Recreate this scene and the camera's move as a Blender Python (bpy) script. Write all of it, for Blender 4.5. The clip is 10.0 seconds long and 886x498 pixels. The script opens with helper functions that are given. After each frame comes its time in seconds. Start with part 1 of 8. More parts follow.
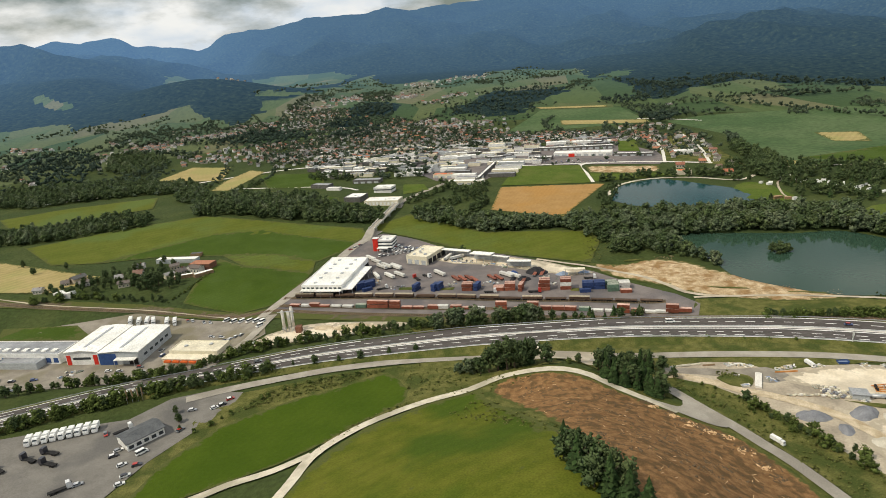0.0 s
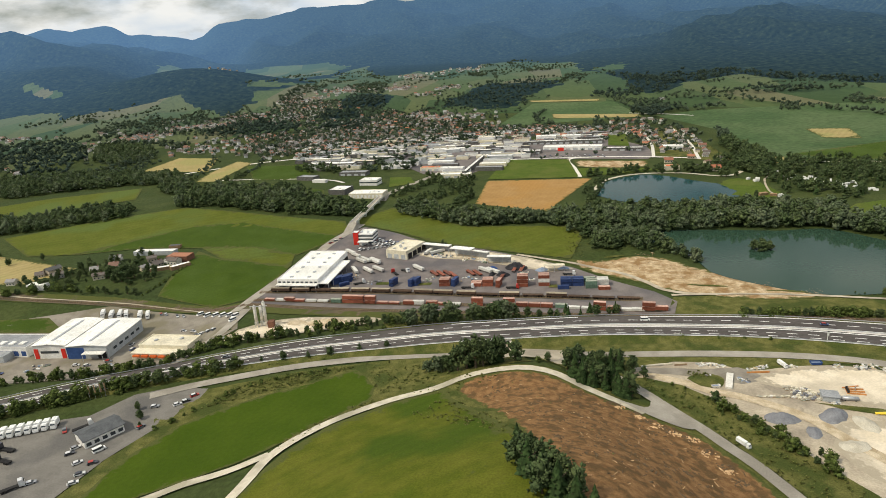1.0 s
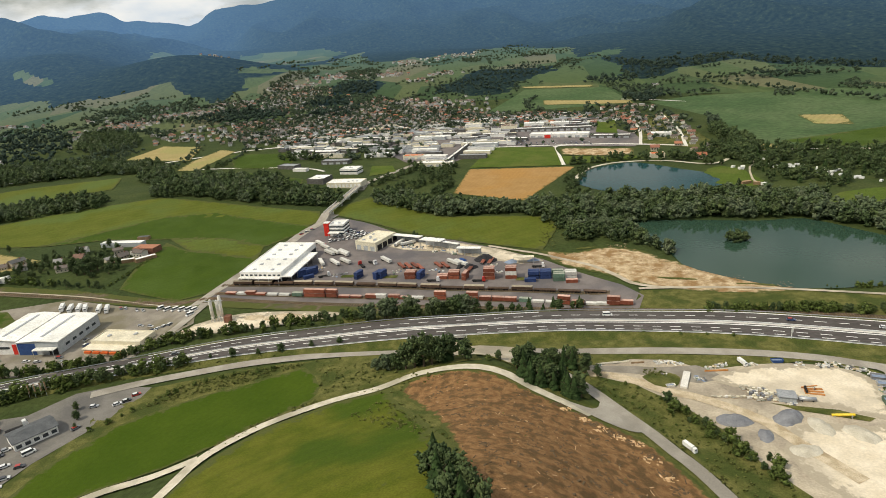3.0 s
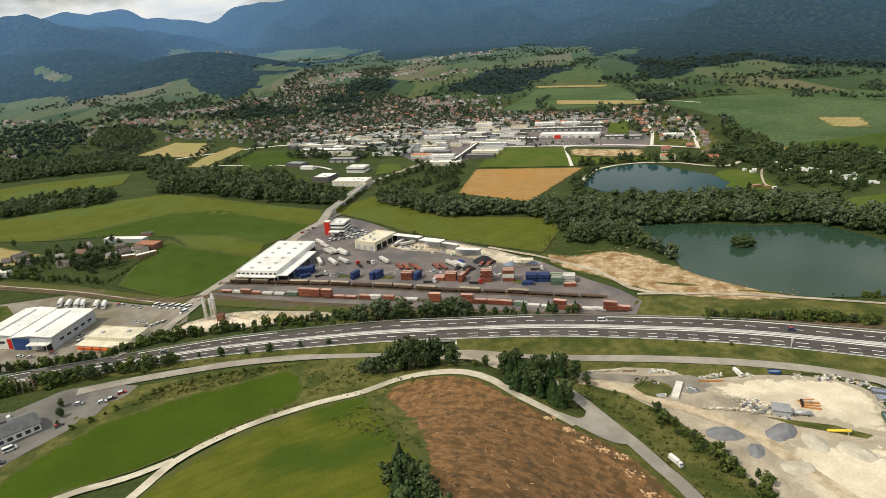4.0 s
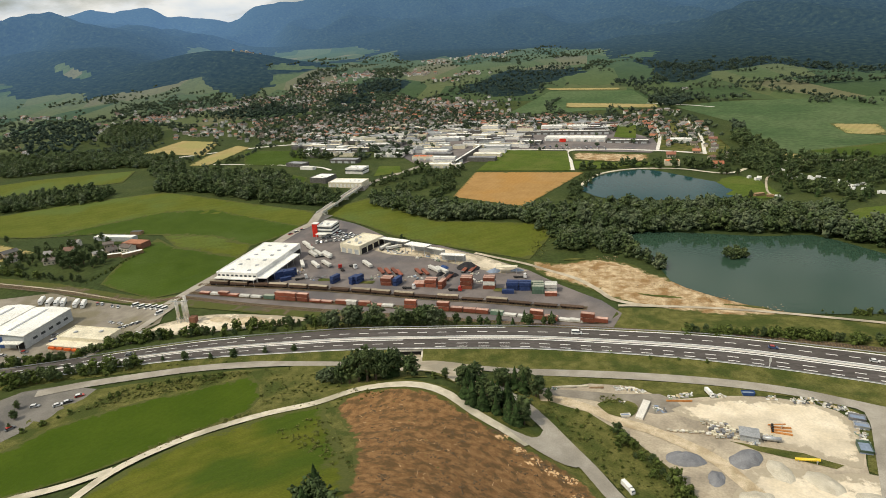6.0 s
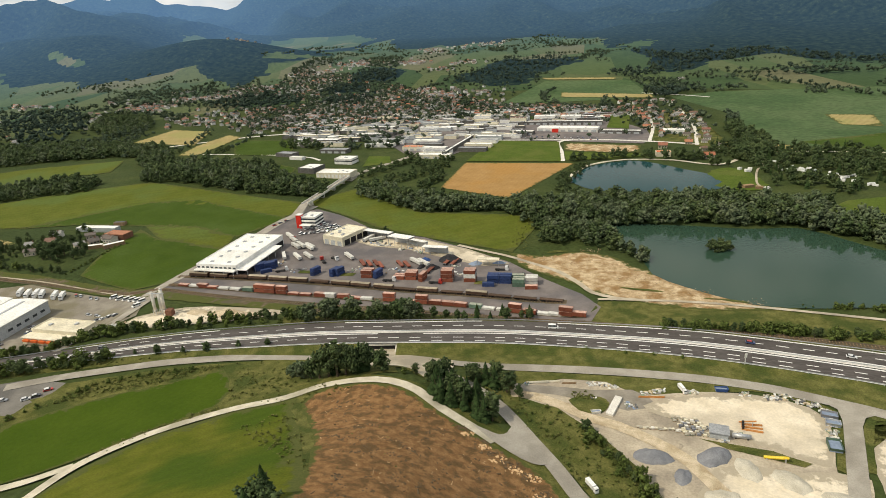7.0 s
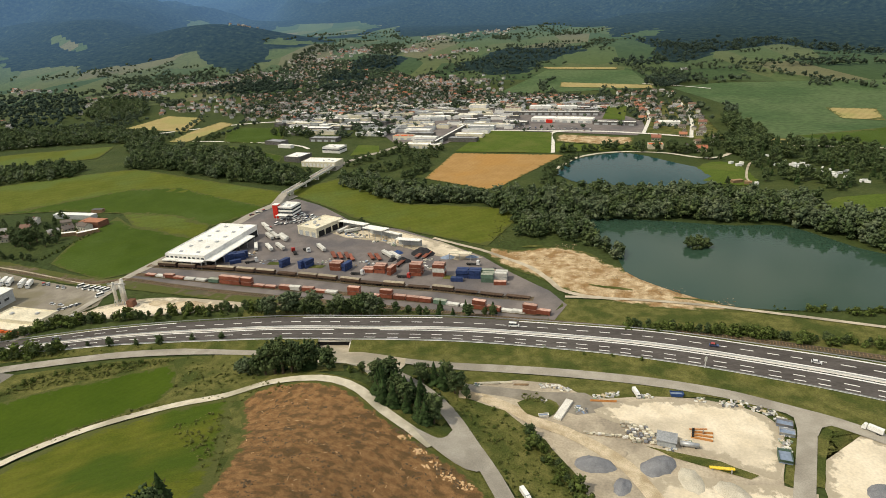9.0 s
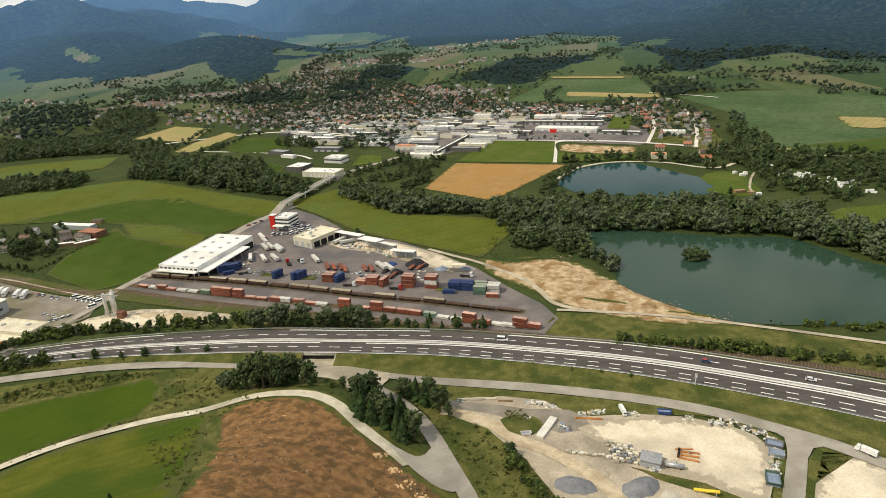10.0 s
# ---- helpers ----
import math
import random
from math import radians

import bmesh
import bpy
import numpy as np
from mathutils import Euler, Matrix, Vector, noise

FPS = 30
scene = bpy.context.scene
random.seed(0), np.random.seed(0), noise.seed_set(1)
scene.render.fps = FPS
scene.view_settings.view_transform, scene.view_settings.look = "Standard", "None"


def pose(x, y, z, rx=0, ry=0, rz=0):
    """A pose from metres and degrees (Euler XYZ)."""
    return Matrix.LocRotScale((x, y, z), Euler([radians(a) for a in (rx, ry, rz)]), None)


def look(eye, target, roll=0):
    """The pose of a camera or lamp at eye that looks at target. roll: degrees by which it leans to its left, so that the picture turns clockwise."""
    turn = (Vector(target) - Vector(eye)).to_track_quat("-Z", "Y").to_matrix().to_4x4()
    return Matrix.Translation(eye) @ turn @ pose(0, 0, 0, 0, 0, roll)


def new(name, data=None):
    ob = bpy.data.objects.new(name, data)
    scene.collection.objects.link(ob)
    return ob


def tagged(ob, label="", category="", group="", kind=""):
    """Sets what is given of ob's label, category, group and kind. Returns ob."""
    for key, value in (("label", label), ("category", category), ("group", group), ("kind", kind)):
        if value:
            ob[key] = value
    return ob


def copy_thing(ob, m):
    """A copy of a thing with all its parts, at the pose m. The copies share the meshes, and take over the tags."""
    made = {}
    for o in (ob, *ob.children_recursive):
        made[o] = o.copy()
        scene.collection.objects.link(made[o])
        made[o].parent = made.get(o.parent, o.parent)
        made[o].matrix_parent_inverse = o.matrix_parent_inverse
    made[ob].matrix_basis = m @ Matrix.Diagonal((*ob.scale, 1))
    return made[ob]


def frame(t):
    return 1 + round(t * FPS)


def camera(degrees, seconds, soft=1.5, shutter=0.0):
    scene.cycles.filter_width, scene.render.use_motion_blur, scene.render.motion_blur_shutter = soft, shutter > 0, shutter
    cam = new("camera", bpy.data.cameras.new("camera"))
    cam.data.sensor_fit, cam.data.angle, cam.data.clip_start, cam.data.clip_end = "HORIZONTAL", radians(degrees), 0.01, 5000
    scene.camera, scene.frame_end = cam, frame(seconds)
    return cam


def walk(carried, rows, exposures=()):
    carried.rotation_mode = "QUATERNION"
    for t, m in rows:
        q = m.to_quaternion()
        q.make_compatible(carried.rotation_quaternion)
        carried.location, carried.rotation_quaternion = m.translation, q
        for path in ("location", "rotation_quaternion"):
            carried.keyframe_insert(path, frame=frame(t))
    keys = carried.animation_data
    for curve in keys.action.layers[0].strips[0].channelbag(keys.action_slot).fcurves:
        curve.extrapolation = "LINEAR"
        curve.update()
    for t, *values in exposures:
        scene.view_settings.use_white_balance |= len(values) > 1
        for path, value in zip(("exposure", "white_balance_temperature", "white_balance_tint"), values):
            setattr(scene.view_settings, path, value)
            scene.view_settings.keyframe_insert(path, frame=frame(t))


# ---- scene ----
cam = camera(72.0, 10.0, 0.85)
PATH = [
    (0, (5.335, -1.812, 157.882), (5.309, 0.099, 157.296), -4.5),
    (0.5, (12.299, 1.278, 157.286), (12.271, 3.184, 156.683), -4),
    (1, (18.956, 4.008, 156.786), (18.940, 5.912, 156.176), -3.9),
    (1.5, (25.566, 6.971, 156.195), (25.558, 8.874, 155.579), -3.9),
    (2, (32.098, 9.652, 155.875), (32.097, 11.555, 155.255), -4.2),
    (2.5, (38.706, 12.475, 155.535), (38.696, 14.367, 154.886), -4.1),
    (4, (58.311, 21.355, 153.873), (58.231, 23.245, 153.222), -3.8),
    (4.5, (64.763, 23.908, 153.704), (64.657, 25.795, 153.048), -3.2),
    (5, (71.246, 26.706, 153.295), (71.122, 28.597, 152.657), -3.6),
    (5.5, (77.571, 29.485, 152.921), (77.435, 31.376, 152.284), -3.5),
    (7, (96.550, 37.464, 152.148), (96.407, 39.341, 151.471), -3.2),
    (7.5, (102.816, 40.129, 151.916), (102.672, 42.004, 151.234), -3.4),
    (8, (108.906, 42.760, 151.596), (108.756, 44.633, 150.909), -3.6),
    (8.5, (115.091, 45.576, 151.115), (114.933, 47.444, 150.417), -3.2),
    (9, (121.104, 48.206, 150.916), (120.933, 50.068, 150.206), -2.7),
    (9.5, (127.021, 50.953, 150.579), (126.841, 52.819, 149.882), -3.6),
    (10, (132.959, 53.775, 150.521), (132.750, 55.644, 149.840), -3),
]
walk(cam, [(t, look(eye, target, roll)) for t, eye, target, roll in PATH], [(0.0, -0.26, 6980, 8), (10.0, -0.26, 7250, 8)])

# ---- daylight ----
SUN_EL, SUN_AZ = 50.0, 247.0   # degrees above the horizon, clockwise from +y
SKY, CLOUD, SUN = 0.07, 15.5, 3.4
world = bpy.data.worlds.new("sky")
scene.world = world
world.use_nodes = True
wn, wl = world.node_tree.nodes, world.node_tree.links
wn.clear()
w_out, w_bg, w_sky = wn.new("ShaderNodeOutputWorld"), wn.new("ShaderNodeBackground"), wn.new("ShaderNodeTexSky")
w_sky.sky_type, w_sky.sun_disc = "NISHITA", False
w_sky.sun_elevation, w_sky.sun_rotation = radians(SUN_EL), radians(SUN_AZ)
w_sky.air_density, w_sky.dust_density = 1.2, 1.5
w_co, w_map, w_no = wn.new("ShaderNodeTexCoord"), wn.new("ShaderNodeMapping"), wn.new("ShaderNodeTexNoise")
w_map.inputs["Scale"].default_value = (1.0, 1.0, 2.6)
w_no.inputs["Scale"].default_value, w_no.inputs["Detail"].default_value, w_no.inputs["Roughness"].default_value = 4.2, 9.0, 0.56
w_ramp, w_ramp2, w_mix = wn.new("ShaderNodeValToRGB"), wn.new("ShaderNodeValToRGB"), wn.new("ShaderNodeMix")
w_ramp.color_ramp.elements[0].position, w_ramp.color_ramp.elements[1].position = 0.36, 0.52
w_ramp2.color_ramp.elements[0].position, w_ramp2.color_ramp.elements[1].position = 0.38, 0.60
w_ramp2.color_ramp.elements[0].color = (0.70 * CLOUD, 0.80 * CLOUD, 0.94 * CLOUD, 1)
w_ramp2.color_ramp.elements[1].color = (0.96 * CLOUD, 0.99 * CLOUD, 1.03 * CLOUD, 1)
w_no2 = wn.new("ShaderNodeTexNoise")
w_no2.inputs["Scale"].default_value, w_no2.inputs["Detail"].default_value = 9.0, 8.0
w_mix.data_type = "RGBA"
wl.new(w_co.outputs["Generated"], w_map.inputs["Vector"])
wl.new(w_map.outputs["Vector"], w_no.inputs["Vector"])
wl.new(w_map.outputs["Vector"], w_no2.inputs["Vector"])
wl.new(w_no.outputs["Fac"], w_ramp.inputs["Fac"])
wl.new(w_no2.outputs["Fac"], w_ramp2.inputs["Fac"])
wl.new(w_ramp.outputs["Color"], w_mix.inputs["Factor"])
wl.new(w_sky.outputs["Color"], w_mix.inputs["A"])
wl.new(w_ramp2.outputs["Color"], w_mix.inputs["B"])
wl.new(w_mix.outputs["Result"], w_bg.inputs["Color"])
w_bg.inputs["Strength"].default_value = SKY
wl.new(w_bg.outputs["Background"], w_out.inputs["Surface"])
sun_data = bpy.data.lights.new("sun", "SUN")
sun_data.energy, sun_data.angle, sun_data.color = SUN, radians(0.6), (1.0, 0.93, 0.80)
sun = new("sun", sun_data)
sun_dir = Vector((math.sin(radians(SUN_AZ)) * math.cos(radians(SUN_EL)), math.cos(radians(SUN_AZ)) * math.cos(radians(SUN_EL)), math.sin(radians(SUN_EL))))
sun.matrix_world = look(sun_dir * 1000, (0, 0, 0))

# ---- lie of the land ----
PLAN = 1.25   # the plan below is drawn in units of 1.25 m and laid out at full size at the end
def smooth(a, b, v):
    v = min(1.0, max(0.0, (v - a) / (b - a)))
    return v * v * (3 - 2 * v)


def lerp_table(table, v):
    if v <= table[0][0]:
        return table[0][1]
    for (a, p), (b, q) in zip(table, table[1:]):
        if v <= b:
            return p + (q - p) * smooth(a, b, v)
    return table[-1][1]


# skyline of the mountains: azimuth from the valley's axis (degrees, right +), height of the crest 3880 units out
CREST = [(-60, 309), (-34.6, 340), (-31.4, 356), (-29, 334), (-27, 326), (-25.5, 285), (-23, 289), (-21, 273), (-18.6, 330),
         (-16, 351), (-9, 436), (-4.4, 463), (-2, 439), (3.6, 431), (6, 440), (13, 400), (18, 373), (24, 400), (34, 418), (60, 400)]
FOOT = [(-60, 1350), (-30, 1900), (-18, 2300), (-5, 2100), (8, 1950), (14, 1700), (22, 1420), (34, 1350), (60, 1400)]


def valley(x, y):
    """Height of the valley floor."""
    r = max(0.0, y - 600)
    z = 0.00006 * r * r + 0.012 * r if r < 900 else 59.4 + 0.055 * (r - 900)
    # railway yard and the lower industrial ground beside it
    z -= 3.0 * smooth(262, 290, y) * (1 - smooth(395, 440, y)) * smooth(-135, -95, x) * (1 - smooth(100, 135, x))
    z -= 8.5 * (1 - smooth(-130, -95, x)) * smooth(-420, -260, x) * smooth(238, 262, y) * (1 - smooth(330, 380, y))
    # knoll with the ploughed slope
    s = 60.0 if x < 36 else 32.0
    z += 34 * math.exp(-((x - 36) / s) ** 2 / 2 - ((y - 106) / 50) ** 2 / 2)
    # its northern shoulder
    z += 6.3 * math.exp(-((x - 42) / 23) ** 2 / 2 - ((y - 213) / 14) ** 2 / 2) + 2.6 * math.exp(-((x - 42) / 18) ** 2 / 2 - ((y - 178) / 17) ** 2 / 2)
    # swell of the hay meadow across the railway
    z += 7 * math.exp(-((x + 215) / 90) ** 2 / 2 - ((y - 560) / 60) ** 2 / 2)
    return z


def ground_z(x, y):
    r = math.hypot(x - 50, y - 20)
    az = math.degrees(math.atan2(x - 50, y - 20))
    z = valley(x, y)
    if abs(az) > 60 or r < 1200:
        return z
    foot, crest = lerp_table(FOOT, az), lerp_table(CREST, az)
    k = smooth(foot - 150, 3880, r)
    zf = min(z, valley(x, 20 + foot))
    hill = 0.0
    if az < -8:  # wooded hill before the left range
        hill = 64 * math.exp(-((x + 610) / 165) ** 2 / 2 - ((y - 1610) / 110) ** 2 / 2)
        hill += 58 * math.exp(-((x + 1010) / 130) ** 2 / 2 - ((y - 1740) / 110) ** 2 / 2)
        hill += 78 * math.exp(-((x + 1250) / 250) ** 2 / 2 - ((y - 2080) / 190) ** 2 / 2)
    p = Vector((x * 0.0016, y * 0.0016, 3.1))
    relief = noise.fractal(p, 0.9, 2.1, 5) * 230 * k * (1.2 - k)
    relief += 130 * (0.38 - abs(noise.noise(Vector((x * 0.0042, y * 0.0030, 8.0))))) * smooth(0.02, 0.25, k) * (1.1 - k)
    return zf + hill + (crest - zf) * k ** 1.15 + relief


# woods on the valley's sides, and the forest edge below the right-hand mountain
HILL_WOOD = [(-1042, 1435), (-1174, 1623), (-977, 1553), (-822, 1541), (-648, 1584), (-452, 1498), (-395, 1395), (-396, 1287), (-448, 1298), (-499, 1368), (-583, 1419), (-696, 1405), (-764, 1383), (-790, 1330), (-830, 1400)]
TONGUE_WOOD = [(23, 1173), (75, 1318), (138, 1441), (262, 1454), (274, 1361), (221, 1307), (155, 1164), (85, 1155)]
FINGER_WOOD = [(480, 1607), (425, 1328), (410, 1240), (431, 1171), (470, 1230), (506, 1287), (560, 1400)]
TOWN_WOODS = [[(-178, 1242), (-178, 1370), (-105, 1371), (-88, 1235)], [(-215, 1130), (-198, 1215), (-140, 1200), (-120, 1110)]]
EDGE = [(400, 1480), (436, 1364), (530, 1289), (648, 1322), (707, 1232), (768, 1170), (839, 1125), (1000, 1040), (1300, 900)]
# open meadows on the slopes
MEADOWS = [[(-1052, 1617), (-1025, 1630), (-916, 1604), (-883, 1570), (-903, 1528), (-988, 1571)],
           [(-1021, 1405), (-937, 1403), (-887, 1409), (-822, 1380), (-717, 1221), (-730, 1170), (-844, 1170), (-1000, 1200)],
           [(-751, 1384), (-692, 1397), (-616, 1404), (-581, 1412), (-496, 1358), (-487, 1307), (-559, 1279), (-608, 1234), (-673, 1266)],
           [(-398, 1344), (-385, 1405), (-337, 1412), (-330, 1343), (-358, 1277)], [(-432, 1520), (-331, 1604), (-315, 1538), (-424, 1494)],
           [(-323, 1568), (-278, 1620), (-276, 1922), (-234, 2237), (-143, 1681), (-186, 1581), (-247, 1468), (-303, 1486)],
           [(-679, 2263), (-517, 2347), (-352, 2357), (-296, 2261), (-296, 2035), (-380, 1895), (-470, 1800)],
           [(-95, 1207), (-102, 1350), (-31, 1349), (20, 1268), (34, 1170)], [(-112, 1664), (-37, 1872), (32, 1691), (-18, 1545)],
           [(76, 1713), (160, 1942), (264, 1992), (398, 1799), (376, 1534), (265, 1476), (143, 1567)],
           [(-675, 2319), (-636, 2255), (-560, 1640), (-507, 1544), (-590, 1700)], [(183, 1251), (221, 1307), (279, 1323), (318, 1290), (326, 1220), (301, 1120), (185, 1156)],
           [(339, 1340), (404, 1333), (387, 1220), (333, 1204)], [(411, 1316), (529, 1220), (593, 1281), (673, 1252), (782, 1185), (660, 976), (581, 1002), (501, 1117), (408, 1117)],
           [(412, 1585), (502, 1679), (480, 1564), (398, 1456)], [(-908, 2110), (-901, 2270), (-780, 2000), (-820, 1960)]]


def inside(x, y, poly):
    hit = False
    for (x0, y0), (x1, y1) in zip(poly, poly[1:] + poly[:1]):
        if (y0 > y) != (y1 > y) and x < (x1 - x0) * (y - y0) / (y1 - y0) + x0:
            hit = not hit
    return hit


def forest(x, y, z):
    """How surely the land at a place is wooded (above about 0.6)."""
    w = (z - valley(x, min(y, 1800))) / 60
    if x < -250 and y > 1300:
        w = max(w, (z - valley(x, min(y, 1800))) / 26)
    wave = 70 * noise.noise(Vector((x * 0.006, y * 0.006, 5.0)))
    if x > 400:
        w = max(w, 1.8 * smooth(-12, 25, y - lerp_table(EDGE, x)))
    w = max(w, 1.8 * smooth(1480, 1620, y + 2 * wave) * smooth(210, 330, x + wave))
    w += 1.2 * smooth(1700, 1900, y + 2 * wave)
    wx, wy = x + 0.35 * wave + 26 * noise.noise(Vector((x * 0.04, y * 0.04, 7.0))), y + 60 * noise.noise(Vector((x * 0.011, y * 0.011, 2.0)))
    if any(inside(wx, wy, p) for p in (HILL_WOOD, TONGUE_WOOD, FINGER_WOOD, *TOWN_WOODS)):
        w = max(w, 1.8)
    elif any(inside(wx, wy, p) for p in MEADOWS):
        w = -0.4 + 0.5 * noise.noise(Vector((x * 0.02, y * 0.012, 6.0)))
    return w

# ---- materials ----
def material(name, c1, c2, scale=1.0, fine=12.0, rough=0.85, metal=0.0, bump=0.0, bump_scale=None, c3=None, big=None, space="world",
             spread=0.0, per_island=False, spec=0.1, stripes=None, coat=0.0, stretch=None, grain=0.5):
    """Two colours mixed by a coarse and a fine noise; c3 adds large patches, spread varies value by object or island, stripes = (width m, degrees, depth)."""
    m = bpy.data.materials.new(name)
    m.use_nodes = True
    n, l = m.node_tree.nodes, m.node_tree.links
    b = n["Principled BSDF"]
    b.inputs["Roughness"].default_value, b.inputs["Metallic"].default_value = rough, metal
    b.inputs["Specular IOR Level"].default_value = spec
    b.inputs["Coat Weight"].default_value = coat
    if space == "world":
        pos = n.new("ShaderNodeNewGeometry").outputs["Position"]
    else:
        pos = n.new("ShaderNodeTexCoord").outputs["Object"]
    if stretch:
        mp = n.new("ShaderNodeMapping")
        mp.inputs["Scale"].default_value = stretch
        l.new(pos, mp.inputs["Vector"])
        pos = mp.outputs["Vector"]

    def tex(sc, detail=4.0):
        t = n.new("ShaderNodeTexNoise")
        t.inputs["Scale"].default_value, t.inputs["Detail"].default_value = sc, detail
        l.new(pos, t.inputs["Vector"])
        return t.outputs["Fac"]

    def ramp(fac, lo, hi):
        r = n.new("ShaderNodeMapRange")
        r.inputs["From Min"].default_value, r.inputs["From Max"].default_value = lo, hi
        l.new(fac, r.inputs["Value"])
        return r.outputs["Result"]

    def mix(fac, a, c, mode="MIX"):
        x = n.new("ShaderNodeMix")
        x.data_type, x.blend_type = "RGBA", mode
        for sock, val in (("Factor", fac), ("A", a), ("B", c)):
            if isinstance(val, (int, float)):
                x.inputs[sock].default_value = val
            elif isinstance(val, tuple):
                x.inputs[sock].default_value = (*val, 1)
            else:
                l.new(val, x.inputs[sock])
        return x.outputs["Result"]

    col = mix(ramp(tex(1.0 / scale), 0.36, 0.64), c1, c2)
    if c3:
        col = mix(ramp(tex(1.0 / (big or scale * 6), 3.0), 0.48, 0.62), col, c3)
    col = mix(grain, col, mix(ramp(tex(fine / scale, 3.0), 0.3, 0.7), (0.55, 0.55, 0.55), (1.4, 1.4, 1.4)), "MULTIPLY")
    col = mix(1.0, col, (1.05, 1.05, 1.05), "MULTIPLY")
    if stripes:
        width, deg, depth = stripes
        mp = n.new("ShaderNodeMapping")
        mp.inputs["Rotation"].default_value = (0, 0, radians(deg))
        l.new(pos, mp.inputs["Vector"])
        wv = n.new("ShaderNodeTexWave")
        wv.inputs["Scale"].default_value = 0.314 / width
        wv.inputs["Distortion"].default_value, wv.inputs["Detail"].default_value, wv.inputs["Detail Scale"].default_value = 2.5, 3.0, 0.6
        l.new(mp.outputs["Vector"], wv.inputs["Vector"])
        col = mix(ramp(wv.outputs["Fac"], 0.2, 0.8), mix(1.0, col, (1 - depth,) * 3, "MULTIPLY"), col)
    if spread:
        src = n.new("ShaderNodeNewGeometry").outputs["Random Per Island"] if per_island else n.new("ShaderNodeObjectInfo").outputs["Random"]
        hs = n.new("ShaderNodeHueSaturation")
        l.new(ramp(src, 0.0, 1.0), hs.inputs["Value"])
        mr = hs.inputs["Value"].links[0].from_node
        mr.inputs["To Min"].default_value, mr.inputs["To Max"].default_value = 1 - spread, 1 + spread
        l.new(col, hs.inputs["Color"])
        col = hs.outputs["Color"]
    l.new(col, b.inputs["Base Color"])
    if bump:
        bp = n.new("ShaderNodeBump")
        bp.inputs["Strength"].default_value, bp.inputs["Distance"].default_value = min(1.0, bump), (bump_scale or scale) * 0.25
        l.new(tex(2.5 / (bump_scale or scale), 6.0), bp.inputs["Height"])
        l.new(bp.outputs["Normal"], b.inputs["Normal"])
    return m


def choice_material(name, colours, per_island=False, rough=0.7, metal=0.0, coat=0.0):
    """A colour of the list for each object or each island, slightly worn."""
    m = bpy.data.materials.new(name)
    m.use_nodes = True
    n, l = m.node_tree.nodes, m.node_tree.links
    b = n["Principled BSDF"]
    b.inputs["Roughness"].default_value, b.inputs["Metallic"].default_value, b.inputs["Coat Weight"].default_value = rough, metal, coat
    src = n.new("ShaderNodeNewGeometry").outputs["Random Per Island"] if per_island else n.new("ShaderNodeObjectInfo").outputs["Random"]
    r = n.new("ShaderNodeValToRGB")
    r.color_ramp.interpolation = "CONSTANT"
    e = r.color_ramp.elements
    while len(e) < len(colours):
        e.new(0.5)
    for i, c in enumerate(colours):
        e[i].position, e[i].color = i / len(colours), (*c, 1)
    l.new(src, r.inputs["Fac"])
    t = n.new("ShaderNodeTexNoise")
    t.inputs["Scale"].default_value, t.inputs["Detail"].default_value = 0.9, 6.0
    l.new(n.new("ShaderNodeNewGeometry").outputs["Position"], t.inputs["Vector"])
    mr = n.new("ShaderNodeMapRange")
    mr.inputs["From Min"].default_value, mr.inputs["From Max"].default_value = 0.3, 0.7
    mr.inputs["To Min"].default_value, mr.inputs["To Max"].default_value = 0.78, 1.12
    l.new(t.outputs["Fac"], mr.inputs["Value"])
    hs = n.new("ShaderNodeHueSaturation")
    l.new(mr.outputs["Result"], hs.inputs["Value"])
    l.new(r.outputs["Color"], hs.inputs["Color"])
    l.new(hs.outputs["Color"], b.inputs["Base Color"])
    return m


M = {}
M["ground"] = material("meadow_ground", (0.040, 0.058, 0.017), (0.058, 0.074, 0.023), 26, 9, 0.95, c3=(0.038, 0.056, 0.019), big=160, bump=0.6, bump_scale=5)
M["forest_floor"] = material("spruce_forest", (0.016, 0.030, 0.022), (0.030, 0.048, 0.030), 60, 14, 1.0, c3=(0.040, 0.062, 0.034), big=330, bump=1.0, bump_scale=34, spec=0.0)
M["grass_bright"] = material("mown_grass", (0.080, 0.098, 0.010), (0.112, 0.120, 0.016), 11, 16, 0.95, c3=(0.052, 0.084, 0.008), big=40, bump=0.35, bump_scale=1.5, grain=0.4, stripes=(7, 58, 0.06))
M["grass_olive"] = material("hay_meadow", (0.084, 0.104, 0.014), (0.104, 0.118, 0.019), 18, 9, 0.95, c3=(0.090, 0.122, 0.028), big=80, bump=0.25, bump_scale=2, stripes=(9, 65, 0.05), grain=0.28)
M["grass_rough"] = material("rough_grass", (0.078, 0.086, 0.022), (0.142, 0.136, 0.044), 5, 9, 0.95, c3=(0.056, 0.072, 0.018), big=15, bump=0.8, bump_scale=1.6, grain=0.7)
M["crop_green"] = material("maize_field", (0.040, 0.070, 0.007), (0.050, 0.082, 0.009), 16, 14, 0.9, c3=(0.058, 0.092, 0.016), big=60, bump=0.5, bump_scale=1.5, stripes=(3.2, 62, 0.04), grain=0.3)
M["crop_deep"] = material("young_maize_field", (0.042, 0.074, 0.004), (0.054, 0.087, 0.006), 22, 14, 0.9, bump=0.4, bump_scale=1.5, stripes=(4.0, 32, 0.03), grain=0.22)
M["grass_mid"] = material("green_mown_grass", (0.064, 0.098, 0.014), (0.080, 0.114, 0.018), 14, 10, 0.95, c3=(0.094, 0.116, 0.024), big=34, bump=0.25, bump_scale=2)
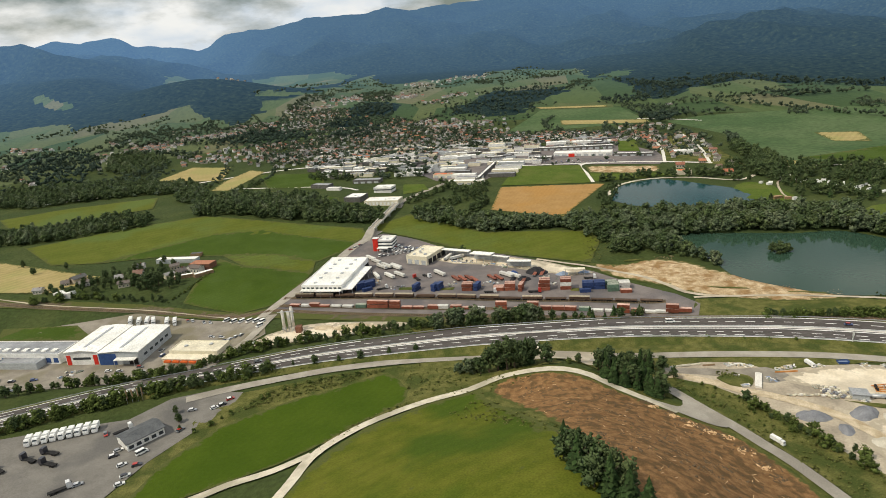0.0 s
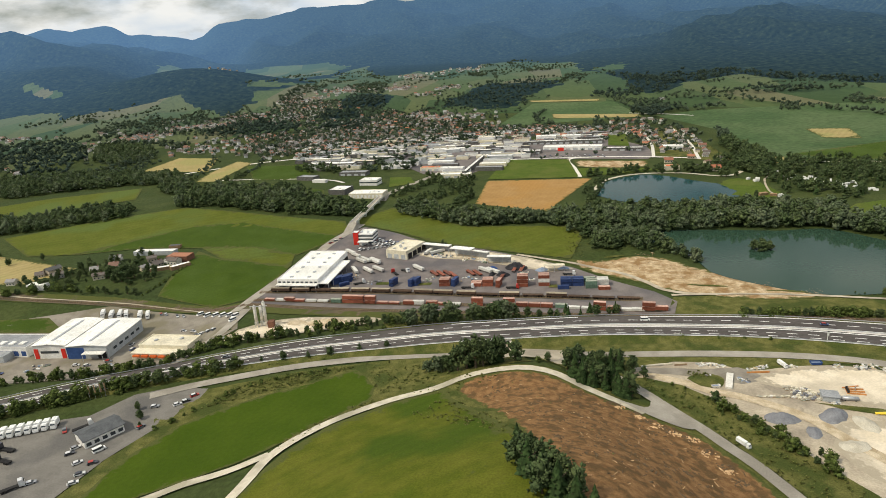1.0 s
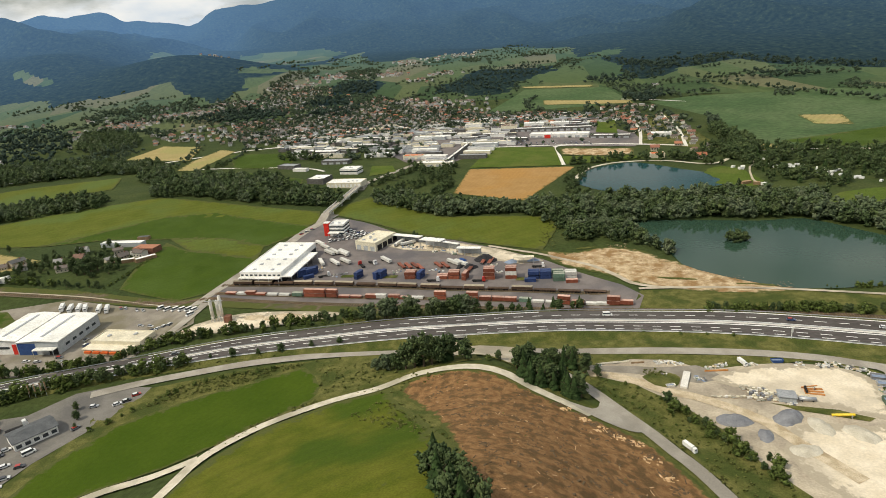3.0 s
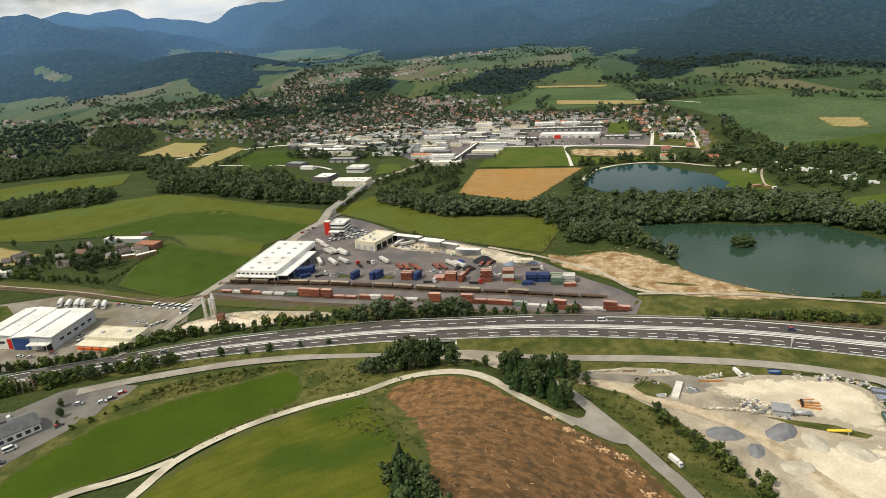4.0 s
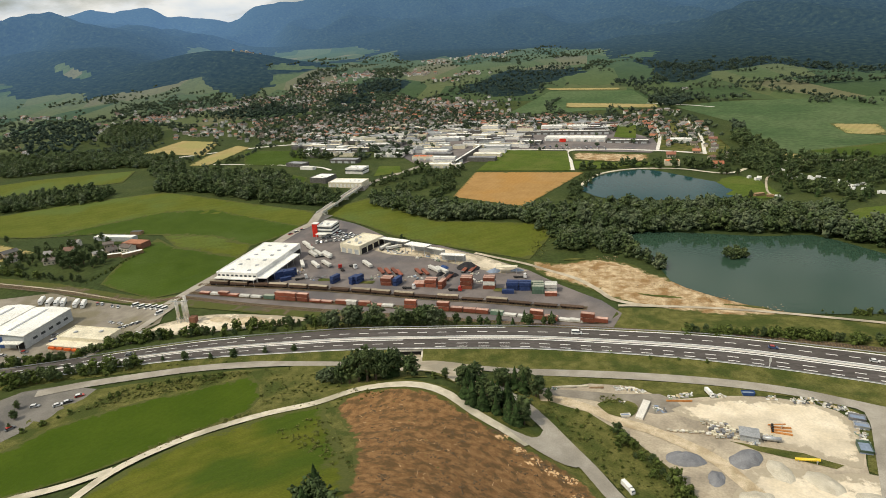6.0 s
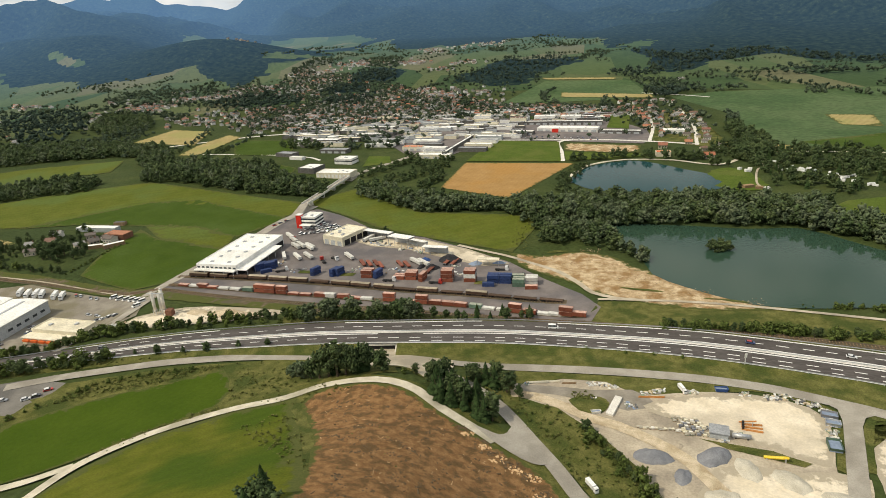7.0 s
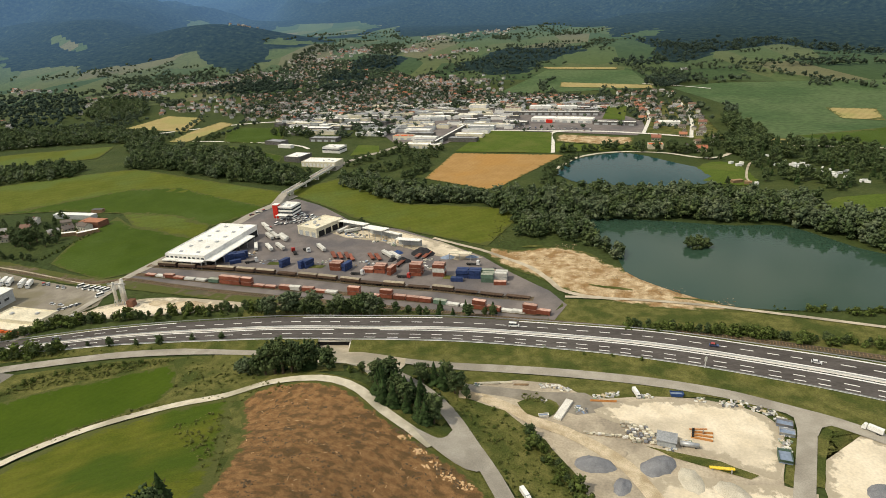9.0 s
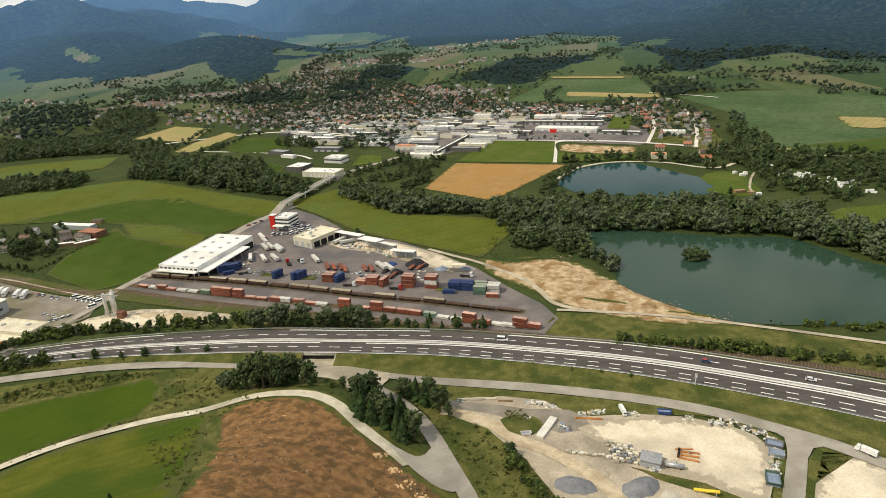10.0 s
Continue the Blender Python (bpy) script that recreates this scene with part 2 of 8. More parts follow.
# blue raised in the base colour to paint in haze over far meadows
M["far_green"] = material("hazy_far_meadow", (0.064, 0.104, 0.042), (0.084, 0.122, 0.054), 60, 9, 0.95, c3=(0.052, 0.092, 0.036), big=150)
M["wheat"] = material("ripe_wheat_field", (0.315, 0.185, 0.068), (0.365, 0.218, 0.084), 20, 10, 0.95, c3=(0.36, 0.200, 0.065), big=50, stripes=(5, 20, 0.03), grain=0.22)
M["stubble"] = material("pale_stubble_field", (0.31, 0.250, 0.105), (0.37, 0.295, 0.135), 22, 10, 0.95, c3=(0.30, 0.270, 0.105), big=60, stripes=(8, 40, 0.10), grain=0.22)
M["dirt"] = material("cleared_brown_earth", (0.178, 0.096, 0.041), (0.272, 0.152, 0.069), 2.4, 8, 0.97, c3=(0.118, 0.072, 0.033), big=4.5, bump=0.8, bump_scale=0.9, grain=0.7)
M["sand"] = material("pale_sandy_soil", (0.34, 0.235, 0.125), (0.56, 0.44, 0.285), 5, 8, 0.97, c3=(0.27, 0.165, 0.075), big=11, bump=1.0, bump_scale=2.5, grain=0.6)
M["gravel"] = material("crushed_gravel", (0.38, 0.325, 0.240), (0.49, 0.43, 0.335), 7, 10, 0.95, c3=(0.30, 0.265, 0.205), big=24, bump=0.4, bump_scale=1.5, grain=0.22)
M["chalk"] = material("pale_quarry_floor", (0.62, 0.535, 0.400), (0.72, 0.635, 0.500), 9, 10, 0.95, c3=(0.50, 0.435, 0.335), big=30, bump=0.3, bump_scale=2, grain=0.22)
M["track"] = material("gravel_track", (0.50, 0.45, 0.35), (0.61, 0.56, 0.45), 3, 10, 0.95, c3=(0.36, 0.33, 0.25), big=14, grain=0.22)
M["asphalt_old"] = material("weathered_asphalt", (0.300, 0.274, 0.230), (0.365, 0.336, 0.286), 6, 12, 0.9, c3=(0.255, 0.232, 0.195), big=20, grain=0.3)
M["asphalt"] = material("motorway_asphalt", (0.072, 0.064, 0.060), (0.100, 0.090, 0.084), 5, 10, 0.85, stretch=(0.25, 1, 1))
M["yard"] = material("yard_asphalt", (0.150, 0.132, 0.126), (0.195, 0.172, 0.162), 9, 12, 0.88, c3=(0.125, 0.115, 0.118), big=30, grain=0.22)
M["lot"] = material("truck_park_asphalt", (0.158, 0.148, 0.132), (0.198, 0.186, 0.166), 8, 12, 0.9, c3=(0.128, 0.122, 0.114), big=26, grain=0.3)
M["park"] = material("trodden_brown_gravel", (0.205, 0.182, 0.150), (0.275, 0.248, 0.205), 8, 10, 0.95, c3=(0.185, 0.165, 0.115), big=24, grain=0.22)
M["ballast"] = material("rail_ballast", (0.105, 0.082, 0.055), (0.150, 0.120, 0.080), 3, 10, 0.95, c3=(0.095, 0.085, 0.055), big=20)
M["concrete"] = material("pale_concrete", (0.60, 0.575, 0.52), (0.70, 0.67, 0.61), 3, 10, 0.85)
M["line"] = material("road_marking_white", (0.72, 0.71, 0.68), (0.80, 0.79, 0.76), 3, 10, 0.7)
M["steel"] = material("galvanised_steel", (0.42, 0.43, 0.44), (0.52, 0.53, 0.54), 1, 8, 0.45, metal=0.6, spec=0.3)
M["rail"] = material("rusty_rail", (0.11, 0.07, 0.05), (0.17, 0.12, 0.09), 2, 8, 0.6, metal=0.5)
M["white_roof"] = material("white_membrane_roof", (0.78, 0.77, 0.72), (0.84, 0.83, 0.79), 8, 8, 0.75, c3=(0.68, 0.67, 0.62), big=20, spec=0.3)
M["cream_roof"] = material("cream_gravel_roof", (0.66, 0.60, 0.46), (0.74, 0.68, 0.54), 6, 8, 0.85, c3=(0.56, 0.51, 0.39), big=14)
M["stubble_roof"] = material("tan_thatched_roof", (0.30, 0.19, 0.11), (0.40, 0.26, 0.16), 2, 8, 0.9)
M["grey_roof"] = material("grey_sheet_roof", (0.24, 0.25, 0.26), (0.32, 0.33, 0.34), 6, 8, 0.6, c3=(0.20, 0.20, 0.21), big=18, spec=0.3)
M["slate_roof"] = material("dark_slate_roof", (0.085, 0.090, 0.095), (0.12, 0.125, 0.13), 3, 8, 0.7)
M["white_wall"] = material("white_panel_wall", (0.70, 0.69, 0.66), (0.78, 0.77, 0.74), 3, 8, 0.7, c3=(0.62, 0.61, 0.58), big=9, spec=0.3)
M["grey_wall"] = material("grey_panel_wall", (0.34, 0.36, 0.37), (0.42, 0.44, 0.45), 3, 8, 0.65, spec=0.3)
M["dark_wall"] = material("dark_clad_wall", (0.085, 0.082, 0.078), (0.135, 0.130, 0.122), 2, 8, 0.7, spec=0.3)
M["cream_wall"] = material("cream_render_wall", (0.60, 0.55, 0.42), (0.68, 0.63, 0.50), 3, 8, 0.85)
M["brown_wall"] = material("brown_clad_wall", (0.16, 0.075, 0.050), (0.21, 0.105, 0.070), 2, 8, 0.8)
M["blue_wall"] = material("blue_clad_wall", (0.030, 0.065, 0.180), (0.045, 0.090, 0.230), 2, 8, 0.6)
M["red_wall"] = material("red_clad_panel", (0.52, 0.030, 0.022), (0.62, 0.045, 0.030), 2, 8, 0.5)
M["orange"] = material("orange_awning", (0.55, 0.110, 0.030), (0.64, 0.150, 0.045), 2, 8, 0.6)
M["rust"] = material("rusty_orange_steel", (0.42, 0.17, 0.055), (0.52, 0.25, 0.09), 1, 8, 0.75)
M["yellow"] = material("yellow_paint", (0.74, 0.52, 0.05), (0.82, 0.60, 0.09), 2, 8, 0.5)
M["glass"] = material("dark_window_glass", (0.030, 0.038, 0.045), (0.045, 0.055, 0.062), 2, 8, 0.08, spec=0.6)
# for tyres and steel, also for panels that paint the shade of openings
M["dark"] = material("dark_rubber_steel_and_shade", (0.020, 0.020, 0.021), (0.034, 0.033, 0.032), 1, 8, 0.7)
M["coal"] = material("black_tarpaulin", (0.020, 0.020, 0.023), (0.036, 0.036, 0.040), 3, 8, 0.6, bump=0.4, bump_scale=2)
M["grit"] = material("blue_grey_grit", (0.17, 0.175, 0.19), (0.23, 0.235, 0.25), 3, 12, 0.95, bump=0.5, bump_scale=1)
M["gritpale"] = material("pale_chippings", (0.44, 0.40, 0.32), (0.54, 0.50, 0.41), 3, 12, 0.95, bump=0.5, bump_scale=1)
M["wood"] = material("weathered_timber", (0.20, 0.13, 0.075), (0.29, 0.20, 0.12), 1, 8, 0.9)
M["brush"] = material("dead_brushwood", (0.085, 0.060, 0.036), (0.14, 0.10, 0.06), 0.6, 8, 0.95)
M["bark"] = material("tree_bark", (0.075, 0.055, 0.038), (0.11, 0.085, 0.06), 0.6, 8, 0.95)
M["leaf"] = material("broadleaf_foliage", (0.040, 0.065, 0.023), (0.069, 0.098, 0.041), 1.6, 6, 0.8, c3=(0.080, 0.108, 0.042), big=13, spread=0.38, per_island=True, spec=0.15)
M["leaf_pale"] = material("silvery_willow_foliage", (0.070, 0.100, 0.050), (0.104, 0.134, 0.072), 1.6, 6, 0.8, c3=(0.124, 0.150, 0.084), big=13, spread=0.35, per_island=True, spec=0.15)
M["leaf_dark"] = material("spruce_foliage", (0.020, 0.040, 0.012), (0.036, 0.060, 0.020), 1.2, 6, 0.85, spread=0.4, per_island=True, spec=0.1)
# next three foliage colours have the bluish haze of distance painted in
M["leaf_far"] = material("hazy_far_foliage", (0.046, 0.068, 0.047), (0.070, 0.094, 0.061), 3.0, 6, 0.9, c3=(0.080, 0.104, 0.063), big=22, spread=0.3, per_island=True, spec=0.0)
M["spruce_far"] = material("hazy_far_spruce", (0.026, 0.046, 0.040), (0.040, 0.062, 0.052), 3.0, 6, 0.9, spread=0.25, per_island=True, spec=0.0)
M["wood_far"] = material("hazy_far_forest", (0.036, 0.056, 0.044), (0.052, 0.074, 0.056), 3.0, 6, 0.9, spread=0.3, per_island=True, spec=0.0)
M["bush"] = material("shrub_foliage", (0.064, 0.092, 0.022), (0.098, 0.125, 0.036), 1.4, 6, 0.85, spread=0.4, per_island=True, spec=0.1)
M["container_red"] = material("rust_red_container", (0.185, 0.054, 0.030), (0.245, 0.078, 0.046), 1.5, 6, 0.6, spread=0.3, spec=0.3)
M["container_blue"] = material("deep_blue_container", (0.018, 0.036, 0.105), (0.028, 0.050, 0.140), 1.5, 6, 0.55, spread=0.2, spec=0.3)
M["container_green"] = material("dull_green_container", (0.085, 0.145, 0.105), (0.120, 0.185, 0.135), 1.5, 6, 0.6, spread=0.25, spec=0.3)
M["container_pale"] = material("pale_grey_container", (0.50, 0.49, 0.45), (0.60, 0.59, 0.55), 1.5, 6, 0.6, spread=0.15)
# roofs of red and green containers, paler than their sides
M["roof_container_red"] = material("pale_red_container_roof", (0.40, 0.235, 0.185), (0.54, 0.36, 0.30), 1.5, 6, 0.7, spread=0.25)
M["roof_container_green"] = material("pale_green_container_roof", (0.22, 0.24, 0.19), (0.32, 0.34, 0.28), 1.5, 6, 0.7, spread=0.2)
M["loose_sand"] = material("loose_pale_sand", (0.45, 0.365, 0.245), (0.58, 0.485, 0.350), 3, 9, 0.97, c3=(0.37, 0.29, 0.185), big=9, bump=0.8, bump_scale=1.5)
M["rail_bed"] = material("stony_rail_bed", (0.105, 0.082, 0.055), (0.150, 0.120, 0.080), 3, 10, 0.95, c3=(0.095, 0.085, 0.055), big=20)
M["weed"] = material("tall_weed_foliage", (0.086, 0.104, 0.026), (0.140, 0.145, 0.048), 1.4, 6, 0.9, spread=0.35, per_island=True, spec=0.1)
M["wagon"] = material("brown_wagon", (0.080, 0.050, 0.036), (0.120, 0.080, 0.055), 1.5, 6, 0.75, spread=0.3)
M["wagon_green"] = material("pale_wagon_top", (0.27, 0.225, 0.165), (0.36, 0.31, 0.235), 1.5, 6, 0.75, spread=0.25)
M["vehicle"] = choice_material("vehicle_paint", [(0.75, 0.75, 0.73), (0.66, 0.66, 0.66), (0.04, 0.04, 0.05), (0.30, 0.31, 0.33), (0.05, 0.08, 0.20), (0.42, 0.03, 0.02), (0.70, 0.70, 0.70), (0.16, 0.17, 0.18)], False, 0.35, coat=0.4)
M["vehicle_white"] = material("white_vehicle_paint", (0.74, 0.74, 0.72), (0.80, 0.80, 0.78), 2, 6, 0.4, coat=0.3, spec=0.3)
M["vehicle_red"] = material("red_vehicle_paint", (0.33, 0.055, 0.035), (0.40, 0.085, 0.060), 2, 6, 0.45, coat=0.3, spec=0.3)
M["roof_red"] = choice_material("orange_clay_roofs", [(0.36, 0.130, 0.070), (0.30, 0.120, 0.075), (0.40, 0.170, 0.095), (0.25, 0.120, 0.085)], False, 0.85)
M["roof_tile"] = choice_material("slate_and_clay_roofs", [(0.15, 0.125, 0.110), (0.20, 0.115, 0.085), (0.13, 0.105, 0.090), (0.18, 0.175, 0.170), (0.20, 0.125, 0.092), (0.10, 0.098, 0.095), (0.17, 0.15, 0.13), (0.28, 0.27, 0.26)], False, 0.85)
M["roof_tile_many"] = choice_material("clay_and_slate_roofs_far", [(0.27, 0.130, 0.085), (0.15, 0.115, 0.095), (0.19, 0.185, 0.180), (0.23, 0.125, 0.090), (0.12, 0.115, 0.110), (0.32, 0.31, 0.30)], True, 0.85)
M["render"] = choice_material("house_render", [(0.66, 0.63, 0.57), (0.54, 0.48, 0.37), (0.74, 0.72, 0.68), (0.44, 0.38, 0.30), (0.60, 0.56, 0.48)], False, 0.9)
M["render_many"] = choice_material("house_render_far", [(0.66, 0.65, 0.61), (0.50, 0.46, 0.38), (0.74, 0.73, 0.70), (0.40, 0.36, 0.30)], True, 0.9)
M["scrap"] = choice_material("mixed_scrap", [(0.55, 0.55, 0.52), (0.30, 0.30, 0.30), (0.62, 0.58, 0.48), (0.18, 0.22, 0.16), (0.22, 0.28, 0.38), (0.40, 0.30, 0.20), (0.70, 0.69, 0.66), (0.10, 0.10, 0.10)], True, 0.7)
M["scrap_pale"] = choice_material("pale_building_scrap", [(0.66, 0.65, 0.61), (0.52, 0.51, 0.48), (0.72, 0.69, 0.60), (0.36, 0.36, 0.35), (0.70, 0.70, 0.68), (0.20, 0.26, 0.17), (0.56, 0.46, 0.30), (0.12, 0.12, 0.12), (0.40, 0.36, 0.28)], True, 0.75)
M["rubble"] = choice_material("broken_stone_and_brick", [(0.40, 0.30, 0.18), (0.30, 0.20, 0.11), (0.52, 0.42, 0.28), (0.26, 0.15, 0.08), (0.20, 0.16, 0.10)], True, 0.95)
M["log"] = material("stripped_log", (0.42, 0.27, 0.14), (0.55, 0.38, 0.22), 0.8, 8, 0.9, spread=0.25)


def woodland_blend(m):
    """Adds spruce forest to the ground material where the land's own woodland layer is high."""
    n, l = m.node_tree.nodes, m.node_tree.links
    b = n["Principled BSDF"]
    old = b.inputs["Base Color"].links[0].from_socket
    at, geo = n.new("ShaderNodeAttribute"), n.new("ShaderNodeNewGeometry")
    at.attribute_name = "wood"
    t1, t2 = n.new("ShaderNodeTexNoise"), n.new("ShaderNodeTexNoise")
    t1.inputs["Scale"].default_value, t1.inputs["Detail"].default_value = 0.0045, 6.0
    t2.inputs["Scale"].default_value, t2.inputs["Detail"].default_value = 0.07, 5.0
    for t in (t1, t2):
        l.new(geo.outputs["Position"], t.inputs["Vector"])
    ad = n.new("ShaderNodeMath")
    ad.operation = "MULTIPLY_ADD"
    ad.inputs[1].default_value = -1.5
    l.new(t1.outputs["Fac"], ad.inputs[0])
    l.new(at.outputs["Fac"], ad.inputs[2])
    mr = n.new("ShaderNodeMapRange")
    mr.inputs["From Min"].default_value, mr.inputs["From Max"].default_value = -0.26, -0.16
    l.new(ad.outputs["Value"], mr.inputs["Value"])
    tone = n.new("ShaderNodeValToRGB")
    # forest tones lean blue, part of the distance haze put into the colour
    tone.color_ramp.elements[0].position, tone.color_ramp.elements[0].color = 0.36, (0.010, 0.021, 0.020, 1)
    tone.color_ramp.elements[1].position, tone.color_ramp.elements[1].color = 0.62, (0.024, 0.040, 0.031, 1)
    light = tone.color_ramp.elements.new(0.74)
    light.color = (0.046, 0.068, 0.040, 1)
    l.new(t2.outputs["Fac"], tone.inputs["Fac"])
    x = n.new("ShaderNodeMix")
    x.data_type = "RGBA"
    l.new(mr.outputs["Result"], x.inputs["Factor"])
    l.new(old, x.inputs["A"])
    l.new(tone.outputs["Color"], x.inputs["B"])
    l.new(x.outputs["Result"], b.inputs["Base Color"])


woodland_blend(M["ground"])


def weedy_margin(m, c1, c2, scale=3.0, reach=1.0):
    """Lets weeds grow in from the outline of a piece of ground, in tongues and spots."""
    n, l = m.node_tree.nodes, m.node_tree.links
    b = n["Principled BSDF"]
    old = b.inputs["Base Color"].links[0].from_socket
    at, geo = n.new("ShaderNodeAttribute"), n.new("ShaderNodeNewGeometry")
    at.attribute_name = "margin"
    t1, t2 = n.new("ShaderNodeTexNoise"), n.new("ShaderNodeTexNoise")
    t1.inputs["Scale"].default_value, t1.inputs["Detail"].default_value, t1.inputs["Roughness"].default_value = 1.0 / scale, 7.0, 0.65
    t2.inputs["Scale"].default_value, t2.inputs["Detail"].default_value = 1.3, 4.0
    for t in (t1, t2):
        l.new(geo.outputs["Position"], t.inputs["Vector"])
    sub = n.new("ShaderNodeMath")
    sub.operation = "MULTIPLY_ADD"
    sub.inputs[1].default_value = -2.4
    l.new(t1.outputs["Fac"], sub.inputs[0])
    sub.inputs[2].default_value = 1.2 - 0.42 * reach
    ad = n.new("ShaderNodeMath")
    l.new(sub.outputs["Value"], ad.inputs[0])
    l.new(at.outputs["Fac"], ad.inputs[1])
    mr = n.new("ShaderNodeMapRange")
    mr.inputs["From Min"].default_value, mr.inputs["From Max"].default_value = -0.10, 0.16
    l.new(ad.outputs["Value"], mr.inputs["Value"])
    g, x = n.new("ShaderNodeMix"), n.new("ShaderNodeMix")
    g.data_type = x.data_type = "RGBA"
    g.inputs["A"].default_value, g.inputs["B"].default_value = (*c1, 1), (*c2, 1)
    l.new(t2.outputs["Fac"], g.inputs["Factor"])
    l.new(mr.outputs["Result"], x.inputs["Factor"])
    l.new(g.outputs["Result"], x.inputs["A"])
    l.new(old, x.inputs["B"])
    l.new(x.outputs["Result"], b.inputs["Base Color"])


WEEDS = (0.050, 0.068, 0.018), (0.115, 0.118, 0.036)
for key, scale, reach in (("dirt", 4.0, 0.85), ("sand", 6.0, 1.0), ("grass_bright", 5.0, 1.3), ("crop_deep", 4.0, 0.7), ("chalk", 4.0, 0.0), ("ballast", 4.0, 0.8), ("crop_green", 5.0, 0.5), ("grass_olive", 6.0, 0.6), ("wheat", 4.0, 0.3), ("stubble", 4.0, 0.4)):
    if key == "chalk":
        weedy_margin(M[key], (0.34, 0.295, 0.220), (0.45, 0.39, 0.295), scale, 0.95)
    else:
        weedy_margin(M[key], *WEEDS, scale, reach)
# the far range glows blue, more with distance: air haze painted in as emission
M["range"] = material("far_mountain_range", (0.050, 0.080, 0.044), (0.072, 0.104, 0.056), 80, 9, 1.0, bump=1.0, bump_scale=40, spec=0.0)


def parcels(m, size):
    """Divides the open land of a material into fields of slightly different crops."""
    n, l = m.node_tree.nodes, m.node_tree.links
    b = n["Principled BSDF"]
    old = b.inputs["Base Color"].links[0].from_socket
    mp, vo, cr, x = n.new("ShaderNodeMapping"), n.new("ShaderNodeTexVoronoi"), n.new("ShaderNodeValToRGB"), n.new("ShaderNodeMix")
    mp.inputs["Rotation"].default_value, mp.inputs["Scale"].default_value = (0, 0, radians(25)), (1.0 / size, 0.45 / size, 0.0)
    l.new(n.new("ShaderNodeNewGeometry").outputs["Position"], mp.inputs["Vector"])
    l.new(mp.outputs["Vector"], vo.inputs["Vector"])
    vo.inputs["Scale"].default_value = 1.0
    cr.color_ramp.interpolation = "CONSTANT"
    for k, c in enumerate(((0.062, 0.098, 0.036), (0.090, 0.122, 0.044), (0.052, 0.084, 0.032), (0.112, 0.130, 0.052), (0.074, 0.104, 0.040), (0.160, 0.150, 0.080), (0.060, 0.090, 0.036))):
        e = cr.color_ramp.elements[k] if k < 2 else cr.color_ramp.elements.new(k / 7)
        e.position, e.color = k / 7, (*c, 1)
    l.new(vo.outputs["Color"], cr.inputs["Fac"])
    x.data_type = "RGBA"
    x.inputs["Factor"].default_value = 0.75
    l.new(old, x.inputs["A"])
    l.new(cr.outputs["Color"], x.inputs["B"])
    l.new(x.outputs["Result"], b.inputs["Base Color"])


parcels(M["range"], 95.0)
woodland_blend(M["range"])
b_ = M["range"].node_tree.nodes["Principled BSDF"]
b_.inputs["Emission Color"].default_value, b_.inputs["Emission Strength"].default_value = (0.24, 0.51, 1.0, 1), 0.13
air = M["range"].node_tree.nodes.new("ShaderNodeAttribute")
air.attribute_name = "haze_glow"
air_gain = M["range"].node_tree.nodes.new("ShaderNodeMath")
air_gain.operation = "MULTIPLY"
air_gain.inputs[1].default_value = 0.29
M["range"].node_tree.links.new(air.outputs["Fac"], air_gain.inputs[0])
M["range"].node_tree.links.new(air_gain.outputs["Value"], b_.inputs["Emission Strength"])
water = bpy.data.materials.new("lake_water")
water.use_nodes = True
n_, l_ = water.node_tree.nodes, water.node_tree.links
b_ = n_["Principled BSDF"]
b_.inputs["Base Color"].default_value = (0.028, 0.060, 0.040, 1)
b_.inputs["Roughness"].default_value, b_.inputs["IOR"].default_value = 0.06, 1.22
t_ = n_.new("ShaderNodeTexNoise")
t_.inputs["Scale"].default_value, t_.inputs["Detail"].default_value = 0.35, 3.0
p_ = n_.new("ShaderNodeBump")
p_.inputs["Strength"].default_value, p_.inputs["Distance"].default_value = 0.10, 0.35
l_.new(n_.new("ShaderNodeNewGeometry").outputs["Position"], t_.inputs["Vector"])
l_.new(t_.outputs["Fac"], p_.inputs["Height"])
l_.new(p_.outputs["Normal"], b_.inputs["Normal"])
M["water"] = water
pond = water.copy()
pond.name = "pond_water"
pond.node_tree.nodes["Principled BSDF"].inputs["Base Color"].default_value = (0.018, 0.058, 0.062, 1)
pond.node_tree.nodes["Principled BSDF"].inputs["IOR"].default_value = 1.10
M["pond"] = pond
M["works"] = material("gravel_works_floor", (0.355, 0.300, 0.225), (0.510, 0.440, 0.335), 12, 14, 0.95, c3=(0.290, 0.250, 0.195), big=26, bump=0.4, bump_scale=2, grain=0.35)


